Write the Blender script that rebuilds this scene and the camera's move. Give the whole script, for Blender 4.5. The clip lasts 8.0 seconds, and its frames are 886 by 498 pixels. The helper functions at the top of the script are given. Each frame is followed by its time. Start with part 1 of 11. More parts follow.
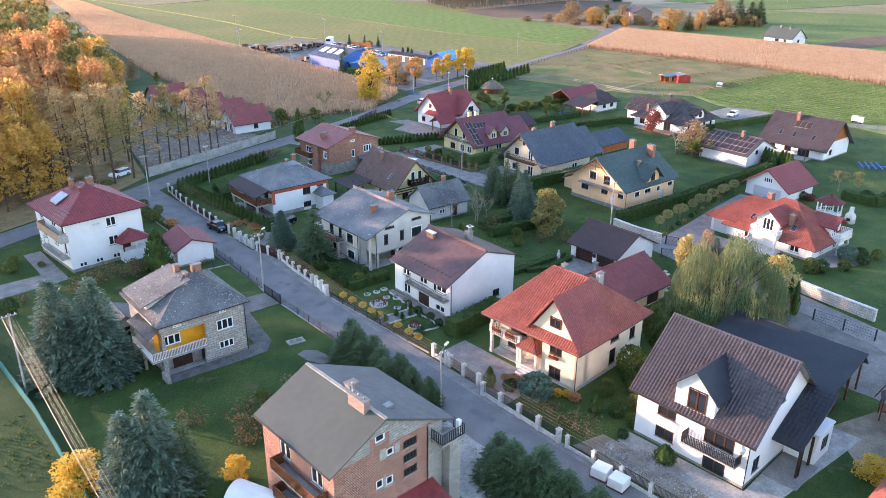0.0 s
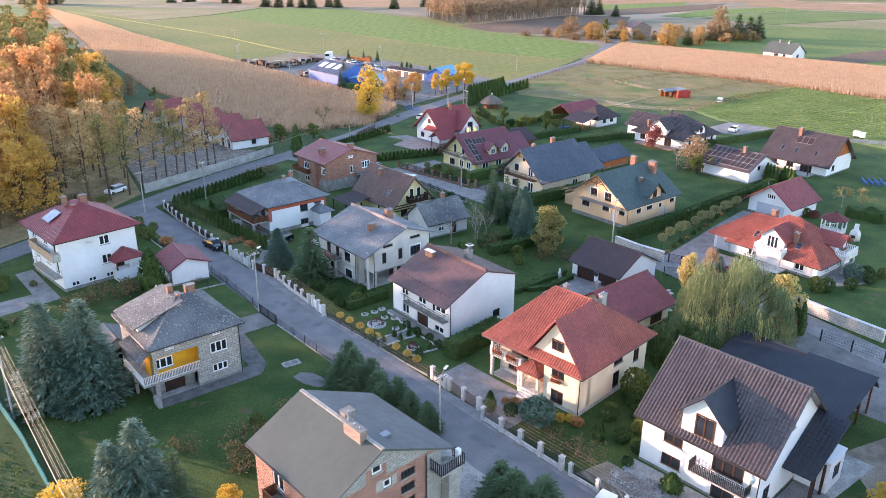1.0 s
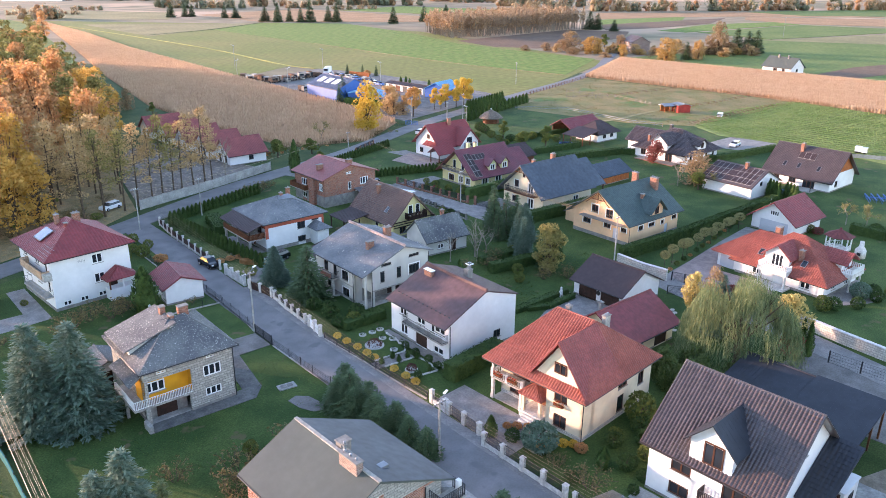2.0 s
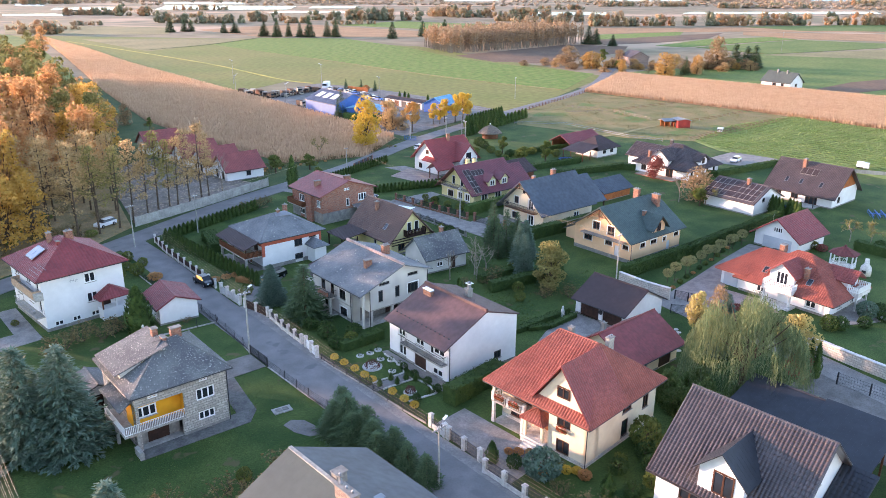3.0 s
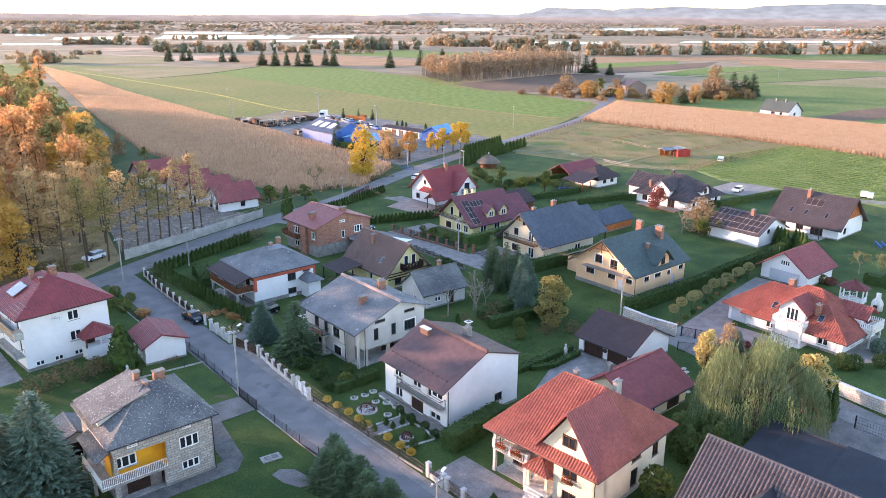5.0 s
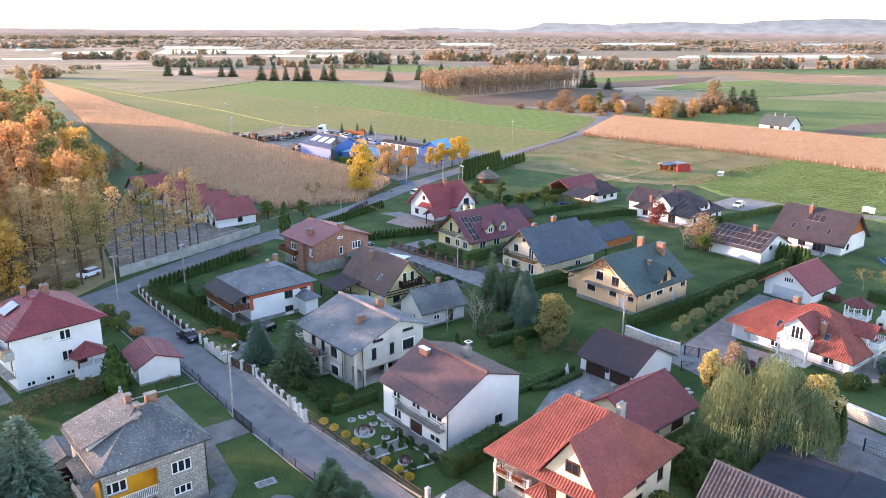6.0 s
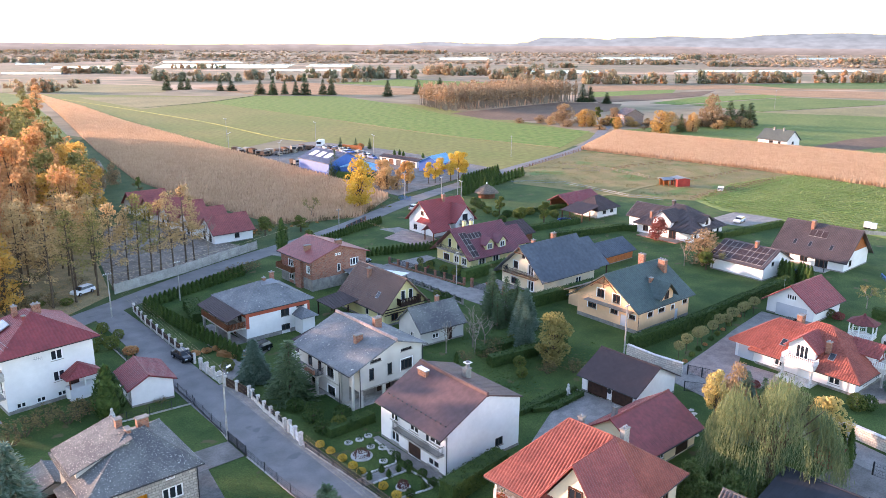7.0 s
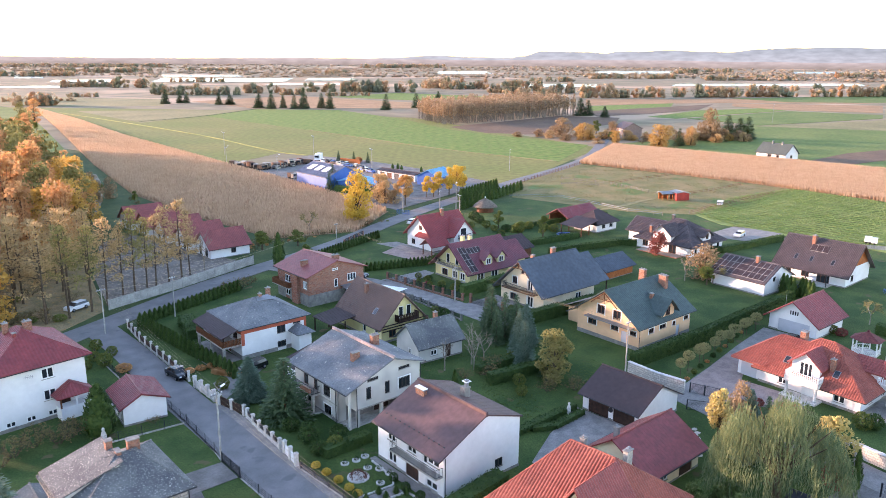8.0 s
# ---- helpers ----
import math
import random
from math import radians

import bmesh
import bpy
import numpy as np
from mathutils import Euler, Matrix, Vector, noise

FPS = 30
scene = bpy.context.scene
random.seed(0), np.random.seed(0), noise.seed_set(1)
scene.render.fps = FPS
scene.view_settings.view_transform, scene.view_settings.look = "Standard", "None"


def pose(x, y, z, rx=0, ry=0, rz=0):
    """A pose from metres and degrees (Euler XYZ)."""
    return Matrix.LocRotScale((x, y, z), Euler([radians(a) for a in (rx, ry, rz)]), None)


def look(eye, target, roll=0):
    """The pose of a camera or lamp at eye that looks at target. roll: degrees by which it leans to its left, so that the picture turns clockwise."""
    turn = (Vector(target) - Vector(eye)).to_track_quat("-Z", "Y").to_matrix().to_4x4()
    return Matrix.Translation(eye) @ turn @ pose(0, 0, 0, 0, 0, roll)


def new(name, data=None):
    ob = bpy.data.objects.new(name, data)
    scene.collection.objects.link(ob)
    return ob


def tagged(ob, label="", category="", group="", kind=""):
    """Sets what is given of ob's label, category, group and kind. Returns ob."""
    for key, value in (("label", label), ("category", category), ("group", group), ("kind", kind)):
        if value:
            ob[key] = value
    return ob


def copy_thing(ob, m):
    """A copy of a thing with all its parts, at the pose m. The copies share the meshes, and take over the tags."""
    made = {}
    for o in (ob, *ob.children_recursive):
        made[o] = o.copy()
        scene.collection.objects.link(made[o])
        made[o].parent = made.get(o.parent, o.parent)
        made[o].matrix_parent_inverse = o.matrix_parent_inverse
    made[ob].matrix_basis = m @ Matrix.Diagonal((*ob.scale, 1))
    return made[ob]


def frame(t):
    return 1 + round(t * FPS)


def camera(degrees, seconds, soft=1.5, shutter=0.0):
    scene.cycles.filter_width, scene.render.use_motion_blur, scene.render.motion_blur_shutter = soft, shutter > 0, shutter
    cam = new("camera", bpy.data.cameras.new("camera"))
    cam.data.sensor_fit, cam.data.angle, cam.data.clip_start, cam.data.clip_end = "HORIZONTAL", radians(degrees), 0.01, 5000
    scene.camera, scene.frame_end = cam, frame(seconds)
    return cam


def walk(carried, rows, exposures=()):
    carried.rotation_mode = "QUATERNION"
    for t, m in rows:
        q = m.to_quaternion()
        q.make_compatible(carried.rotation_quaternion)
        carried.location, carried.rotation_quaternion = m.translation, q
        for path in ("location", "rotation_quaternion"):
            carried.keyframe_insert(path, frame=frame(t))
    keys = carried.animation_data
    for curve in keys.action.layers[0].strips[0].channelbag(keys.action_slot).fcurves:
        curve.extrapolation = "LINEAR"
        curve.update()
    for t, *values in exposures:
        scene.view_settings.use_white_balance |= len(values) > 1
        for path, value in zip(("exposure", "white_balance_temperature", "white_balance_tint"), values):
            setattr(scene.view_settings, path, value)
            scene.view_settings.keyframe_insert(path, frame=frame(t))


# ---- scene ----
cam = camera(60.88, 8.0, soft=0.65)
TURN = -44.3
# seconds, then x to the right, y ahead, z up in metres, yaw, pitch, roll
ROWS = [
    (0, 0.000, 0.000, 45.000, 0.140, -22.367, -0.374),
    (0.5, -0.026, 1.034, 44.969, 0.110, -21.872, -0.371),
    (1, 0.011, 2.060, 44.966, 0.079, -21.346, -0.368),
    (1.5, -0.006, 3.125, 44.940, 0.043, -20.844, -0.375),
    (3, -0.102, 6.169, 44.940, -0.095, -19.297, -0.378),
    (3.5, -0.108, 7.191, 44.892, -0.130, -18.789, -0.379),
    (4, -0.101, 8.262, 44.875, -0.182, -18.261, -0.374),
    (4.5, -0.105, 9.254, 44.798, -0.225, -17.758, -0.368),
    (6, -0.141, 11.872, 44.908, -0.361, -16.213, -0.358),
    (6.5, -0.185, 12.773, 44.953, -0.417, -15.709, -0.345),
    (7, -0.155, 13.608, 45.077, -0.467, -15.198, -0.360),
    (7.5, -0.138, 14.449, 45.060, -0.528, -14.715, -0.363),
    (8, -0.160, 15.106, 45.080, -0.595, -14.204, -0.391),
]
walk(cam, [(t, pose(0, 0, 0, 0, 0, TURN) @ pose(x, y, z, 90 + pitch, roll, yaw)) for t, x, y, z, yaw, pitch, roll in ROWS],
     exposures=((0.0, 2.69, 6300, 25.5), (8.0, 2.73, 6450, 27)))

# ---- world and sun ----
SUN_TO = Vector((-0.45, 0.89, 0.0)).normalized()
SUN_ELEV = radians(7.5)
world = bpy.data.worlds.new("world")
scene.world = world
world.use_nodes = True
wn = world.node_tree.nodes
sky = wn.new("ShaderNodeTexSky")
sky.sky_type, sky.sun_disc = "NISHITA", False
sky.sun_elevation = SUN_ELEV
sky.sun_rotation = math.atan2(SUN_TO.x, SUN_TO.y)
sky.air_density, sky.dust_density, sky.ozone_density = 1.0, 0.3, 1.4
world.node_tree.links.new(sky.outputs[0], wn["Background"].inputs[0])
wn["Background"].inputs[1].default_value = 0.15

sun = new("sun", bpy.data.lights.new("sun", "SUN"))
sun.data.energy, sun.data.angle, sun.data.color = 2.2, radians(0.6), (1.0, 0.68, 0.47)
sun_dir = Vector((SUN_TO.x * math.cos(SUN_ELEV), SUN_TO.y * math.cos(SUN_ELEV), math.sin(SUN_ELEV)))
sun.matrix_world = look(sun_dir * 100, (0, 0, 0))

# ---- materials ----
def lin(r, g, b):
    return tuple(pow(c / 255.0, 2.2) for c in (r, g, b)) + (1.0,)


def material(name, base, second=None, rough=0.8, scale=4.0, fine=40.0, bump=0.2, metal=0.0, spec=0.3, spots=None,
             stretch=(1, 1, 1), per_object=0.0, vary=0.2, lo=0.35, hi=0.65, bump_dist=0.03):
    """Two tones mixed by a coarse noise, a finer grain over them, relief, and optional spots of a third colour."""
    m = bpy.data.materials.new(name)
    m.use_nodes = True
    n, l = m.node_tree.nodes, m.node_tree.links
    p = n["Principled BSDF"]
    second = second or tuple(c * 0.72 for c in base[:3]) + (1.0,)
    tc = n.new("ShaderNodeTexCoord")
    mp = n.new("ShaderNodeMapping")
    mp.inputs["Scale"].default_value = stretch
    geo = n.new("ShaderNodeNewGeometry")
    l.new(geo.outputs["Position"], mp.inputs[0])
    a = n.new("ShaderNodeTexNoise")
    a.inputs["Scale"].default_value, a.inputs["Detail"].default_value = 1.0 / scale, 6.0
    l.new(mp.outputs[0], a.inputs["Vector"])
    r = n.new("ShaderNodeMapRange")
    r.inputs["From Min"].default_value, r.inputs["From Max"].default_value = lo, hi
    l.new(a.outputs["Fac"], r.inputs["Value"])
    mix = n.new("ShaderNodeMix")
    mix.data_type = "RGBA"
    mix.inputs["A"].default_value, mix.inputs["B"].default_value = base, second
    l.new(r.outputs[0], mix.inputs["Factor"])
    col = mix.outputs["Result"]
    b = n.new("ShaderNodeTexNoise")
    b.inputs["Scale"].default_value, b.inputs["Detail"].default_value = fine / 10.0, 4.0
    l.new(mp.outputs[0], b.inputs["Vector"])
    hs = n.new("ShaderNodeHueSaturation")
    vr = n.new("ShaderNodeMapRange")
    vr.inputs["From Min"].default_value, vr.inputs["From Max"].default_value = 0.3, 0.7
    vr.inputs["To Min"].default_value, vr.inputs["To Max"].default_value = 1 - vary, 1 + vary
    l.new(b.outputs["Fac"], vr.inputs["Value"])
    l.new(vr.outputs[0], hs.inputs["Value"])
    l.new(col, hs.inputs["Color"])
    col = hs.outputs[0]
    if per_object:
        oi = n.new("ShaderNodeObjectInfo")
        pr = n.new("ShaderNodeMapRange")
        pr.inputs["To Min"].default_value, pr.inputs["To Max"].default_value = 1 - per_object, 1 + per_object
        l.new(oi.outputs["Random"], pr.inputs["Value"])
        h2 = n.new("ShaderNodeHueSaturation")
        l.new(pr.outputs[0], h2.inputs["Value"])
        l.new(col, h2.inputs["Color"])
        col = h2.outputs[0]
    if spots:
        v = n.new("ShaderNodeTexNoise")
        v.inputs["Scale"].default_value, v.inputs["Detail"].default_value = spots[1], 3.0
        l.new(mp.outputs[0], v.inputs["Vector"])
        sr = n.new("ShaderNodeMapRange")
        sr.inputs["From Min"].default_value, sr.inputs["From Max"].default_value = spots[2], spots[2] + 0.05
        l.new(v.outputs["Fac"], sr.inputs["Value"])
        m2 = n.new("ShaderNodeMix")
        m2.data_type = "RGBA"
        m2.inputs["B"].default_value = spots[0]
        l.new(sr.outputs[0], m2.inputs["Factor"])
        l.new(col, m2.inputs["A"])
        col = m2.outputs["Result"]
    l.new(col, p.inputs["Base Color"])
    p.inputs["Roughness"].default_value, p.inputs["Metallic"].default_value = rough, metal
    p.inputs["Specular IOR Level"].default_value = spec
    if bump:
        bp = n.new("ShaderNodeBump")
        bp.inputs["Strength"].default_value, bp.inputs["Distance"].default_value = bump, bump_dist
        l.new(b.outputs["Fac"], bp.inputs["Height"])
        l.new(bp.outputs[0], p.inputs["Normal"])
    return m


def leaf_material(name, base, second, size=1.5, through_light=0.25):
    """Leaves: the colour drifts from leaf to leaf and from clump to clump, and some light passes through."""
    m = bpy.data.materials.new(name)
    m.use_nodes = True
    n, l = m.node_tree.nodes, m.node_tree.links
    p = n["Principled BSDF"]
    geo = n.new("ShaderNodeNewGeometry")
    a = n.new("ShaderNodeTexNoise")
    a.inputs["Scale"].default_value = 1.0 / size
    l.new(geo.outputs["Position"], a.inputs["Vector"])
    add = n.new("ShaderNodeMath")
    add.operation = "MULTIPLY_ADD"
    l.new(geo.outputs["Random Per Island"], add.inputs[0])
    add.inputs[1].default_value = 0.5
    l.new(a.outputs["Fac"], add.inputs[2])
    r = n.new("ShaderNodeMapRange")
    r.inputs["From Min"].default_value, r.inputs["From Max"].default_value = 0.45, 1.05
    l.new(add.outputs[0], r.inputs["Value"])
    mix = n.new("ShaderNodeMix")
    mix.data_type = "RGBA"
    mix.inputs["A"].default_value, mix.inputs["B"].default_value = base, second
    l.new(r.outputs[0], mix.inputs["Factor"])
    l.new(mix.outputs["Result"], p.inputs["Base Color"])
    p.inputs["Roughness"].default_value = 0.7
    p.inputs["Specular IOR Level"].default_value = 0.2
    tr = n.new("ShaderNodeBsdfTranslucent")
    l.new(mix.outputs["Result"], tr.inputs["Color"])
    ms = n.new("ShaderNodeMixShader")
    ms.inputs[0].default_value = through_light
    l.new(p.outputs[0], ms.inputs[1])
    l.new(tr.outputs[0], ms.inputs[2])
    l.new(ms.outputs[0], n["Material Output"].inputs["Surface"])
    return m


def brick_material(name, a, b, mortar, w=0.25, h=0.075, axis="W"):
    """Brickwork laid in courses on upright walls, with uneven tones from brick to brick."""
    m = material(name, a, b, 0.9, 1.5, 60, 0.2)
    n, l = m.node_tree.nodes, m.node_tree.links
    geo = n.new("ShaderNodeNewGeometry")
    sp = n.new("ShaderNodeSeparateXYZ")
    l.new(geo.outputs["Position"], sp.inputs[0])
    ad = n.new("ShaderNodeMath")
    l.new(sp.outputs[0], ad.inputs[0])
    l.new(sp.outputs[1], ad.inputs[1])
    cb = n.new("ShaderNodeCombineXYZ")
    l.new(ad.outputs[0], cb.inputs[0])
    l.new(sp.outputs[2], cb.inputs[1])
    br = n.new("ShaderNodeTexBrick")
    br.inputs["Scale"].default_value = 1.0
    br.inputs["Brick Width"].default_value, br.inputs["Row Height"].default_value = w, h
    br.inputs["Mortar Size"].default_value = h * 0.1
    br.inputs["Color1"].default_value, br.inputs["Color2"].default_value, br.inputs["Mortar"].default_value = a, b, mortar
    l.new(cb.outputs[0], br.inputs["Vector"])
    hs = [k for k in n if k.bl_idname == "ShaderNodeHueSaturation"][0]
    l.new(br.outputs["Color"], hs.inputs["Color"])
    bp = [k for k in n if k.bl_idname == "ShaderNodeBump"][0]
    l.new(br.outputs["Fac"], bp.inputs["Height"])
    bp.invert = True
    return m


def glass_material(name):
    m = bpy.data.materials.new(name)
    m.use_nodes = True
    p = m.node_tree.nodes["Principled BSDF"]
    p.inputs["Base Color"].default_value = (0.02, 0.024, 0.03, 1)
    p.inputs["Roughness"].default_value = 0.06
    p.inputs["IOR"].default_value = 1.5
    return m


GLASS = glass_material("window_glass")
PLASTER_WHITE = material("white_render", lin(224, 222, 221), lin(214, 212, 211), 0.9, 3.0, 20, 0.1, vary=0.03)
PLASTER_GREY = material("grey_render", lin(196, 192, 184), lin(176, 172, 166), 0.9, 2.0, 20, 0.15, vary=0.03)
PLASTER_CREAM = material("cream_render", lin(230, 211, 182), lin(218, 198, 168), 0.9, 2.5, 20, 0.1, vary=0.03)
PLASTER_PEACH = material("peach_render", lin(228, 186, 146), lin(214, 172, 134), 0.9, 2.5, 20, 0.1, vary=0.03)
PLASTER_YELLOW = material("yellow_render", lin(218, 206, 152), lin(202, 190, 138), 0.9, 2.5, 20, 0.1, vary=0.03)
PLASTER_OCHRE = material("ochre_render", lin(222, 158, 40), lin(206, 142, 36), 0.9, 1.5, 20, 0.1, vary=0.03)
BLOCK_GREY = brick_material("aerated_blocks", lin(160, 157, 152), lin(138, 136, 132), lin(120, 118, 114), 0.6, 0.24)
BRICK_OLD = brick_material("greyed_brick", lin(146, 122, 112), lin(122, 100, 92), lin(150, 140, 132), 0.5, 0.15)
DOOR_GREY = material("pale_grey_door", lin(182, 184, 190), lin(172, 174, 180), 0.5, 1.0, 10, 0.0, vary=0.03)
RED_RENDER = material("red_render", lin(178, 96, 76), lin(160, 84, 66), 0.9, 1.0, 20, 0.1, vary=0.06)
PLINTH = material("plinth_render", lin(140, 136, 130), lin(120, 116, 112), 0.9, 1.0, 30, 0.2)
STONE_GREY = brick_material("grey_stone_blocks", lin(176, 170, 160), lin(148, 143, 136), lin(128, 124, 118), 0.6, 0.28)
BRICK_RED = brick_material("red_brick", lin(158, 104, 84), lin(128, 78, 64), lin(150, 136, 124), 0.5, 0.15)
BRICK_WORN = brick_material("worn_brick", lin(158, 108, 90), lin(116, 72, 60), lin(172, 158, 148), 0.5, 0.15)
TILE_ORANGE = material("orange_clay_tile", lin(150, 84, 70), lin(130, 71, 60), 0.6, 2.0, 30, 0.15, spec=0.4, per_object=0.05)
# duller copy of the orange tile: the unlit slope's shade put into its colour
TILE_ORANGE_SHADED = material("orange_clay_tile_shaded", lin(146, 78, 72), lin(132, 70, 66), 0.55, 2.0, 30, 0.15, spec=0.4)
TILE_BROWN = material("brown_concrete_tile", lin(80, 69, 68), lin(66, 57, 56), 0.3, 1.2, 30, 0.1, spec=0.8, per_object=0.12)
TILE_DARK = material("dark_brown_tile", lin(88, 75, 74), lin(72, 62, 61), 0.42, 1.5, 30, 0.15, spec=0.55)
SHEET_RED = material("red_metal_tile", lin(134, 60, 60), lin(118, 52, 54), 0.45, 3.0, 20, 0.08, spec=0.5)
SHEET_CRIMSON = material("crimson_metal_sheet", lin(138, 60, 58), lin(122, 52, 51), 0.5, 3.0, 20, 0.08, spec=0.5)
SHEET_ROSE = material("faded_red_metal_tile", lin(142, 78, 74), lin(128, 70, 68), 0.5, 3.0, 20, 0.08, spec=0.4)
SHEET_BROWN = material("brown_red_metal_sheet", lin(90, 66, 66), lin(80, 60, 60), 0.6, 4.0, 15, 0.06, spec=0.5)
SHEET_DKBROWN = material("dark_brown_metal_sheet", lin(74, 60, 60), lin(66, 54, 54), 0.6, 3.0, 20, 0.04, spec=0.3, vary=0.1)
SHEET_GREY = material("grey_metal_sheet", lin(84, 90, 86), lin(79, 85, 82), 0.62, 5.0, 15, 0.04, spec=0.25, vary=0.06)
SHEET_SLATE = material("slate_blue_metal", lin(78, 84, 93), lin(68, 74, 83), 0.55, 4.0, 15, 0.06, spec=0.35)
SHEET_GREEN = material("dark_green_metal_tile", lin(68, 82, 79), lin(60, 73, 71), 0.55, 3.0, 20, 0.06, spec=0.4)
SHEET_PLUM = material("plum_metal_tile", lin(118, 62, 68), lin(102, 54, 60), 0.45, 3.0, 20, 0.06, spec=0.5)
SHEET_BLACK = material("anthracite_metal_tile", lin(50, 52, 58), lin(42, 44, 50), 0.5, 2.0, 20, 0.06, spec=0.4)
SHEET_BLUE = material("blue_metal_sheet", lin(118, 172, 204), lin(106, 158, 192), 0.45, 5.0, 15, 0.05, spec=0.5)
TILE_WARM = material("warm_brown_tile", lin(112, 86, 76), lin(96, 74, 66), 0.5, 1.5, 30, 0.12, spec=0.4)
SLATE_OLD = material("mossy_slate", lin(108, 108, 106), lin(84, 84, 86), 0.85, 2.5, 40, 0.3, spots=(lin(176, 174, 166), 8.0, 0.61))
SLATE_GREY = material("lichened_slate", lin(120, 121, 122), lin(98, 100, 104), 0.85, 3.0, 40, 0.3, spots=(lin(160, 158, 150), 2.6, 0.65))
WOOD_BROWN = material("brown_timber", lin(116, 74, 50), lin(90, 56, 38), 0.7, 0.6, 40, 0.2, stretch=(1, 1, 6))
WOOD_DARK = material("dark_stained_timber", lin(66, 46, 38), lin(50, 36, 30), 0.7, 0.6, 40, 0.2)
WOOD_ORANGE = material("orange_timber", lin(176, 104, 58), lin(150, 84, 46), 0.7, 0.6, 40, 0.2)
FRAME_WHITE = material("white_window_frame", lin(232, 232, 230), lin(218, 218, 216), 0.5, 1.0, 20, 0.0, vary=0.02)
FRAME_BROWN = material("brown_window_frame", lin(84, 56, 42), lin(70, 46, 36), 0.5, 1.0, 20, 0.0)
FRAME_DARK = material("dark_window_frame", lin(50, 48, 48), lin(42, 40, 40), 0.5, 1.0, 20, 0.0)
WOOD_PALE = material("pale_larch_boards", lin(186, 158, 132), lin(166, 138, 114), 0.7, 0.6, 40, 0.1)
RIDGE_PINK = material("weathered_pink_render", lin(186, 158, 150), lin(160, 136, 130), 0.9, 0.8, 40, 0.2)
# pale blue base colour: the mirrored sky is put into the collector's glass
COLLECTOR = material("collector_glass_sky_tint", lin(96, 112, 140), lin(84, 100, 128), 0.12, 1.0, 10, 0.0, spec=0.9, vary=0.03)
PETALS = material("geranium_petals", lin(186, 48, 36), lin(110, 92, 48), 0.8, 0.25, 60, 0.0)
METAL_DARK = material("dark_painted_steel", lin(46, 46, 50), lin(36, 36, 40), 0.5, 1.0, 20, 0.0, spec=0.5)
METAL_GREY = material("galvanised_steel", lin(150, 152, 156), lin(130, 132, 136), 0.45, 1.0, 20, 0.05, metal=0.6)
CONCRETE = material("concrete", lin(168, 164, 156), lin(144, 140, 134), 0.9, 1.5, 40, 0.2)
STONE_WHITE = material("white_fence_stone", lin(206, 202, 196), lin(182, 178, 172), 0.9, 0.8, 40, 0.2)
STONE_WALL = brick_material("pale_stone_wall", lin(202, 194, 184), lin(178, 170, 160), lin(158, 152, 146), 0.6, 0.3)
CHIMNEY_BRICK = brick_material("chimney_brick", lin(152, 104, 84), lin(124, 80, 66), lin(140, 124, 112), 0.25, 0.08)
ASPHALT = material("asphalt", lin(125, 121, 120), lin(108, 106, 105), 0.85, 2.8, 60, 0.15, spots=(lin(104, 103, 103), 0.3, 0.63), vary=0.08)
PAVING = material("concrete_block_paving", lin(140, 134, 130), lin(120, 116, 112), 0.85, 1.5, 60, 0.2)
GRAVEL = material("pale_gravel", lin(170, 166, 162), lin(138, 134, 130), 0.95, 1.0, 100, 0.6)
GRAVEL_DARK = material("trodden_gravel", lin(128, 122, 118), lin(102, 98, 94), 0.95, 2.5, 60, 0.6)
LEAF_LITTER = material("gravel_with_fallen_leaves", lin(124, 116, 108), lin(100, 92, 84), 0.95, 2.5, 60, 0.6, spots=(lin(170, 150, 128), 1.8, 0.58), vary=0.3)
LEAF_FLOOR = material("leaf_litter", lin(150, 128, 96), lin(116, 106, 74), 0.95, 3.0, 50, 0.6, spots=(lin(150, 122, 78), 1.2, 0.58), vary=0.3)
PAVING_ROSE = material("rosy_block_paving", lin(158, 138, 130), lin(138, 120, 114), 0.85, 1.5, 60, 0.2)
PLINTH_PAVE = material("worn_concrete", lin(112, 110, 106), lin(90, 88, 86), 0.95, 1.2, 50, 0.3)
DIRT = material("dirt_track", lin(150, 136, 118), lin(122, 110, 94), 0.95, 2.0, 60, 0.4)
LAWN = material("lawn", lin(51, 73, 34), lin(74, 90, 45), 0.95, 6.0, 60, 0.8, spots=(lin(90, 84, 58), 0.3, 0.64), vary=0.34, lo=0.38, hi=0.62)
ROUGH_GRASS = material("rough_grass", lin(52, 72, 40), lin(76, 86, 50), 0.95, 6.0, 60, 0.8, vary=0.3, spots=(lin(96, 96, 60), 0.25, 0.64))

# ---- mesh helpers ----
RNG = random.Random(7)


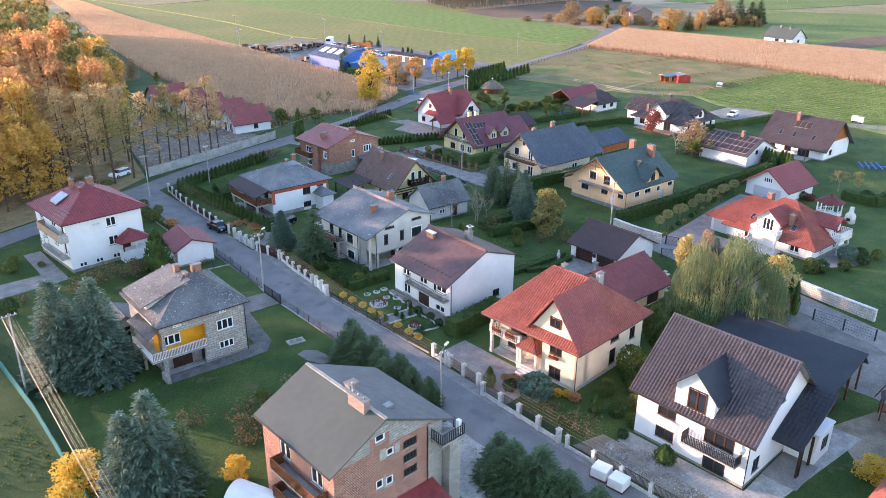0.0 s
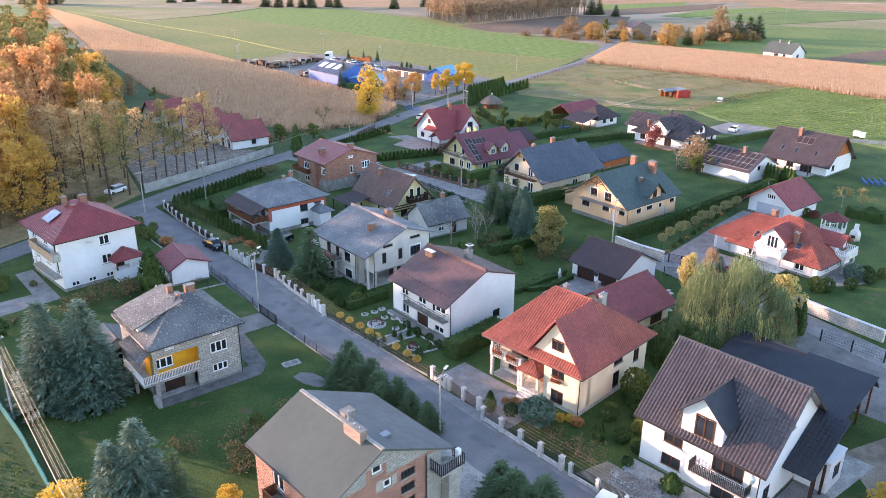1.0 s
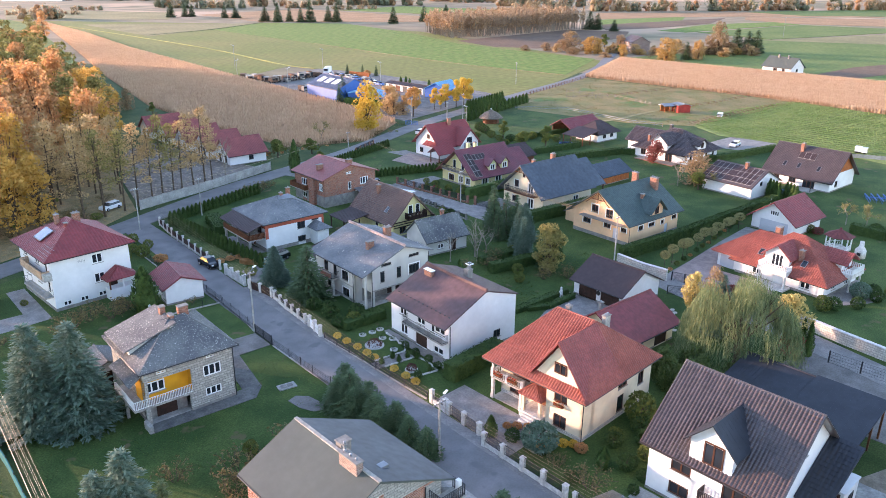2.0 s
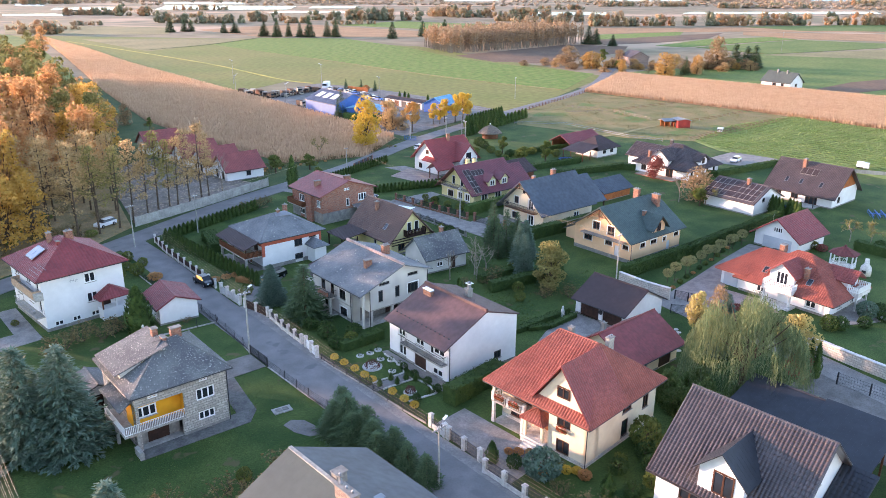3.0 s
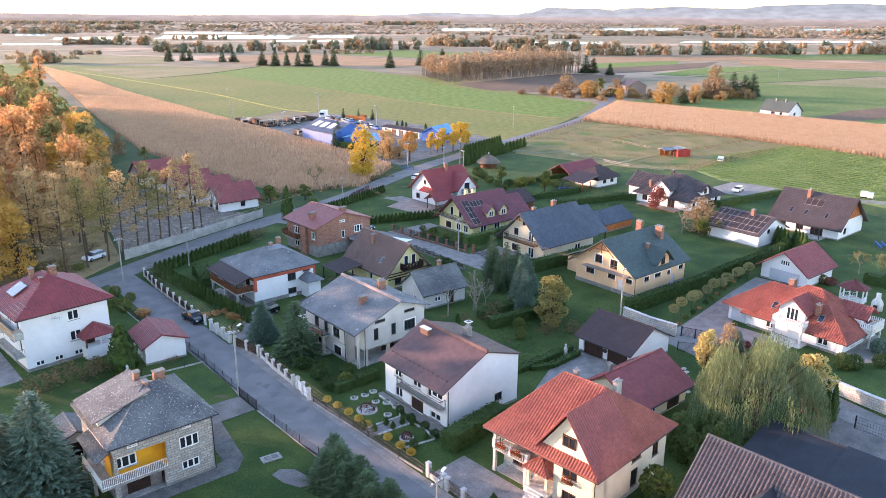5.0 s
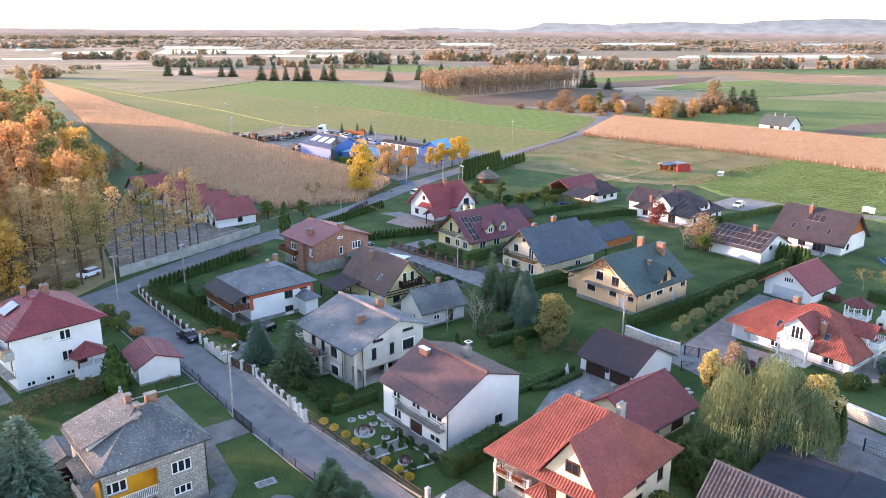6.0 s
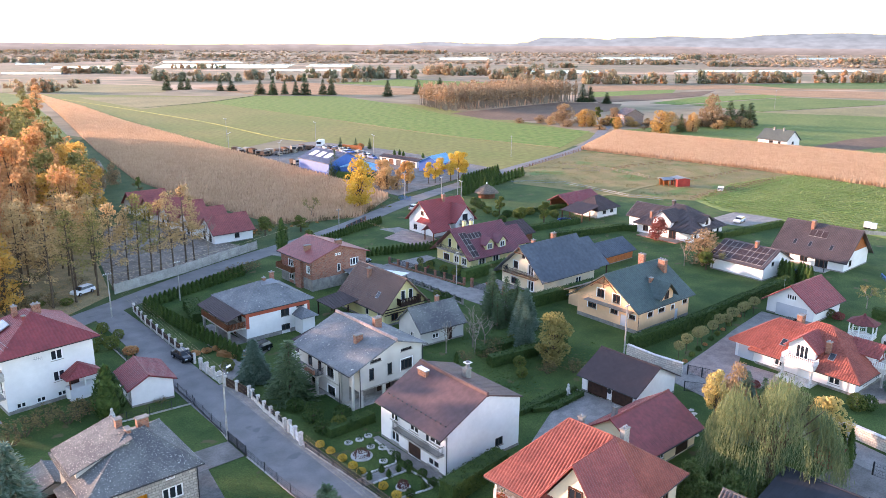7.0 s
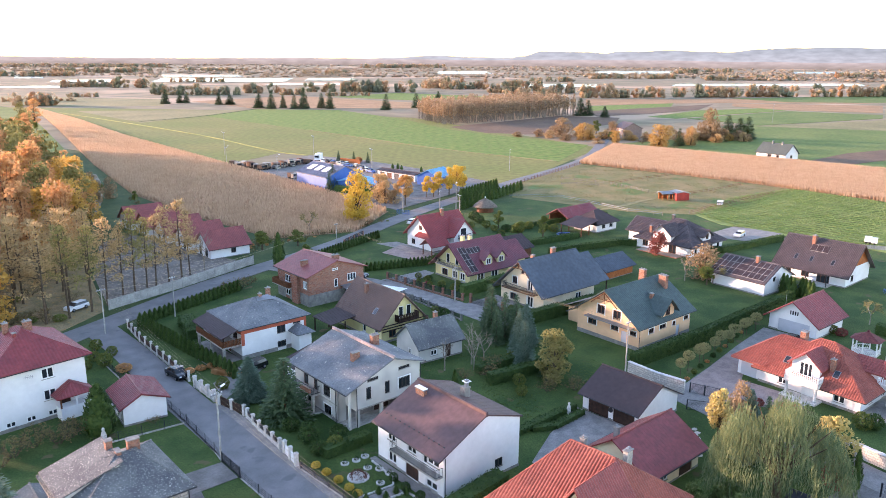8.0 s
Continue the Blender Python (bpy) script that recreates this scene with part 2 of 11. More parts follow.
class Geo:
    """Gathers corners and faces of one mesh."""

    def __init__(self):
        self.v, self.f = [], []

    def poly(self, pts):
        k = len(self.v)
        self.v.extend(tuple(p) for p in pts)
        self.f.append(tuple(range(k, k + len(pts))))

    def box(self, x0, y0, z0, x1, y1, z1):
        k = len(self.v)
        self.v.extend([(x0, y0, z0), (x1, y0, z0), (x1, y1, z0), (x0, y1, z0), (x0, y0, z1), (x1, y0, z1), (x1, y1, z1), (x0, y1, z1)])
        for q in ((3, 2, 1, 0), (4, 5, 6, 7), (0, 1, 5, 4), (1, 2, 6, 5), (2, 3, 7, 6), (3, 0, 4, 7)):
            self.f.append(tuple(k + i for i in q))
        return self

    def slab(self, a, b, c, d, t):
        """A plate over the four corners, t thick upwards."""
        k = len(self.v)
        up = Vector((0, 0, t))
        self.v.extend(tuple(Vector(p)) for p in (a, b, c, d))
        self.v.extend(tuple(Vector(p) + up) for p in (a, b, c, d))
        for q in ((3, 2, 1, 0), (4, 5, 6, 7), (0, 1, 5, 4), (1, 2, 6, 5), (2, 3, 7, 6), (3, 0, 4, 7)):
            self.f.append(tuple(k + i for i in q))
        return self

    def prism(self, pts, z0, z1):
        k, n = len(self.v), len(pts)
        self.v.extend((p[0], p[1], z0) for p in pts)
        self.v.extend((p[0], p[1], z1) for p in pts)
        self.f.append(tuple(k + i for i in reversed(range(n))))
        self.f.append(tuple(k + n + i for i in range(n)))
        for i in range(n):
            j = (i + 1) % n
            self.f.append((k + i, k + j, k + n + j, k + n + i))
        return self

    def tube(self, a, b, r0, r1=None, n=6, caps=True):
        a, b = Vector(a), Vector(b)
        r1 = r0 if r1 is None else r1
        w = (b - a).normalized()
        u = w.cross(Vector((0, 0, 1)) if abs(w.z) < 0.9 else Vector((1, 0, 0))).normalized()
        t = w.cross(u)
        k = len(self.v)
        for p, r in ((a, r0), (b, r1)):
            for i in range(n):
                q = 2 * math.pi * i / n
                self.v.append(tuple(p + (u * math.cos(q) + t * math.sin(q)) * r))
        for i in range(n):
            j = (i + 1) % n
            self.f.append((k + i, k + j, k + n + j, k + n + i))
        if caps:
            self.f.append(tuple(k + i for i in reversed(range(n))))
            self.f.append(tuple(k + n + i for i in range(n)))
        return self

    def lathe(self, prof, n=10, cx=0.0, cy=0.0):
        """A turned shape from (radius, height) pairs, bottom to top."""
        k = len(self.v)
        for r, z in prof:
            for i in range(n):
                q = 2 * math.pi * i / n
                self.v.append((cx + r * math.cos(q), cy + r * math.sin(q), z))
        for j in range(len(prof) - 1):
            for i in range(n):
                i2 = (i + 1) % n
                self.f.append((k + j * n + i, k + j * n + i2, k + (j + 1) * n + i2, k + (j + 1) * n + i))
        self.f.append(tuple(k + i for i in reversed(range(n))))
        self.f.append(tuple(k + (len(prof) - 1) * n + i for i in range(n)))
        return self

    def lattice(self, xs, zs, y0, y1):
        """A frame in one piece: every second cell in both directions is open."""
        nx, nz, k = len(xs), len(zs), len(self.v)
        for y in (y0, y1):
            self.v.extend((x, y, z) for x in xs for z in zs)

        def solid(i, j):
            return 0 <= i < nx - 1 and 0 <= j < nz - 1 and not (i % 2 and j % 2)

        def at(i, j, s):
            return k + s * nx * nz + i * nz + j
        for i in range(nx - 1):
            for j in range(nz - 1):
                if not solid(i, j):
                    continue
                self.f.append((at(i, j, 0), at(i + 1, j, 0), at(i + 1, j + 1, 0), at(i, j + 1, 0)))
                self.f.append((at(i, j, 1), at(i, j + 1, 1), at(i + 1, j + 1, 1), at(i + 1, j, 1)))
                for di, dj, p, q in ((-1, 0, (i, j), (i, j + 1)), (1, 0, (i + 1, j + 1), (i + 1, j)), (0, -1, (i + 1, j), (i, j)), (0, 1, (i, j + 1), (i + 1, j + 1))):
                    if not solid(i + di, j + dj):
                        self.f.append((at(*p, 0), at(*q, 0), at(*q, 1), at(*p, 1)))

    def pipe(self, pts, r, n=5):
        """A bent tube in one piece."""
        k = len(self.v)
        for i, p in enumerate(pts):
            w = (pts[min(i + 1, len(pts) - 1)] - pts[max(i - 1, 0)]).normalized()
            u = w.cross(Vector((0, 0, 1))).normalized()
            t = w.cross(u)
            for j in range(n):
                q = 2 * math.pi * j / n
                self.v.append(tuple(p + (u * math.cos(q) + t * math.sin(q)) * r))
        for i in range(len(pts) - 1):
            for j in range(n):
                m = (j + 1) % n
                self.f.append((k + i * n + j, k + i * n + m, k + (i + 1) * n + m, k + (i + 1) * n + j))

    def weld(self):
        """Joins corners that lie on one another."""
        seen, back = {}, []
        for p in self.v:
            key = tuple(round(c, 4) for c in p)
            back.append(seen.setdefault(key, len(seen)))
        self.v = list(seen)
        faces = []
        for f in self.f:
            q = []
            for i in f:
                if not q or back[i] != q[-1]:
                    q.append(back[i])
            if len(set(q)) == len(q) and len(q) > 2:
                faces.append(tuple(q))
        self.f = faces
        return self

    def mesh(self, name, mat, smooth=False):
        me = bpy.data.meshes.new(name)
        me.from_pydata(self.v, [], self.f)
        me.materials.append(mat)
        if smooth:
            me.shade_smooth()
        me.update()
        return me


def part(name, geo, mat, parent, label="", smooth=False, m=None):
    """One mesh object, under a thing or a part when given."""
    me = geo if isinstance(geo, bpy.types.Mesh) else geo.mesh(name, mat, smooth)
    ob = new(name, me)
    if parent is not None:
        ob.parent = parent
    if m is not None:
        ob.matrix_basis = m
    if label:
        tagged(ob, label)
    return ob


def thing(name, x, y, z, rz, label, category, group=""):
    ob = new(name)
    ob.matrix_basis = pose(x, y, z, 0, 0, rz)
    ob.empty_display_size = 0.5
    return tagged(ob, label, category, group)


def lerp(a, b, t):
    return Vector(a) * (1 - t) + Vector(b) * t


def tile_quads(a, b, c, d, tw, th):
    """Corner sets of the tiles on a slope: a, b at the eave, c, d at the ridge."""
    a, b, c, d = (Vector(p) for p in (a, b, c, d))
    eu = (b - a).normalized()
    rise = ((c + d) / 2 - (a + b) / 2)
    rise -= eu * rise.dot(eu)
    rows = max(1, round(rise.length / th))
    n = eu.cross(rise).normalized()
    if n.z < 0:
        n = -n
    lo_d, lo_c = (d - a).dot(eu), (c - a).dot(eu)
    width = (b - a).length
    for k in range(rows):
        t0, t1 = k / rows, (k + 1) / rows
        left0, right0 = lo_d * t0, width + (lo_c - width) * t0
        left1, right1 = lo_d * t1, width + (lo_c - width) * t1
        i = math.floor(min(left0, left1) / tw)
        while i * tw < max(right0, right1):
            u0, u1 = i * tw, (i + 1) * tw
            i += 1
            p0, p1 = min(max(u0, left0), right0), max(min(u1, right0), left0)
            q0, q1 = min(max(u0, left1), right1), max(min(u1, right1), left1)
            if p1 - p0 < 0.03 and q1 - q0 < 0.03:
                continue
            yield a + eu * p0 + rise * t0, a + eu * p1 + rise * t0, a + eu * q1 + rise * t1, a + eu * q0 + rise * t1, n


WAVE = (0.0, 0.75, 1.0, 0.62, 0.0)


def tile_shape(geo, p0, p1, q1, q0, n, amp, lip):
    k = len(geo.v)
    for i, h in enumerate(WAVE):
        t = i / 4
        geo.v.append(tuple(p0 * (1 - t) + p1 * t + n * (h * amp + lip)))
    for i, h in enumerate(WAVE):
        t = i / 4
        geo.v.append(tuple(q0 * (1 - t) + q1 * t + n * (h * amp + 0.006)))
    for i in range(4):
        geo.f.append((k + i, k + i + 1, k + 6 + i, k + 5 + i))
    m = len(geo.v)
    for i in range(5):
        t = i / 4
        geo.v.append(tuple(p0 * (1 - t) + p1 * t + n * 0.004))
    for i in range(4):
        geo.f.append((m + i, m + i + 1, k + i + 1, k + i))


def seams(geo, a, b, c, d, step, h, wd):
    """Raised seams that run from eave to ridge."""
    a, b, c, d = (Vector(p) for p in (a, b, c, d))
    count = max(2, round((b - a).length / step))
    eu = (b - a).normalized() * wd / 2
    for i in range(count + 1):
        t = i / count
        p, q = lerp(a, b, t), lerp(d, c, t)
        geo.slab(p - eu, p + eu, q + eu, q - eu, h)


def clip_under(poly, u0, h0, u1, h1):
    """The part of a polygon in (u, z) that lies under the line from (u0, h0) to (u1, h1)."""
    def side(p):
        return h0 + (h1 - h0) * (p[0] - u0) / (u1 - u0) - p[1]
    out = []
    for i, p in enumerate(poly):
        q = poly[(i + 1) % len(poly)]
        sp, sq = side(p), side(q)
        if sp >= -1e-9:
            out.append(p)
        if (sp > 1e-9 and sq < -1e-9) or (sp < -1e-9 and sq > 1e-9):
            t = sp / (sp - sq)
            out.append((p[0] + (q[0] - p[0]) * t, p[1] + (q[1] - p[1]) * t))
    return out


WINDOW_MESHES = {}


def window_parts(w, h, n, frame_mat, sill_mat):
    key = (round(w, 2), round(h, 2), n, frame_mat.name, sill_mat.name if sill_mat else "")
    if key not in WINDOW_MESHES:
        g, t = Geo(), 0.13
        xs = [0.0, t]
        for i in range(1, n):
            xs += [w * i / n - 0.075, w * i / n + 0.075]
        g.lattice(xs + [w - t, w], [0.0, t, h - t, h], 0.05, 0.15)
        pane = Geo().box(0, 0.09, 0, w / n - t * 0.9, 0.11, h - 2 * t)
        sill = Geo().box(-0.08, -0.08, -0.06, w + 0.08, 0.1, 0.0) if sill_mat else None
        WINDOW_MESHES[key] = (g.mesh("window", frame_mat), pane.mesh("pane", GLASS), sill.mesh("sill", sill_mat) if sill else None)
    return WINDOW_MESHES[key]


class House:
    """A house or shed on an Empty at its corner nearest the origin; x runs along its south side, y along its west side."""

    def __init__(self, name, x, y, rz, w, d, label, category="house", wall=PLASTER_WHITE, group=""):
        self.ob = thing(name, x, y, 0.0, rz, label, category, group)
        self.w, self.d, self.wall = w, d, wall
        self.holes = {"W": [], "S": [], "E": [], "N": []}
        self.top = {}
        self.frames = {
            "S": Matrix.Translation((0, 0, 0)),
            "W": pose(0, d, 0, 0, 0, -90),
            "E": pose(w, 0, 0, 0, 0, 90),
            "N": pose(w, d, 0, 0, 0, 180),
        }

    def along(self, face, u, width):
        length = self.d if face in "WE" else self.w
        return length - u - width if face in "WN" else u

    def win(self, face, u, z, w, h, n=2, frame=FRAME_WHITE, sill=CONCRETE, surround=None):
        x = self.along(face, u, w)
        self.holes[face].append((x, z, x + w, z + h))
        fm, pm, sm = window_parts(w, h, n, frame, sill)
        win = part("window", fm, None, self.ob, m=self.frames[face] @ pose(x, 0, z))
        for i in range(n):
            part("pane", pm, None, win, m=pose(0.045 + w * i / n, 0, 0.07))
        if sm:
            part("sill", sm, None, win)
        if surround:
            g, t = Geo(), 0.16
            for b in ((-t, -t, 0, h + t), (w, -t, w + t, h + t), (0, h, w, h + t)):
                g.box(b[0], -0.025, b[1], b[2], 0.0, b[3])
            part("surround", g, surround, win)
        return win

    def door(self, face, u, z, w, h, mat=WOOD_BROWN, panels=0, name="door", label=""):
        x = self.along(face, u, w)
        self.holes[face].append((x, z, x + w, z + h))
        g = Geo().box(0, 0.1, 0, w, 0.16, h)
        leaf = part(name, g, mat, self.ob, label, m=self.frames[face] @ pose(x, 0, z))
        for i in range(panels):
            zz = h * i / panels
            part("door_panel", Geo().box(0.03, 0.08, zz + 0.03, w - 0.03, 0.1, zz + h / panels - 0.03), mat, leaf)
        return leaf

    def profile(self, face, pts):
        self.top[face] = pts

    def build_walls(self, plinth=0.45, plinth_mat=None, z0=0.0):
        """The four walls as one shell, with openings right through, and a plinth."""
        g = Geo()
        for face in "WSEN":
            length = self.d if face in "WE" else self.w
            prof = self.top[face]
            if face in "WN":
                prof = [(length - u, h) for u, h in reversed(prof)]
            holes, m = self.holes[face], self.frames[face]
            us = sorted({0.0, length, *(u for u, _ in prof), *(k for o in holes for k in (o[0], o[2]))})
            vs = sorted({z0, max(h for _, h in prof) + 0.01, *(k for o in holes for k in (o[1], o[3]))})
            for u0, u1 in zip(us, us[1:]):
                if u1 - u0 < 1e-6:
                    continue
                um = (u0 + u1) / 2
                seg = [(p, q) for p, q in zip(prof, prof[1:]) if p[0] - 1e-6 <= um <= q[0] + 1e-6][0]
                for v0, v1 in zip(vs, vs[1:]):
                    vm = (v0 + v1) / 2
                    if any(o[0] < um < o[2] and o[1] < vm < o[3] for o in holes):
                        continue
                    cell = clip_under([(u0, v0), (u1, v0), (u1, v1), (u0, v1)], seg[0][0], seg[0][1], seg[1][0], seg[1][1])
                    if len(cell) < 3:
                        continue
                    g.poly([m @ Vector((u, 0, v)) for u, v in cell])
                    g.poly([m @ Vector((u, 0.28, v)) for u, v in reversed(cell)])
            for o in holes:
                for p, q in (((o[0], o[1]), (o[2], o[1])), ((o[2], o[1]), (o[2], o[3])), ((o[2], o[3]), (o[0], o[3])), ((o[0], o[3]), (o[0], o[1]))):
                    g.poly([m @ Vector((p[0], 0, p[1])), m @ Vector((p[0], 0.28, p[1])), m @ Vector((q[0], 0.28, q[1])), m @ Vector((q[0], 0, q[1]))])
        part("wall", g.weld(), self.wall, self.ob)
        if plinth:
            g = Geo()
            w, d, t = self.w, self.d, 0.04
            cut = {f: sorted((o[0], o[2]) for o in self.holes[f] if o[1] < plinth) for f in "WSEN"}
            for face in "WSEN":
                length = self.d if face in "WE" else self.w
                x = -t if face in "SN" else 0.0
                end = length + t if face in "SN" else length
                for a, b in cut[face] + [(end, end)]:
                    if a > x:
                        k = Geo().box(x, -t, 0, a, 0.0, plinth)
                        base = len(g.v)
                        g.v.extend(tuple(self.frames[face] @ Vector(q)) for q in k.v)
                        g.f.extend(tuple(base + i for i in q) for q in k.f)
                    x = max(x, b)
            part("plinth", g.weld(), plinth_mat or PLINTH, self.ob)
        g = Geo().box(0.1, 0.1, 0.02, self.w - 0.1, self.d - 0.1, 0.12)
        part("floor_slab", g, CONCRETE, self.ob)

    def cover(self, planes, mat, kind, thick=0.16, name="roof", label="", tile_mat=None):
        """A roof of plates over planes (eave left, eave right, ridge right, ridge left), with tiles or seams on top."""
        g = Geo()
        for a, b, c, d in planes:
            g.slab(a, b, c, d, thick)
        roof = part(name, g.weld(), mat, self.ob, label)
        up = Vector((0, 0, thick + 0.004))
        g = Geo()
        for a, b, c, d in planes:
            a, b, c, d = (Vector(p) + up for p in (a, b, c, d))
            if kind[0] == "tile":
                for q in tile_quads(a, b, c, d, kind[1], kind[2]):
                    tile_shape(g, *q, kind[3], kind[3] * 0.9)
            elif kind[0] == "seam":
                seams(g, a, b, c, d, kind[1], kind[2], kind[3])
        if g.f:
            nm = {"tile": "roof_tiles", "seam": "roof_seams"}[kind[0]]
            tagged(part(nm, g, tile_mat or mat, roof), kind="stuff")
        return roof

    def ridge_cap(self, roof, pts, mat, r=0.11, lift=0.2):
        g = Geo()
        for p, q in pts:
            part("ridge_cap", Geo().tube(Vector(p) + Vector((0, 0, lift)), Vector(q) + Vector((0, 0, lift)), r, r, 8), mat, roof)

    def gable(self, axis, e0, e1, p, r, mat, kind, over=0.6, verge=0.5, thick=0.16, roof_label="", gutter=True, verge0=None, over1=None, cap=True):
        """Two slopes that meet in a ridge along an axis; e0, e1 the wall heights at the low and the high side, p, r the ridge's place and height."""
        span, run = (self.w, self.d) if axis == "y" else (self.d, self.w)
        verge0 = verge if verge0 is None else verge0
        over1 = over if over1 is None else over1

        def at(s, l, z):
            return Vector((s, l, z)) if axis == "y" else Vector((l, s, z))
        prof = [(0.0, e0), (p, r), (span, e1)]
        if axis == "y":
            self.top.update({"S": prof, "N": prof, "W": [(0, e0), (self.d, e0)], "E": [(0, e1), (self.d, e1)]})
        else:
            self.top.update({"W": prof, "E": prof, "S": [(0, e0), (self.w, e0)], "N": [(0, e1), (self.w, e1)]})
        k0, k1 = (r - e0) / p, (r - e1) / (span - p)
        z0, z1 = e0 - over * k0, e1 - over1 * k1
        la, lb = -verge0, run + verge
        planes = [
            (at(-over, la, z0), at(-over, lb, z0), at(p, lb, r), at(p, la, r)),
            (at(span + over1, la, z1), at(span + over1, lb, z1), at(p, lb, r), at(p, la, r)),
        ]
        roof = self.cover(planes, mat, kind, thick, label=roof_label)
        if cap:
            self.ridge_cap(roof, [(at(p, la - 0.02, r), at(p, lb + 0.02, r))], mat, 0.12, thick)
        for s, z in ((-over - 0.06, z0 + 0.06), (span + over1 + 0.06, z1 + 0.06)):
            if gutter:
                part("gutter", Geo().tube(at(s, la, z), at(s, lb, z), 0.07, 0.07, 8), METAL_DARK, self.ob)
        self.planes = planes
        return roof

    def hip(self, axis, e, r, p, l0, l1, mat, kind, over=0.6, thick=0.16, roof_label="", gutter=True):
        """Four slopes up to a ridge along an axis at p across, from l0 to l1 along it."""
        span, run = (self.w, self.d) if axis == "y" else (self.d, self.w)

        def at(s, l, z):
            return Vector((s, l, z)) if axis == "y" else Vector((l, s, z))
        for f in "WSEN":
            length = self.d if f in "WE" else self.w
            self.top[f] = [(0.0, e), (length, e)]
        ze = e - over * (r - e) / p
        a, b, c, d = at(-over, -over, ze), at(span + over, -over, ze), at(span + over, run + over, ze), at(-over, run + over, ze)
        m, n = at(p, l0, r), at(p, l1, r)
        planes = [(a, d, n, m), (b, c, n, m), (a, b, m, m), (d, c, n, n)]
        roof = self.cover(planes, mat, kind, thick, label=roof_label)
        self.ridge_cap(roof, [(m, n), (a, m), (b, m), (c, n), (d, n)], mat, 0.1, thick)
        for s, t in ((a, b), (b, c), (c, d), (d, a)):
            if gutter:
                part("gutter", Geo().tube(s + Vector((0, 0, 0.05)), t + Vector((0, 0, 0.05)), 0.07, 0.07, 6), METAL_DARK, self.ob)
        self.planes = planes
        return roof

    def chimney(self, x, y, z0, z1, sx=0.6, sy=0.6, mat=CHIMNEY_BRICK, pots=1):
        g = Geo().box(x - sx / 2, y - sy / 2, z0, x + sx / 2, y + sy / 2, z1)
        body = part("chimney", g, mat, self.ob)
        g = Geo().box(x - sx / 2 - 0.07, y - sy / 2 - 0.07, z1, x + sx / 2 + 0.07, y + sy / 2 + 0.07, z1 + 0.09)
        part("cap", g, PLINTH, body)
        for i in range(pots):
            k = (i + 0.5) / pots - 0.5
            px, py = (x + k * sx, y) if sx >= sy else (x, y + k * sy)
            part("pot", Geo().lathe([(0.08, z1 + 0.09), (0.08, z1 + 0.24), (0.12, z1 + 0.25), (0.02, z1 + 0.34)], 8, px, py), METAL_GREY, body)
        return body

    def railing(self, pts, z, h=1.0, mat=METAL_DARK, step=0.14, bar=0.02, solid=None, closed=False):
        g = Geo()
        for a, b in zip(pts, pts[1:]):
            a, b = Vector((*a, z)), Vector((*b, z))
            for zz in (0.08, h):
                g.tube(a + Vector((0, 0, zz)), b + Vector((0, 0, zz)), 0.035, 0.035, 4)
            count = max(1, int((b - a).length / step))
            for i in range(count + 1):
                q = lerp(a, b, i / count)
                g.box(q.x - bar, q.y - bar, z, q.x + bar, q.y + bar, z + h)
        return part("railing", g, mat, self.ob)

    def balcony(self, face, u, z, w, depth, mat=CONCRETE, rail=METAL_DARK, step=0.14, bar=0.02, h=1.0):
        x = self.along(face, u, w)
        m = self.frames[face]
        c = [m @ Vector(q) for q in ((x, 0, 0), (x, -depth, 0), (x + w, -depth, 0), (x + w, 0, 0))]
        part("balcony_slab", Geo().prism([(q.x, q.y) for q in c], z - 0.16, z), mat, self.ob)
        ins = [m @ Vector(q) for q in ((x + 0.06, -0.02, 0), (x + 0.06, -depth + 0.06, 0), (x + w - 0.06, -depth + 0.06, 0), (x + w - 0.06, -0.02, 0))]
        self.railing([(q.x, q.y) for q in ins], z, h, rail, step, bar)

    def downpipe(self, x, y, z1):
        part("downpipe", Geo().tube((x, y, 0.1), (x, y, z1), 0.05, 0.05, 6), METAL_DARK, self.ob)

    def post(self, x, y, z0, z1, s=0.14, mat=WOOD_DARK, name="post"):
        part(name, Geo().box(x - s / 2, y - s / 2, z0, x + s / 2, y + s / 2, z1), mat, self.ob)

    def plate(self, name, a, b, c, d, t, mat, label=""):
        return part(name, Geo().slab(a, b, c, d, t), mat, self.ob, label)

    def block(self, name, x0, y0, z0, x1, y1, z1, mat, label=""):
        return part(name, Geo().box(x0, y0, z0, x1, y1, z1), mat, self.ob, label)


NR = np.random.default_rng(11)


def quads_mesh(name, v, mat):
    """A mesh of loose quads from an array of shape (n, 4, 3)."""
    n = len(v)
    me = bpy.data.meshes.new(name)
    me.from_pydata(v.reshape(-1, 3).tolist(), [], np.arange(4 * n).reshape(n, 4).tolist())
    me.materials.append(mat)
    return me


def leaf_quads(c, a, b):
    """Quads round the centres c, spanned by a and b, with a slight kite shape."""
    return np.stack([c - a, c + b * 0.8 - a * 0.1, c + a, c - b * 0.8 + a * 0.1], 1)


def unit(v):
    return v / np.maximum(np.linalg.norm(v, axis=-1, keepdims=True), 1e-9)


def cloud(c, size, droop=0.0):
    n = len(c)
    a = unit(NR.normal(size=(n, 3)) + np.array([0, 0, -droop]))
    b = unit(np.cross(a, NR.normal(size=(n, 3))))
    s = size * NR.uniform(0.6, 1.3, (n, 1))
    return leaf_quads(c, a * s, b * s * 0.7)


def shell_points(centre, radius, n, inner=0.55):
    d = unit(NR.normal(size=(n, 3)))
    return np.asarray(centre) + d * np.asarray(radius) * NR.uniform(inner, 1.0, (n, 1)) ** 0.6


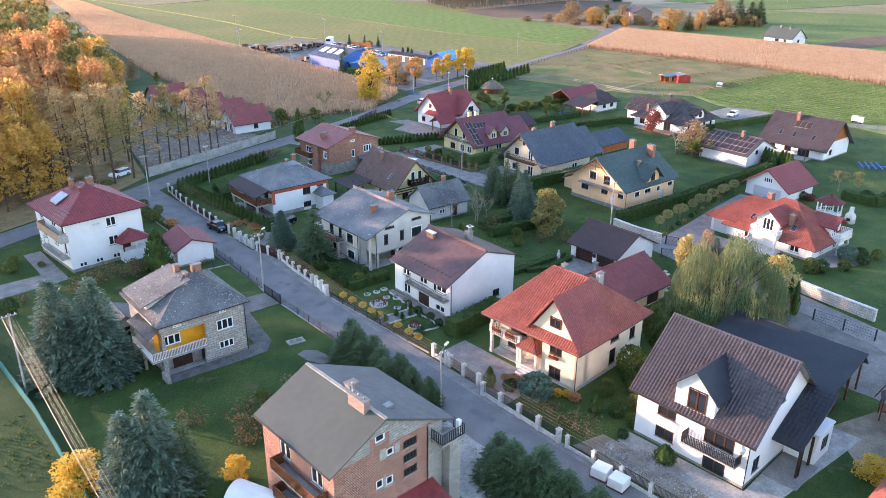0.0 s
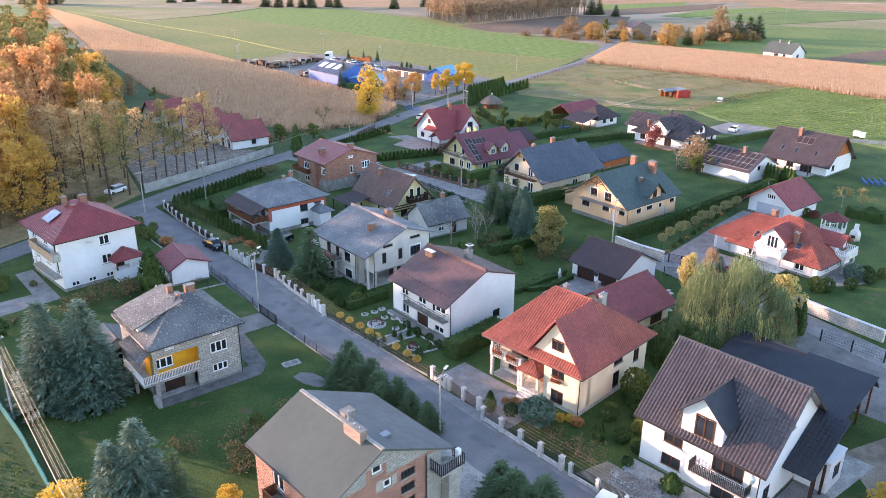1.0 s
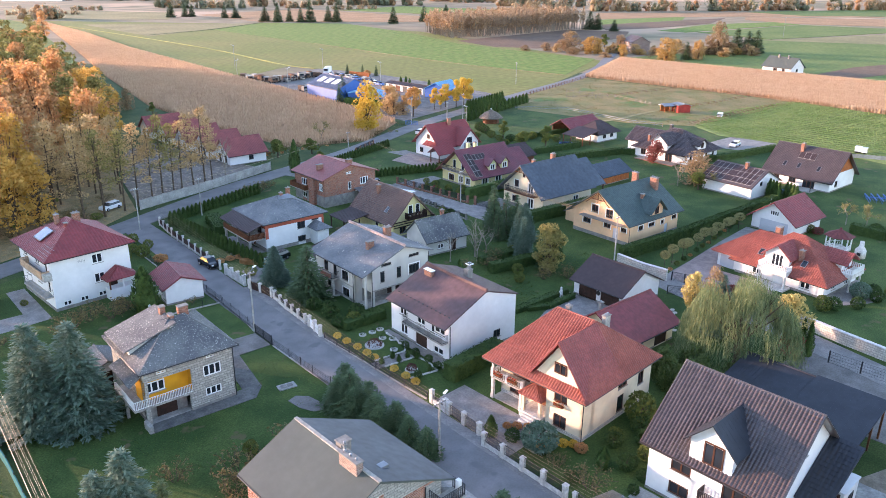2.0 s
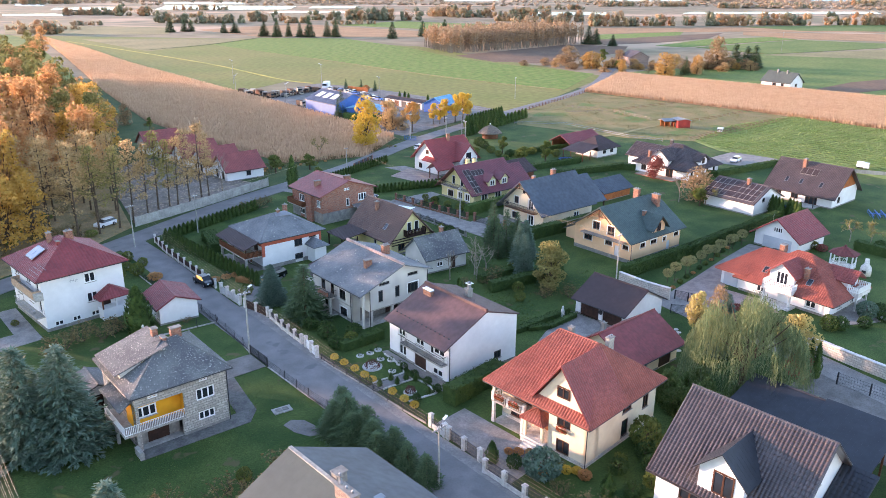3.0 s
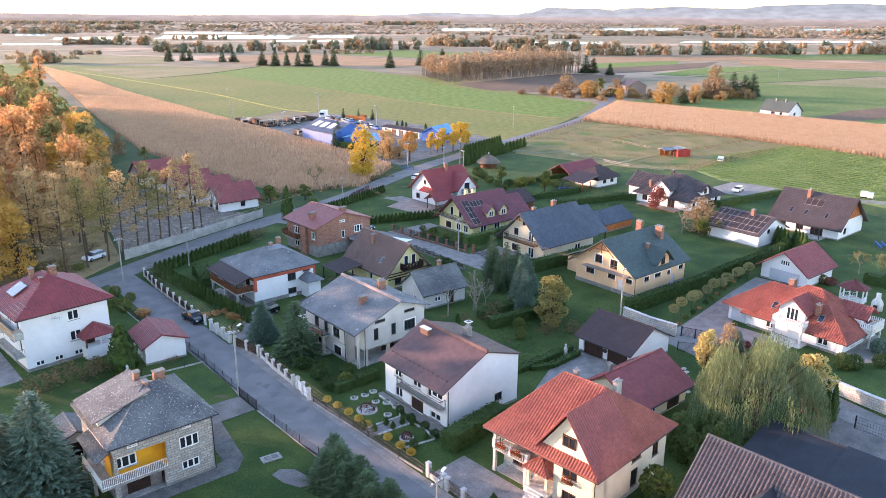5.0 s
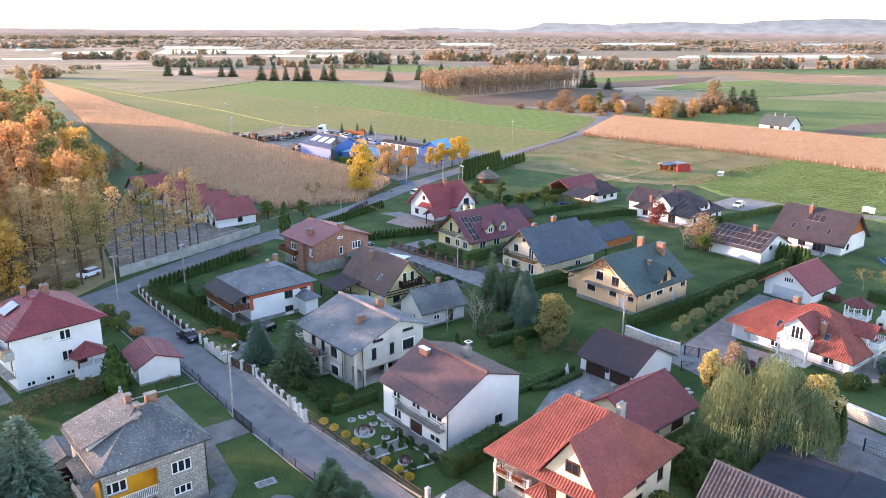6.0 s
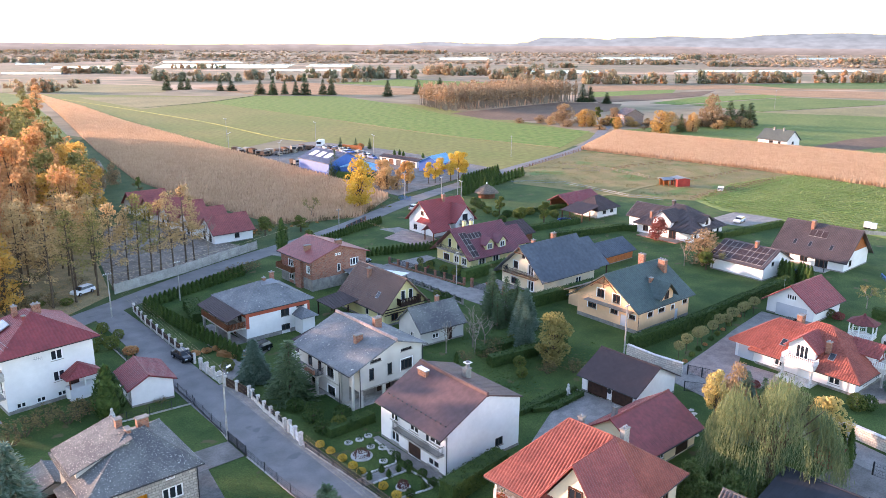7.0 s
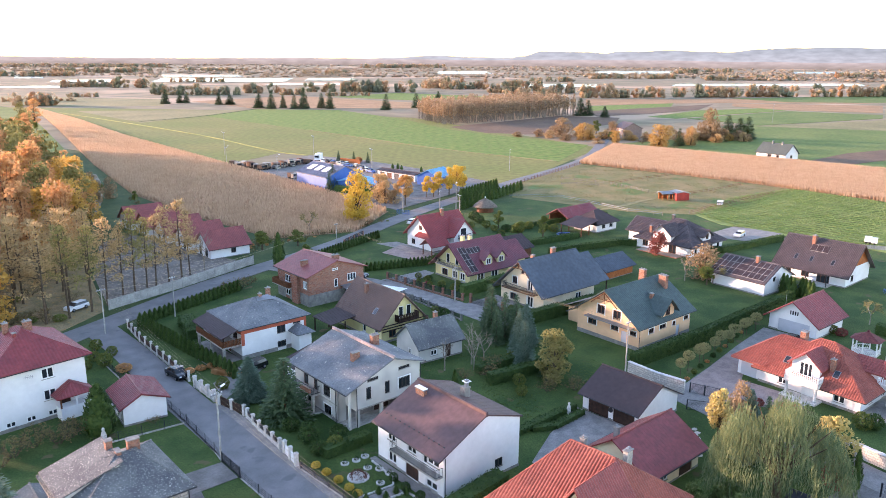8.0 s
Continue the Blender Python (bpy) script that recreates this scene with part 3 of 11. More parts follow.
def dormer(h, y0, y1, xf, xb, ze, zr, mat, kind, wall, win=None, over=0.35, frame=FRAME_BROWN, zb=None):
    """A gabled dormer that looks west: front wall at xf, back at xb, between y0 and y1, eaves at ze, ridge at zr."""
    g = Geo()
    ym = (y0 + y1) / 2
    zb = ze - 1.6 if zb is None else zb
    g.prism([(xf, y0), (xb, y0), (xb, y1), (xf, y1)], zb, ze)
    g.poly([(xf, y1, ze), (xf, y0, ze), (xf, ym, zr)])
    g.poly([(xb, y0, ze), (xb, y1, ze), (xb, ym, zr)])
    dm = part("dormer", g, wall, h.ob)
    k = (zr - ze) / ((y1 - y0) / 2)
    planes = []
    for ya, s in ((y0, -1), (y1, 1)):
        planes.append((Vector((xf - over, ya + s * over, ze - over * k)), Vector((xb, ya + s * over, ze - over * k)), Vector((xb, ym, zr)), Vector((xf - over, ym, zr))))
    g = Geo()
    for p in planes:
        g.slab(*p, 0.12)
    part("dormer_roof", g, mat, dm)
    g = Geo()
    up = Vector((0, 0, 0.124))
    for p in planes:
        if kind[0] == "tile":
            for q in tile_quads(*(c + up for c in p), kind[1], kind[2]):
                tile_shape(g, *q, kind[3], kind[3] * 0.9)
        else:
            seams(g, *(c + up for c in p), kind[1], kind[2], kind[3])
    if kind[0] != "plain":
        tagged(part("dormer_tiles", g, mat, dm), kind="stuff")
    if win:
        wy, wz, ww, wh, n = win
        fm, pm, sm = window_parts(ww, wh, n, frame, None)
        wo = part("window", fm, None, h.ob, m=pose(xf - 0.12, wy + ww, wz, 0, 0, -90))
        for i in range(n):
            part("pane", pm, None, wo, m=pose(0.045 + ww * i / n, 0, 0.07))
    return dm

# ---- ground, fields, water, roads ----
def field_material(name, a, b, angle=0.0, step=3.0, rough=0.95, patch=25.0, mixf=0.22):
    """Farmland with faint drill rows along one direction and broad uneven patches."""
    m = material(name, a, b, rough, patch, 4.0, 0.4, bump_dist=0.2)
    n, l = m.node_tree.nodes, m.node_tree.links
    geo = n.new("ShaderNodeNewGeometry")
    mp = n.new("ShaderNodeMapping")
    mp.inputs["Rotation"].default_value = (0, 0, radians(angle))
    l.new(geo.outputs["Position"], mp.inputs[0])
    w = n.new("ShaderNodeTexWave")
    w.inputs["Scale"].default_value = 0.314 / step
    w.inputs["Distortion"].default_value, w.inputs["Detail"].default_value = 1.5, 3.0
    l.new(mp.outputs[0], w.inputs["Vector"])
    hs = [k for k in n if k.bl_idname == "ShaderNodeHueSaturation"][0]
    vr = [k for k in n if k.bl_idname == "ShaderNodeMapRange"][1]
    mul = n.new("ShaderNodeMath")
    mul.operation = "MULTIPLY_ADD"
    l.new(w.outputs["Fac"], mul.inputs[0])
    mul.inputs[1].default_value = 0.22 * mixf
    ad = n.new("ShaderNodeMath")
    l.new(vr.outputs[0], ad.inputs[0])
    ad.inputs[1].default_value = -0.11 * mixf
    l.new(ad.outputs[0], mul.inputs[2])
    l.new(mul.outputs[0], hs.inputs["Value"])
    return m


FIELD_OLIVE = field_material("olive_stubble_field", lin(108, 112, 56), lin(122, 116, 64), 45, 4.0, patch=60)
FIELD_GREEN = field_material("green_crop_field", lin(86, 112, 42), lin(114, 124, 58), 45, 6.0, patch=4, mixf=0.35)
FIELD_BEET = field_material("soil_under_root_crop", lin(104, 122, 64), lin(124, 134, 80), 0, 2.9, patch=9, mixf=1.2)
FIELD_DEEP = field_material("deep_green_meadow", lin(86, 104, 48), lin(104, 114, 58), 20, 5.0, patch=30)
FIELD_PLOW = field_material("ploughed_soil", lin(112, 88, 70), lin(98, 78, 64), 60, 2.5, patch=20)
FIELD_TAN = field_material("dry_maize_stubble", lin(164, 124, 90), lin(144, 112, 80), 10, 4.0, patch=20)
FIELD_DRY = field_material("dry_grass_margin", lin(168, 154, 84), lin(140, 140, 72), 45, 5.0, patch=12)
FIELD_PALE = field_material("pale_grassland", lin(140, 126, 88), lin(120, 112, 76), 45, 5.0, patch=40)
SOIL_MAIZE = material("maize_floor", lin(158, 126, 98), lin(138, 110, 84), 0.95, 4.0, 20, 0.5)
GROUND_FAR = material("far_plain", lin(142, 123, 100), lin(116, 108, 84), 0.95, 70.0, 0.5, 0.0, spots=(lin(178, 148, 122), 0.004, 0.56))
PADDOCK = material("paddock_grass", lin(112, 108, 66), lin(138, 118, 80), 0.95, 8.0, 20, 0.5, spots=(lin(96, 110, 60), 0.06, 0.58))


def water_material():
    m = bpy.data.materials.new("pond_water")
    m.use_nodes = True
    p = m.node_tree.nodes["Principled BSDF"]
    p.inputs["Base Color"].default_value = (0.05, 0.07, 0.09, 1)
    p.inputs["Roughness"].default_value = 0.22
    p.inputs["IOR"].default_value = 1.33
    n, l = m.node_tree.nodes, m.node_tree.links
    t = n.new("ShaderNodeTexNoise")
    t.inputs["Scale"].default_value = 0.3
    geo = n.new("ShaderNodeNewGeometry")
    l.new(geo.outputs["Position"], t.inputs["Vector"])
    b = n.new("ShaderNodeBump")
    b.inputs["Strength"].default_value, b.inputs["Distance"].default_value = 0.35, 0.5
    l.new(t.outputs["Fac"], b.inputs["Height"])
    l.new(b.outputs[0], p.inputs["Normal"])
    return m


WATER = water_material()


def ground_sheet(name, pts, z, mat, label, category):
    g = Geo()
    g.prism(pts, z - 0.5, z)
    return tagged(part(name, g, mat, None), label, category, kind="structure")


def smooth_line(pts, step=3.0):
    """A curve through the points, as short straight runs."""
    out = []
    p = [Vector((*q, 0)) for q in pts]
    p = [p[0] * 2 - p[1]] + p + [p[-1] * 2 - p[-2]]
    for i in range(1, len(p) - 2):
        a, b, c, d = p[i - 1:i + 3]
        n = max(1, int((c - b).length / step))
        for k in range(n):
            t = k / n
            out.append(0.5 * ((2 * b) + (c - a) * t + (2 * a - 5 * b + 4 * c - d) * t * t + (3 * b - a - 3 * c + d) * t ** 3))
    out.append(p[-2])
    return out


def ribbon(name, pts, width, z, mat, label, category, depth=0.3):
    line = smooth_line(pts)
    g = Geo()
    for i, p in enumerate(line):
        q = line[min(i + 1, len(line) - 1)] - line[max(i - 1, 0)]
        s = Vector((-q.y, q.x, 0)).normalized() * width / 2
        g.v.extend([(p.x + s.x, p.y + s.y, z), (p.x - s.x, p.y - s.y, z), (p.x + s.x, p.y + s.y, z - depth), (p.x - s.x, p.y - s.y, z - depth)])
    for i in range(len(line) - 1):
        a, b = 4 * i, 4 * i + 4
        g.f.extend([(a, a + 1, b + 1, b), (a + 2, a, b, b + 2), (a + 1, a + 3, b + 3, b + 1)])
    return tagged(part(name, g, mat, None), label, category, kind="structure")


disc = [(4700 * math.cos(k * math.pi / 32), 4700 * math.sin(k * math.pi / 32)) for k in range(64)]
ground_sheet("ground", disc, 0.0, GROUND_FAR, "broad flat plain of dry autumn grass and stubble", "ground")
near = [(-60, -60), (120, -60), (290, 40), (300, 215), (225, 230), (160, 300), (120, 560), (-120, 500), (-120, 60)]
ground_sheet("ground_meadow", near, 0.02, ROUGH_GRASS, "uneven grass round the village", "ground")
ground_sheet("lawn", [(20, 12), (130, 8), (215, 40), (225, 165), (160, 168), (98, 150), (56, 134), (22, 122), (16, 60)], 0.05, LAWN, "short green lawn of the village gardens", "lawn")

FIELDS = (
    ("field_olive", [(217, 771), (366, 592), (412, 447), (349, 234), (220, 186), (222, 231), (215, 327), (173, 305), (189, 459)], 0.06, FIELD_OLIVE, "olive green winter crop field"),
    ("field_left", [(106, 300), (128, 350), (168, 515), (222, 745), (214, 800), (120, 790), (80, 560), (96, 400)], 0.05, FIELD_DEEP, "green winter crop between a wood and a maize field"),
    ("field_bright", [(300, 562), (371, 607), (422, 555), (398, 443), (362, 357), (357, 304), (355, 245), (288, 215), (283, 285), (292, 417)], 0.10, FIELD_GREEN, "bright green leafy crop field"),
    ("field_pale", [(245, 681), (362, 605), (290, 562), (236, 534)], 0.10, FIELD_PALE, "pale grass field beside the winter crop"),
    ("field_ploughed", [(376, 372), (517, 385), (540, 342), (487, 313), (394, 299), (378, 303), (364, 327)], 0.06, FIELD_PLOW, "brown ploughed field beside a wood"),
    ("field_beet", [(213, 102.5), (220.7, 114.7), (257.8, 112), (279.6, 111.3), (290, 111), (287, 81), (284, 51), (206, 38), (212, 62), (213, 99)], 0.08, FIELD_BEET, "green field of leafy root crops in rows"),
    ("field_paddock", [(203, 171), (234, 195), (288, 204), (291, 128), (290, 111), (257.8, 112), (220.7, 114.7), (210, 131)], 0.07, PADDOCK, "worn grass paddock with tan patches"),
    ("field_meadow", [(372, 239), (432, 222), (552, 241), (579, 161), (592, 110), (364, 68), (370, 104), (370, 162)], 0.06, FIELD_DEEP, "green meadow round a lone house"),
    ("field_stripe", [(647, 446), (761, 416), (704, 388), (585, 403)], 0.09, FIELD_GREEN, "narrow wedge of bright green crop"),
    ("field_strip", [(543, 237), (684, 190), (706, 123), (598, 105), (579, 161)], 0.06, FIELD_PALE, "strip of pale dry grass"),
    ("field_stubble", [(813, 375), (901, 253), (775, 218), (746, 290), (763, 352)], 0.06, FIELD_TAN, "long tan band of maize stubble"),
    ("field_strip", [(753, 522), (907, 419), (937, 263), (823, 380), (758, 418), (653, 453)], 0.06, FIELD_TAN, "long tan strip before a row of trees"),
    ("field_distant", [(271, 988), (382, 811), (331, 701), (218, 791)], 0.06, FIELD_PALE, "distant pale grassland"),
    ("field_distant", [(386, 754), (535, 791), (551, 598), (490, 532), (378, 621)], 0.06, FIELD_TAN, "distant tan stubble field"),
    ("field_distant", [(556, 741), (684, 775), (724, 614), (666, 565), (581, 630)], 0.08, FIELD_GREEN, "distant green field"),
    ("field_ploughed", [(374, 138), (421, 136), (470, 123), (432, 108), (375, 121)], 0.10, FIELD_PLOW, "grey brown ploughed strip beside a meadow"),
    ("field_strip", [(585, 403), (704, 388), (775, 379), (686, 349), (594, 349), (538, 363)], 0.11, FIELD_PLOW, "brown strip of ploughed soil"),
    ("field_stripe", [(565, 332), (671, 342), (750, 318), (736, 288), (652, 301), (567, 308)], 0.12, FIELD_GREEN, "strip of bright green crop"),
    ("field_stripe", [(574, 302), (729, 284), (743, 209), (699, 197), (556, 236)], 0.13, FIELD_DEEP, "strip of green winter crop"),
    ("field_green_far", [(920, 425), (1147, 322), (1120, 200), (962, 270), (886, 344)], 0.06, FIELD_DEEP, "distant green field before a row of trees"),
)
for i, (nm, pts, z, mat, lab) in enumerate(FIELDS):
    ground_sheet(nm, pts, z + 0.004 * i, mat, lab, "field")
WATERS = (
    [(495, 1716), (542, 1688), (583, 1824), (534, 1851)],
    [(471, 1436), (561, 1379), (624, 1546), (520, 1564)],
    [(336, 1224), (412, 1171), (423, 1272), (354, 1291)],
    [(625, 1377), (823, 1254), (974, 1441), (760, 1616)],
    [(802, 1705), (956, 1622), (1032, 1779), (869, 1862)],
    [(900, 1291), (988, 1237), (1088, 1376), (1001, 1426)],
    [(701, 1118), (805, 1049), (853, 1120), (754, 1184)],
    [(965, 819), (1095, 730), (1210, 816), (1075, 905)],
    [(1252, 686), (1571, 471), (1715, 524), (1379, 743)],
    [(2091, 1420), (2440, 1252), (2901, 1500), (2485, 1675)],
    [(1611, 1650), (1775, 1572), (2061, 1852), (1892, 1923)],
    [(2804, 1076), (3084, 942), (3543, 1092), (3230, 1229)],
)


def shoreline(pts, seed):
    """A pond's outline with uneven banks."""
    out = []
    for k, (p, q) in enumerate(zip(pts, pts[1:] + pts[:1])):
        for i in range(8):
            t = i / 8
            w = 0.05 * noise.noise((t * 3 + 5 * k, seed, 0)) * math.dist(pts[0], pts[2])
            d = (Vector(q) - Vector(p)).normalized()
            c = Vector(p) * (1 - t) + Vector(q) * t + Vector((-d.y, d.x)) * w * math.sin(math.pi * t)
            out.append((c.x, c.y))
    return out


WATERS = tuple(shoreline(w, i) for i, w in enumerate(WATERS))
for i, pts in enumerate(WATERS):
    ground_sheet("water", pts, 0.15 + 0.05 * i, WATER, "flat fish pond that mirrors the pale sky", "pond")

MAIN_ROAD = [(46.2, -10), (46.3, 20), (46.8, 35), (47.6, 46), (48.5, 58), (49.5, 70), (50.1, 79), (50.9, 88), (51.6, 98), (52.8, 112), (54.0, 125), (54.6, 137)]
CROSS_ROAD = [(-30, 112), (10, 123), (32, 130.5), (53, 138), (75, 146.5), (92, 151.5), (121, 159), (163, 174.5), (224, 190.5), (299, 210), (372, 247), (470, 300)]
SIDE_STREET = [(106.5, 90), (107, 100), (107, 115), (105.5, 127), (101, 140), (97, 153)]
RIGHT_LANE = [(104, 62), (101, 50), (100, 40), (97.5, 30), (94, 18), (88, 2)]
ribbon("road", MAIN_ROAD, 5.3, 0.12, ASPHALT, "grey asphalt village road", "road")
VERGE = [(48.9, 20), (49.4, 35), (50.7, 46), (51.4, 58), (52.5, 70), (53.0, 79), (54.2, 88), (54.2, 98)]
ribbon("pavement", VERGE, 2.0, 0.10, PAVING, "narrow worn pavement between road and fences", "pavement")
ribbon("road_crossing", CROSS_ROAD, 5.4, 0.124, ASPHALT, "grey asphalt road that leaves the village through the fields", "road")
ribbon("road_side", SIDE_STREET, 5.0, 0.116, PAVING, "paved side street between houses", "road")
ribbon("road_lane", RIGHT_LANE, 4.6, 0.112, PAVING, "paved lane behind the gardens", "road")
ribbon("dirt_track", [(64, 170), (73, 200), (80.8, 218), (87, 230), (95.8, 247), (105.6, 270), (113.6, 292), (120.6, 315)], 2.2, 0.07, DIRT, "bare dirt track beside the wood", "track")
ribbon("field_path", [(228, 669), (228, 566), (227, 474), (224, 412), (217, 357), (214, 327), (217, 310)], 1.5, 0.2, FIELD_DRY, "thin line of dry yellow grass across a field", "path")
ribbon("field_margin", [(239, 544), (302, 566), (373, 611)], 1.6, 0.21, ROUGH_GRASS, "dark grassy margin between two crops", "path")
ribbon("paddock_track", [(199, 141.3), (210.4, 137.2), (223.2, 137.1), (235, 136.8)], 1.7, 0.2, FIELD_PALE, "pale trodden track across a paddock", "path")
ribbon("field_margin", [(292, 417), (283, 285), (288, 216)], 1.0, 0.22, FIELD_PALE, "pale grassy margin beside a green crop", "path")

YARDS = (
    ("wood_floor", [(-20, 119), (12, 127.5), (34, 135), (50, 141), (59, 146.5), (66, 172), (80, 210), (60, 215), (20, 190)], LEAF_FLOOR, "brown leaf litter and moss under the trees"),
    ("driveway", [(51, 43), (57.6, 43), (58.0, 55.5), (53.2, 55.5)], PAVING, "grey paved forecourt of a house"),
    ("driveway", [(73, 52), (88.5, 53.5), (88.5, 63.5), (80, 61.5), (73, 58.8)], PAVING, "paved yard in front of a double garage"),
    ("driveway", [(56, 98), (66, 104), (66, 108), (57.5, 104)], PAVING, "paved drive beside a white house"),
    ("driveway", [(20, 106), (30, 106.5), (30.5, 120), (28.0, 120), (27.5, 110.5), (20, 111)], PAVING, "paved drive in front of a tall white house"),
    ("driveway", [(102, 52), (112, 53), (137.5, 50.5), (137.5, 59), (126, 58.5), (114, 57.5), (103.5, 57)], PAVING, "pale paved drive that leads up to a garage"),
    ("driveway", [(129, 141), (133, 134), (133, 150), (128, 152)], PAVING, "paved yard beside a house"),
    ("driveway", [(109, 121), (120, 123), (120, 126), (108.5, 127)], PAVING, "paved drive beside a yellow house"),
    ("driveway", [(109, 97), (117, 97), (118, 103.5), (109, 104)], PAVING, "paved drive behind brick gate posts"),
    ("yard", [(80.5, 12), (92.5, 11), (96.5, 31), (84, 33.5), (80.5, 30)], GRAVEL_DARK, "bare trodden ground between a carport and a lane"),
    ("yard", [(66, 12.5), (73, 11), (80, 15), (72, 18)], DIRT, "worn bare earth beside a house"),
    ("driveway", [(104.2, 50.6), (105, 48), (110, 42), (113, 44.5), (113, 52), (122, 55), (122, 58), (107.5, 57), (104.2, 55.4)], PAVING_ROSE, "rosy paved drive in front of a villa"),
    ("terrace", [(125.4, 36.2), (123.2, 32.8), (121.6, 30.6), (119, 30.0), (116.4, 31.2), (113.6, 33.0), (111.8, 35.0), (113.4, 36.6), (124, 35.4)], PAVING, "paved terrace edge round a villa"),
    ("driveway", [(124, 133), (131.5, 134.5), (131.5, 147), (123, 144)], PAVING_ROSE, "rosy paved terrace beside a white house"),
    ("driveway", [(27.6, 70.8), (39.2, 69.6), (41.0, 71.4), (43.0, 80.0), (41.0, 81.5), (39.0, 72.2), (28.2, 73.0)], PLINTH_PAVE, "worn grey concrete apron round a stone house"),
    ("gravel_bed", [(50.6, 20), (54.4, 20), (54.4, 33), (50.8, 34)], DIRT, "bare brown earth with rubble beside a fence"),
    ("terrace", [(53.0, 17.5), (72, 15), (72, 19.5), (56.4, 19.6), (56.6, 31.5), (54.6, 31.5)], CONCRETE, "pale concrete apron round a white house"),
    ("driveway", [(38, 34), (44.5, 33), (45.6, 45), (37.5, 46)], CONCRETE, "worn concrete yard beside a brick house"),
    ("driveway", [(38.3, 80.0), (47.2, 79.4), (47.5, 83.6), (38.4, 84.6)], GRAVEL_DARK, "grey gravel drive between lawns"),
    ("driveway", [(60, 109), (65, 109), (65, 120), (60.5, 120)], PAVING, "paving round a white house"),
    ("driveway", [(200, 84), (214, 86), (214, 99), (196, 100)], PAVING, "grey paved parking place"),
    ("yard", [(60.2, 147.4), (76, 151.2), (95.6, 157.1), (92, 172), (88, 205), (78, 198), (66, 170)], LEAF_LITTER, "grey gravel yard behind a long wall"),
    ("yard", [(160, 181), (222, 196), (226, 240), (226, 280), (218, 308), (177, 293), (169, 262), (165, 226)], GRAVEL_DARK, "grey gravel works yard"),
)
for i, (nm, pts, mat, lab) in enumerate(YARDS):
    ground_sheet(nm, pts, 0.075 + 0.002 * i, mat, lab, "paving")

# ---- houses ----
PANTILE = ("tile", 0.33, 0.42, 0.08)
METAL_TILE = ("tile", 0.42, 0.48, 0.045)
FINE_TILE = ("tile", 0.32, 0.42, 0.075)
SEAM = ("seam", 0.55, 0.035, 0.04)
RIB = ("seam", 0.22, 0.03, 0.09)
SLATE = ("tile", 0.5, 0.36, 0.014)
PLAIN = ("plain",)
SMOOTH = ("seam", 0.5, 0.01, 0.02)


def solar(h, plane, u0, v0, nu, nv, w=1.0, hh=1.6, lift=0.25):
    """Solar modules in rows on a roof plane (eave left, eave right, ridge right, ridge left)."""
    a, b, c, d = (Vector(p) for p in plane)
    eu = (b - a).normalized()
    ev = (d - a) - eu * (d - a).dot(eu)
    ev.normalize()
    n = eu.cross(ev)
    if n.z < 0:
        n = -n
    m = Matrix((eu, ev, n)).transposed().to_4x4()
    arr = part("solar_array", Geo().box(u0, v0, lift - 0.05, u0 + nu * (w + 0.13), v0 + nv * (hh + 0.13), lift), CONCRETE, h.ob, m=Matrix.Translation(a) @ m)
    me = Geo().box(0, 0, 0.0, w, hh, 0.04).mesh("solar_panel", SOLAR)
    for i in range(nu):
        for j in range(nv):
            part("solar_panel", me, None, arr, m=pose(u0 + i * (w + 0.13) + 0.065, v0 + j * (hh + 0.13) + 0.065, lift))


def solar_material():
    m = material("solar_cells", lin(54, 40, 38), lin(44, 34, 34), 0.5, 0.8, 20, 0.0, spec=0.25)
    n, l = m.node_tree.nodes, m.node_tree.links
    tc = n.new("ShaderNodeTexCoord")
    br = n.new("ShaderNodeTexBrick")
    br.offset = 0.0
    br.inputs["Scale"].default_value = 1.0
    br.inputs["Brick Width"].default_value = br.inputs["Row Height"].default_value = 0.166
    br.inputs["Mortar Size"].default_value = 0.006
    br.inputs["Color1"].default_value = br.inputs["Color2"].default_value = lin(54, 42, 42)
    br.inputs["Mortar"].default_value = lin(92, 86, 88)
    l.new(tc.outputs["Object"], br.inputs["Vector"])
    l.new(br.outputs["Color"], n["Principled BSDF"].inputs["Base Color"])
    return m


SOLAR = solar_material()


def skylight(h, plane, u, v, w=0.8, hh=1.2):
    a, b, c, d = (Vector(p) for p in plane)
    eu = (b - a).normalized()
    ev = (d - a) - eu * (d - a).dot(eu)
    ev.normalize()
    n = eu.cross(ev)
    if n.z < 0:
        n = -n
    m = Matrix((eu, ev, n)).transposed().to_4x4()
    fr = part("skylight", Geo().box(u, v, 0.1, u + w, v + hh, 0.27), METAL_GREY, h.ob, m=Matrix.Translation(a) @ m)
    part("pane", Geo().box(u + 0.08, v + 0.08, 0.27, u + w - 0.08, v + hh - 0.08, 0.285), GLASS, fr)


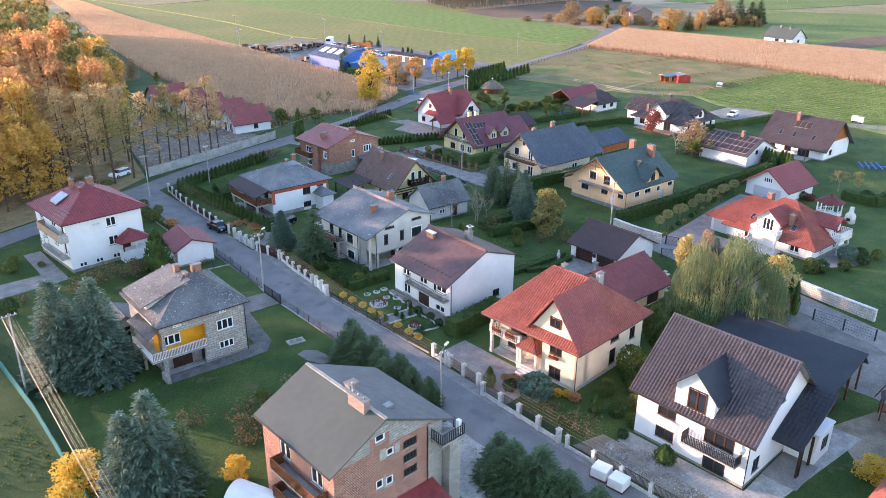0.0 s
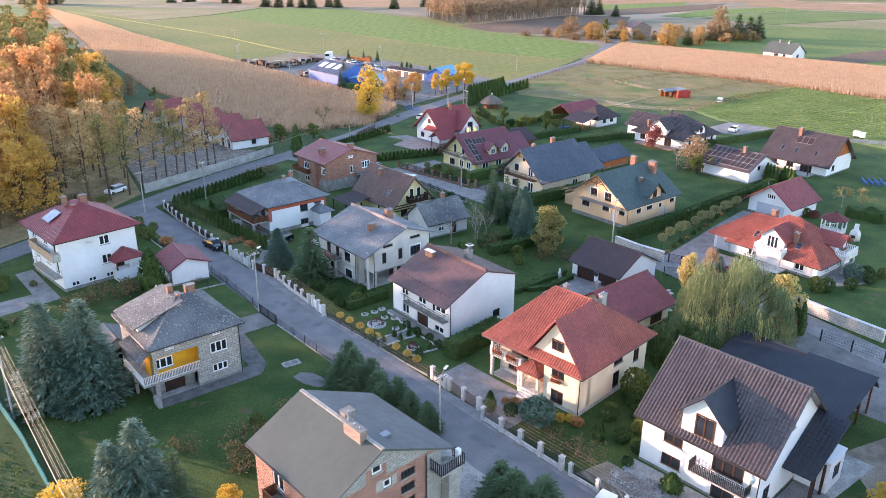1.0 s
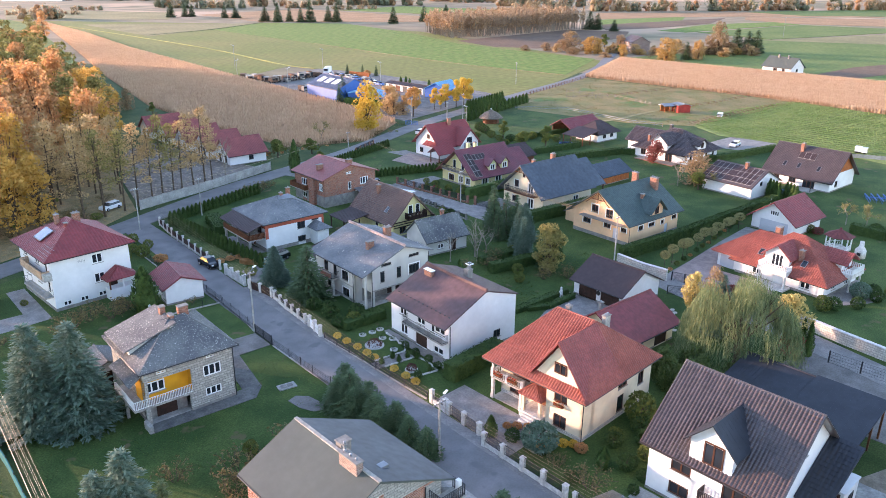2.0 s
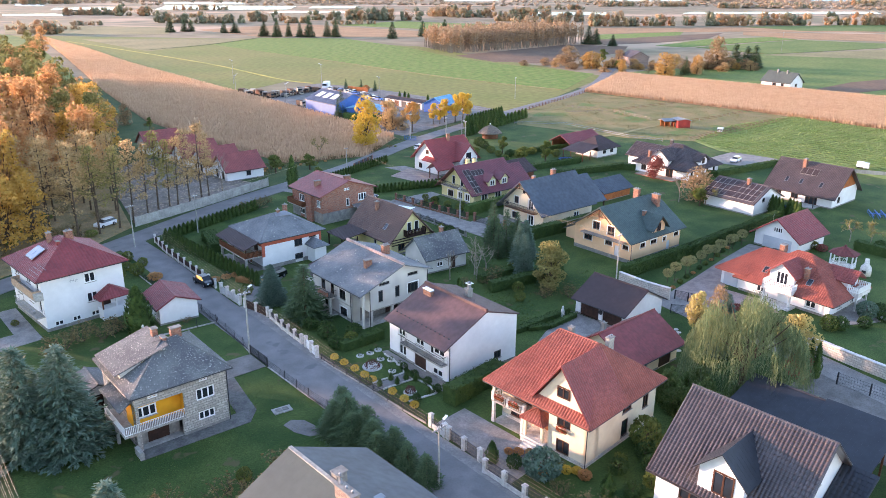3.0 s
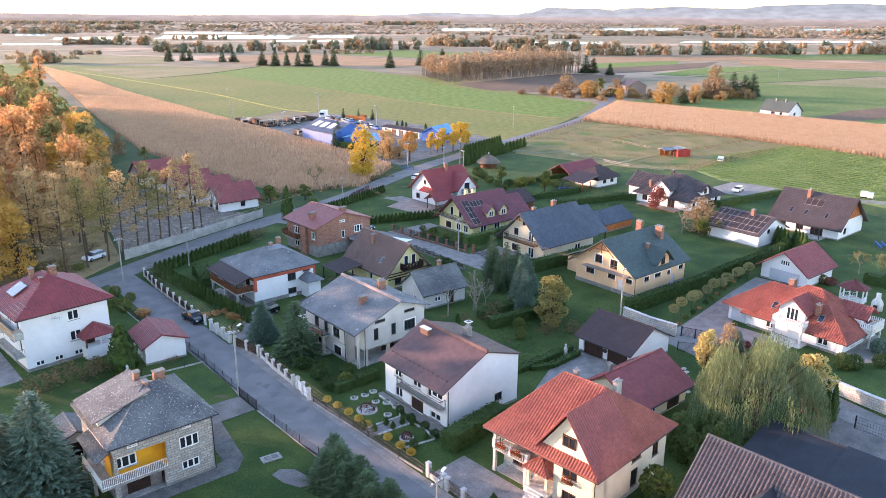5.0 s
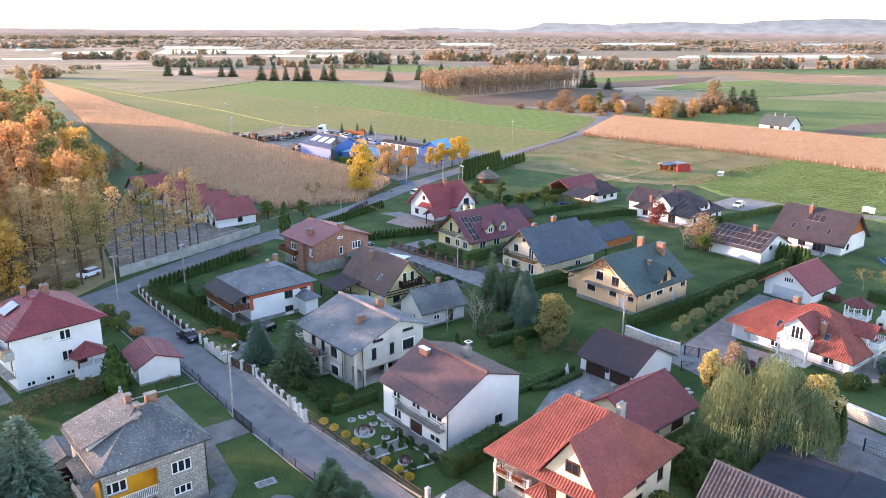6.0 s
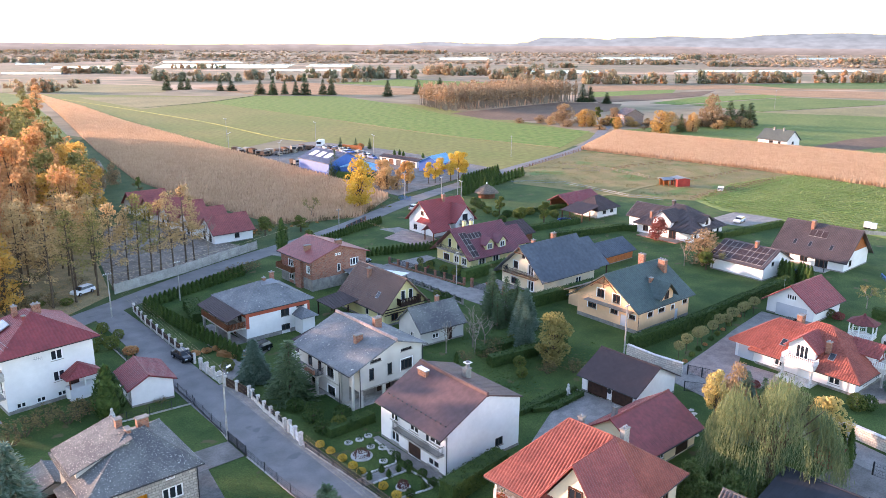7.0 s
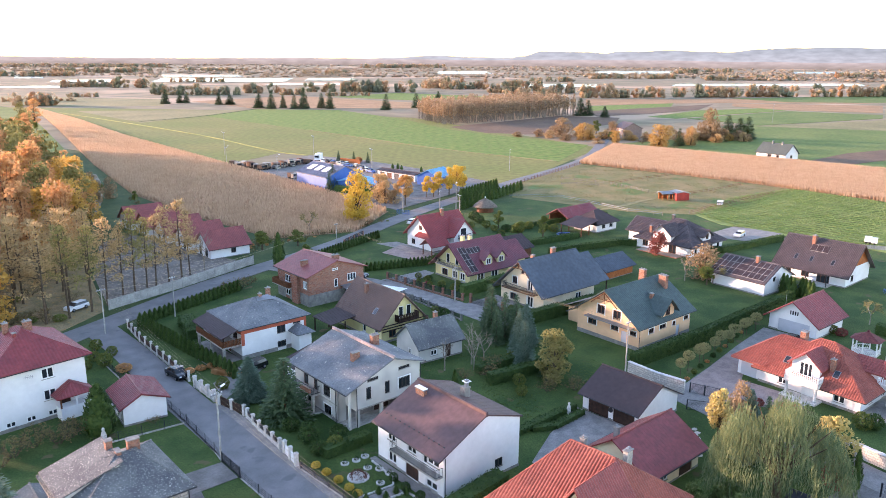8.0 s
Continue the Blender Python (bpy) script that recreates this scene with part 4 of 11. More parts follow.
# tall white house with a red hipped roof
def house_tall_white():
    h = House("house", 31.2, 108.2, 1.5, 11.0, 11.8, "tall white rendered house with a red hipped metal-tile roof", wall=PLASTER_WHITE)
    for z in (5.6, 2.7):
        h.win("S", 5.65, z, 1.5, 1.45, 2)
    for u in (1.0, 3.35, 5.9):
        h.win("S", u, 0.55, 1.15, 0.75, 2)
    for z in (5.2, 2.4):
        h.win("W", 1.0, z, 1.0, 2.0, 1)
        h.win("W", 4.0, z + 0.7, 1.6, 1.3, 2)
        h.win("W", 8.5, z + 0.7, 1.6, 1.3, 2)
    h.hip("y", 7.9, 10.9, 5.5, 5.0, 6.8, SHEET_RED, METAL_TILE, over=0.75, roof_label="red metal-tile hipped roof")
    h.build_walls(0.5)
    for z in (5.1, 2.3):
        h.balcony("W", 0.2, z, 8.2, 1.15, CONCRETE, METAL_GREY if z < 3 else WOOD_PALE, step=0.5 if z < 3 else 0.12, bar=0.02 if z < 3 else 0.05)
    h.block("planter_shelf", -1.1, -0.5, 4.9, 0.0, 0.15, 5.9, CONCRETE)
    # flat collector on the west slope
    a, b, c, d = h.planes[0]
    eu, ev = (b - a).normalized(), ((c + d) / 2 - (a + b) / 2).normalized()
    p = a + eu * 5.9 + ev * 2.0 + Vector((0, 0, 0.42))
    col = part("solar_collector", Geo().slab(p, p + eu * 2.6, p + eu * 2.6 + ev * 2.2, p + ev * 2.2, 0.1), METAL_GREY, h.ob)
    q, up = p + eu * 0.08 + ev * 0.08, Vector((0, 0, 0.104))
    for k in range(2):
        r = q + eu * 1.24 * k + up
        part("pane", Geo().slab(r, r + eu * 1.2, r + eu * 1.2 + ev * 2.04, r + ev * 2.04, 0.015), COLLECTOR, col)
    g = Geo()
    for k in range(4):
        v = ev * (0.4 + 0.55 * k) + Vector((0, 0, 0.3))
        g.tube(a + eu * 0.9 + v, a + eu * 4.4 + v, 0.03, 0.03, 4)
    part("snow_rail", g, METAL_GREY, h.ob)
    h.chimney(4.2, 6.9, 9.6, 11.7, 0.6, 0.6, CHIMNEY_BRICK)
    h.chimney(6.6, 6.2, 10.2, 11.6, 1.0, 0.6, CHIMNEY_BRICK, 2)
    h.chimney(4.4, 4.3, 9.4, 11.0, 0.4, 0.5, SHEET_RED, 0)
    g = Geo().tube((3.6, -0.05, 6.5), (4.6, -0.5, 6.6), 0.02, 0.02, 4)
    for k in range(5):
        g.tube((3.8 + 0.18 * k, -0.14 - 0.08 * k, 6.3), (3.8 + 0.18 * k, -0.14 - 0.08 * k, 6.8), 0.015, 0.015, 4)
    part("aerial", g, METAL_GREY, h.ob)
    # porch
    h.block("porch_wall", 6.9, -1.75, 0, 10.6, 0, 1.75, PLASTER_WHITE)
    h.block("porch_door", 7.6, -0.1, 1.754, 8.7, -0.004, 3.3, WOOD_DARK)
    for x in (7.0, 8.9, 10.5):
        h.post(x, -1.65, 1.75, 3.4, 0.18 if x < 10 else 0.25, PLASTER_WHITE if x > 7.5 else WOOD_BROWN, "porch_pillar")
    a, b, c, d = Vector((6.4, -2.3, 3.2)), Vector((11.1, -2.3, 3.2)), Vector((11.1, 0.0, 3.2)), Vector((6.4, 0.0, 3.2))
    r0, r1 = Vector((8.75, -1.0, 4.6)), Vector((8.75, 0.0, 4.6))
    h.cover([(a, b, r0, r0), (a, d, r1, r0), (b, c, r1, r0)], SHEET_RED, METAL_TILE, 0.1, "porch_roof")

# small white garage with an uneven red roof
def garage_white_small():
    h = House("garage", 43.1, 99.7, -9, 5.3, 6.8, "small white garage with a red tiled roof", "garage")
    h.win("W", 0.4, 0.7, 0.9, 1.3, 2)
    h.gable("y", 2.6, 2.8, 2.3, 3.9, SHEET_RED, METAL_TILE, over=0.45, verge=0.35)
    h.build_walls(0.3)


# grey stone house with a slate roof and an ochre loggia
def house_stone_slate():
    h = House("house", 28.32, 72.36, -4.0, 9.6, 10.2, "grey stone house with a worn slate roof and an ochre loggia", wall=STONE_GREY)
    h.win("S", 6.2, 3.55, 2.0, 1.35, 3)
    h.win("S", 6.25, 1.2, 1.8, 1.0, 3)
    h.win("S", 6.65, 5.65, 0.9, 0.35, 2, sill=None)
    h.win("S", 1.3, 5.6, 1.0, 0.35, 2, sill=None)
    h.win("W", 3.0, 3.3, 1.4, 1.4, 2)
    h.win("W", 7.0, 3.3, 1.4, 1.4, 2)
    # the loggia and the recess below it are cut out of the corner
    h.holes["S"] += [(0.0, 0.0, 4.55, 2.15), (0.0, 2.35, 4.9, 5.1)]
    h.holes["W"] += [(9.0, 0.0, 10.2, 2.15), (9.0, 2.35, 10.2, 5.1)]
    h.hip("x", 6.6, 8.95, 5.1, 5.0, 6.6, SLATE_OLD, SLATE, over=0.6, roof_label="mossy grey slate hipped roof")
    h.build_walls(0.4)
    # ochre walls of the loggia
    for b in ((0.0, 1.2, 2.35, 0.3, 1.45, 5.1), (2.4, 1.2, 2.35, 4.9, 1.45, 5.1), (0.3, 1.2, 2.35, 2.4, 1.45, 3.1), (0.3, 1.2, 4.35, 2.4, 1.45, 5.1), (4.9, 0.3, 2.35, 5.1, 1.45, 5.1)):
        h.block("loggia_wall", *b, PLASTER_OCHRE)
    h.block("loggia_facing", -0.05, 1.2, 2.35, -0.004, 3.0, 4.9, PLASTER_OCHRE)
    fm, pm, sm = window_parts(2.1, 1.25, 3, FRAME_WHITE, CONCRETE)
    wo = part("window", fm, None, h.ob, m=pose(0.3, 1.16, 3.1))
    for i in range(3):
        part("pane", pm, None, wo, m=pose(0.045 + 0.7 * i, 0, 0.07))
    part("sill", sm, None, wo)
    h.block("recess_wall", 0.0, 1.2, 0.0, 4.55, 1.4, 2.15, PLINTH)
    h.block("garage_door", 1.2, 1.14, 0.05, 3.4, 1.196, 2.0, WOOD_DARK)
    h.block("terrace_slab", -1.4, -0.15, 2.15, 4.9, 1.2, 2.35, CONCRETE)
    h.block("terrace_slab", -1.4, 1.2, 2.15, 0.0, 6.2, 2.35, CONCRETE)
    h.railing([(4.8, -0.08), (-1.32, -0.08), (-1.32, 6.1)], 2.35, 0.95, FRAME_WHITE, 0.17, 0.022)
    h.post(-0.05, 0.0, 0, 2.15, 0.3, CONCRETE, "pillar")
    h.post(-1.2, 3.0, 0, 2.15, 0.3, CONCRETE, "pillar")
    h.post(-1.2, 6.0, 0, 2.15, 0.3, CONCRETE, "pillar")
    h.block("ramp_wall", -0.6, -1.6, 0, -0.2, 0.0, 0.9, CONCRETE)
    # shed dormer over the west side
    g = Geo()
    cheek = ((0.0, 6.3), (4.6, 8.3), (5.0, 8.75), (0.0, 7.35))
    for y, turn in ((3.8, 1), (9.4, -1)):
        g.poly([(x, y, z) for x, z in cheek[::turn]])
    g.poly([(0.0, 9.4, 6.3), (0.0, 3.8, 6.3), (0.0, 3.8, 7.35), (0.0, 9.4, 7.35)])
    part("dormer", g.weld(), PLASTER_GREY, h.ob)
    for y in (5.0, 7.6):
        h.block("dormer_window", -0.04, y, 6.5, -0.004, y + 1.1, 7.2, GLASS)
    h.cover([(Vector((-0.6, 3.5, 7.25)), Vector((-0.6, 9.7, 7.25)), Vector((5.2, 9.7, 8.95)), Vector((5.2, 3.5, 8.95)))], SLATE_OLD, SLATE, 0.12, "dormer_roof")
    h.cover([(Vector((-1.5, 0.2, 4.85)), Vector((-1.5, 6.4, 4.85)), Vector((0.0, 6.4, 5.45)), Vector((0.0, 0.8, 5.45)))], SLATE_OLD, SLATE, 0.1, "canopy")
    h.chimney(5.0, 7.0, 8.2, 9.8, 0.6, 0.6, CHIMNEY_BRICK, 0)
    h.chimney(5.3, 5.3, 8.6, 9.35, 0.4, 0.9, CHIMNEY_BRICK, 0)
    h.chimney(7.0, 6.2, 8.2, 9.6, 1.1, 0.6, CHIMNEY_BRICK, 0)
    h.downpipe(9.65, -0.08, 6.2)


# white house with an uneven brown metal roof
def house_brown_sheet():
    h = House("house", 60.3, 60.4, -4.8, 11.1, 11.8, "white rendered house with an uneven brown metal roof", wall=PLASTER_WHITE)
    h.win("S", 7.35, 1.1, 1.2, 1.05, 2, FRAME_DARK)
    for u, z, w, hh, n in ((0.8, 3.3, 2.0, 1.3, 2), (2.8, 2.95, 0.75, 1.65, 1), (4.7, 3.2, 1.6, 1.2, 2), (8.5, 3.1, 1.4, 1.4, 2), (1.1, 0.5, 1.9, 0.9, 2), (8.3, 0.5, 1.5, 1.7, 2)):
        h.win("W", u, z, w, hh, n, FRAME_WHITE)
    h.door("W", 4.3, 0.1, 2.3, 2.1, WOOD_DARK, 4)
    h.gable("y", 5.0, 6.2, 5.9, 7.9, SHEET_BROWN, ("seam", 0.5, 0.012, 0.02), over=0.75, verge=0.12, over1=0.25, roof_label="brown seamed metal roof with a step along the ridge")
    h.build_walls(0.35)
    h.block("ridge_step", 5.75, -0.1, 7.8, 6.05, 11.7, 8.35, SHEET_BROWN)
    h.balcony("W", 0.2, 2.75, 8.1, 1.0, CONCRETE, METAL_DARK, 0.18, 0.012)
    h.chimney(4.6, 9.6, 7.1, 8.0, 0.5, 1.5, CHIMNEY_BRICK, 0)
    h.block("chimney_plate", 4.25, 8.8, 8.12, 4.95, 10.4, 8.2, FRAME_WHITE)
    h.chimney(8.4, 6.2, 6.8, 8.3, 0.8, 0.8, PLINTH, 0)
    h.chimney(8.4, 6.0, 8.3, 9.1, 0.35, 0.35, METAL_GREY, 1)
    h.block("chimney_plate", 8.0, 5.6, 9.1, 8.8, 6.4, 9.16, FRAME_WHITE)
    h.downpipe(0.1, -0.08, 4.9)
    guard = Geo().box(0.5, 0.6, 5.65, 0.62, 0.78, 5.8).mesh("snow_guard", METAL_DARK)
    for i in range(13):
        part("snow_guard", guard, None, h.ob, m=pose(0, i * 0.85, 0))


# cream house with orange clay tiles, seen from the road
def house_orange_tile():
    h = House("house", 58.4, 39.5, 0.5, 12.9, 12.2, "cream rendered house with orange clay tiles and a big front gable", wall=PLASTER_CREAM)
    h.win("S", 6.3, 3.5, 1.75, 0.8, 2, FRAME_BROWN)
    h.win("S", 10.25, 2.45, 1.15, 1.55, 2, FRAME_BROWN)
    h.win("S", 6.35, 0.7, 1.25, 1.95, 1, FRAME_BROWN)
    # the north part of the west front stands back behind a porch and a balcony
    h.frames["W"] = pose(1.8, 12.2, 0, 0, 0, -90)
    h.holes["W"].append((7.6, 0.0, 12.2, 5.45))
    h.holes["N"].append((11.1, 0.0, 12.9, 5.45))
    h.win("W", 8.2, 2.8, 2.4, 1.9, 3, FRAME_BROWN)
    h.win("W", 6.4, 3.1, 1.0, 0.9, 2, FRAME_BROWN)
    h.win("W", 9.2, 0.6, 1.8, 1.5, 2, FRAME_BROWN)
    h.door("W", 5.6, 0.8, 1.1, 2.0, WOOD_BROWN, 2)
    h.hip("y", 5.5, 10.3, 6.1, 3.4, 8.2, TILE_ORANGE, FINE_TILE, over=0.75, roof_label="orange clay tiled hipped roof")
    h.build_walls(0.5, STONE_WALL)
    front = h.ob
    bay = House("bay", 0, 0, 0, 1.8, 4.6, "", "", PLASTER_CREAM)
    bay.win("W", 1.95, 3.5, 1.65, 1.3, 2, FRAME_BROWN)
    bay.win("W", 1.95, 0.5, 1.6, 1.5, 2, FRAME_BROWN)
    for f in "WSEN":
        length = 4.6 if f in "WE" else 1.8
        bay.top[f] = [(0.0, 5.5), (length, 5.5)]
    bay.holes["S"].append((0.0, 0.0, 1.8, 5.5))
    bay.holes["E"].append((0.0, 0.0, 4.6, 5.5))
    bay.build_walls(0.0)
    for ob in list(bay.ob.children):
        ob.parent = front
        if ob.name.startswith("floor_slab"):
            bpy.data.objects.remove(ob)
    bpy.data.objects.remove(bay.ob)
    h.block("bay_plinth", -0.04, 0.0, 0.0, 0.0, 4.6, 0.5, STONE_WALL)
    # front gable
    g = Geo()
    g.poly([(0.0, 0.0, 5.6), (0.0, 6.3, 5.6), (0.0, 3.15, 10.0)][::-1])
    g.prism([(0.0, 0.9), (3.5, 0.9), (3.5, 5.4), (0.0, 5.4)], 5.3, 6.0)
    part("gable", g, PLASTER_CREAM, h.ob)
    planes = [
        (Vector((-0.6, -0.75, 4.85)), Vector((6.1, -0.75, 4.85)), Vector((6.1, 3.15, 10.22)), Vector((-0.6, 3.15, 10.22))),
        (Vector((-0.6, 6.5, 5.6)), Vector((1.4, 6.5, 5.6)), Vector((6.0, 3.15, 10.22)), Vector((-0.6, 3.15, 10.22))),
    ]
    h.cover(planes, TILE_ORANGE_SHADED, FINE_TILE, 0.14, "gable_roof")
    fm, pm, sm = window_parts(1.5, 1.2, 2, FRAME_BROWN, CONCRETE)
    wo = part("window", fm, None, h.ob, m=pose(-0.14, 3.75, 6.7, 0, 0, -90))
    for i in range(2):
        part("pane", pm, None, wo, m=pose(0.045 + 0.75 * i, 0, 0.07))
    # tiled skirt below the gable
    h.cover([(Vector((-0.85, -0.75, 5.05)), Vector((-0.85, 7.6, 5.05)), Vector((0.1, 7.2, 5.85)), Vector((0.1, -0.1, 5.85)))], TILE_ORANGE, FINE_TILE, 0.12, "skirt_roof")
    h.block("soffit", 0.0, 4.6, 5.3, 1.8, 12.2, 5.45, PLASTER_CREAM)
    # balcony with turned balusters and flower boxes
    h.block("balcony_slab", -0.1, 7.7, 2.6, 1.8, 12.2, 2.78, CONCRETE)
    turned = Geo().lathe([(0.07, 2.8), (0.07, 2.86), (0.04, 2.95), (0.1, 3.2), (0.04, 3.45), (0.07, 3.52)], 8).mesh("baluster", STONE_WHITE)
    for k in range(13):
        part("baluster", turned, None, h.ob, m=pose(0.05, 8.1 + 0.3 * k, 0))
    for k in range(4):
        part("baluster", turned, None, h.ob, m=pose(0.35 + 0.4 * k, 12.05, 0))
    h.block("handrail", -0.05, 7.8, 3.52, 0.15, 12.2, 3.64, STONE_WHITE)
    h.block("handrail", 0.15, 11.95, 3.52, 1.8, 12.15, 3.64, STONE_WHITE)
    for y in (7.85, 10.0, 12.05):
        h.post(0.05, y, 2.78, 3.8, 0.36, STONE_WHITE, "pedestal")
    for y in (8.0, 12.0):
        h.post(0.1, y, 0, 2.6, 0.32, STONE_WHITE, "pillar")
    h.post(0.1, 12.0, 3.8, 5.3, 0.24, STONE_WHITE, "pillar")
    for x, y, z in ((-0.35, 9.0, 3.5), (-0.35, 11.0, 3.5), (-0.3, 2.8, 3.3)):
        box = h.block("flower_box", x - 0.12, y - 0.6, z - 0.2, x + 0.14, y + 0.6, z, WOOD_BROWN)
        c = shell_points((x, y, z + 0.1), np.array([0.3, 0.7, 0.35]), 240)
        part("geranium", quads_mesh("geranium", cloud(c, 0.07), PETALS), None, box, "trailing red geraniums")
    # porch
    for y in (5.1, 7.3):
        h.post(-0.3, y, 0.8, 2.9, 0.3, PLASTER_CREAM, "porch_pillar")
    a, b, c, d = Vector((-0.8, 4.65, 2.8)), Vector((-0.8, 7.75, 2.8)), Vector((1.8, 7.75, 2.8)), Vector((1.8, 4.65, 2.8))
    r0, r1 = Vector((0.5, 6.2, 4.0)), Vector((1.8, 6.2, 4.0))
    h.cover([(a, b, r0, r0), (a, d, r1, r0), (b, c, r1, r0)], TILE_ORANGE, FINE_TILE, 0.1, "porch_roof")
    h.block("porch_floor", -0.6, 4.7, 0, 1.8, 7.65, 0.8, STONE_WHITE)
    for i in range(4):
        h.block("step", -0.9 - 0.3 * i, 5.4, 0, -0.6 - 0.3 * i, 7.0, 0.62 - 0.18 * i, STONE_WHITE)
    h.downpipe(-0.08, -0.08, 5.2)
    h.chimney(8.6, 3.6, 8.0, 10.2, 0.9, 0.5, CONCRETE, 2)
    h.chimney(7.0, 7.4, 9.2, 10.6, 0.5, 0.5, METAL_GREY, 1)


# outbuilding with a crimson roof
def outbuilding_crimson():
    h = House("outbuilding", 75.6, 45.8, -4, 10.4, 7.6, "cream outbuilding with a crimson metal roof", "outbuilding", PLASTER_CREAM)
    h.win("S", 3.0, 0.8, 1.2, 1.0, 2)
    h.door("S", 6.5, 0.1, 2.6, 2.2, WOOD_DARK, 4)
    h.gable("x", 2.9, 2.9, 4.2, 5.3, SHEET_CRIMSON, SMOOTH, over=0.9, verge=0.5, roof_label="crimson metal-tile roof")
    h.build_walls(0.3)
    h.chimney(0.9, 4.6, 4.6, 6.3, 0.5, 0.5, METAL_GREY, 1)


# white house with brown pantiles and a dormer
def house_brown_pantile():
    h = House("house", 56.7, 19.9, -1.5, 12.3, 11.3, "white rendered house with brown pantiles, a dormer and a balcony", wall=PLASTER_WHITE)
    h.win("W", 7.1, 3.35, 1.95, 1.35, 2, FRAME_BROWN)
    h.win("W", 7.1, 0.9, 1.95, 1.25, 2, FRAME_BROWN)
    h.win("W", 1.3, 2.9, 2.9, 1.75, 3, FRAME_BROWN)
    h.win("W", 1.8, 0.1, 2.2, 2.0, 2, FRAME_BROWN)
    h.win("S", 1.4, 0.9, 1.3, 1.5, 2, FRAME_DARK)
    h.win("S", 5.0, 6.6, 1.0, 1.3, 1, FRAME_DARK)
    h.gable("y", 5.2, 5.0, 6.15, 10.6, TILE_BROWN, PLAIN, over=0.5, verge=0.75, roof_label="brown pantiled roof")
    h.build_walls(0.3)
    h.balcony("W", 0.5, 2.5, 5.3, 1.15, CONCRETE, METAL_DARK, 0.16, 0.03)
    dormer(h, 3.6, 7.5, 0.0, 5.3, 7.6, 9.55, SHEET_BLACK, SMOOTH, PLASTER_WHITE, (4.4, 5.55, 1.85, 2.15, 2), 0.5, FRAME_BROWN, zb=5.0)
    # lean-to at the south side
    for x, y in ((4.8, -2.6), (5.2, -2.6), (7.4, -2.6)):
        h.post(x, y, 0, 3.3, 0.2, WOOD_DARK)
    h.cover([(Vector((4.5, -2.75, 3.1)), Vector((4.5, -0.03, 3.1)), Vector((10.8, -0.03, 6.4)), Vector((10.8, -2.95, 6.4)))], SHEET_BLACK, METAL_TILE, 0.14, "lean_to_roof")
    h.block("lean_to_wall", 7.8, -2.9, 0, 11.2, -0.1, 3.3, PLASTER_WHITE)
    h.block("cornice", 7.7, -3.0, 3.3, 11.3, -0.1, 3.42, PLASTER_WHITE)
    h.block("step", 3.2, -3.4, 0.02, 7.8, -0.2, 0.18, PAVING)
    part("window", window_parts(1.2, 1.3, 2, FRAME_DARK, None)[0], None, h.ob, m=pose(9.0, -3.0, 1.2))
    part("pane", Geo().box(9.1, -2.92, 1.3, 10.1, -2.905, 2.4), GLASS, h.ob)
    h.downpipe(-0.08, -0.08, 4.9)
    dish = part("satellite_dish", Geo().lathe([(0.05, 0.0), (0.42, 0.1), (0.44, 0.12)], 14), FRAME_WHITE, h.ob, m=pose(-0.45, 0.5, 4.2, 0, -70, 0), smooth=True)
    part("bracket", Geo().box(-0.02, -0.02, -0.5, 0.02, 0.02, 0.02), METAL_GREY, dish)
    return h


# black carport behind the pantiled house
def carport_black():
    h = House("carport", 71.6, 19.5, -1.5, 10.0, 13.2, "open carport with an anthracite metal roof on dark posts", "carport", WOOD_DARK)
    for x in (0.4, 5.0, 9.6):
        for y in (0.4, 4.4, 8.8, 12.8):
            h.post(x, y, 0, 3.3, 0.2)
    h.gable("y", 2.7, 3.5, 9.2, 4.3, SHEET_BLACK, SMOOTH, over=0.7, verge=0.8)
    h.cover([(Vector((-0.9, -1.0, 2.75)), Vector((-0.9, 6.2, 2.75)), Vector((9.2, 6.2, 4.62)), Vector((9.2, -1.0, 4.62)))], SHEET_BLACK, SMOOTH, 0.14, "upper_roof")
    for x in (0.4, 3.4, 6.4, 9.4):
        h.post(x, -0.5, 0, 2.9 + 0.16 * x, 0.18, WOOD_BROWN)


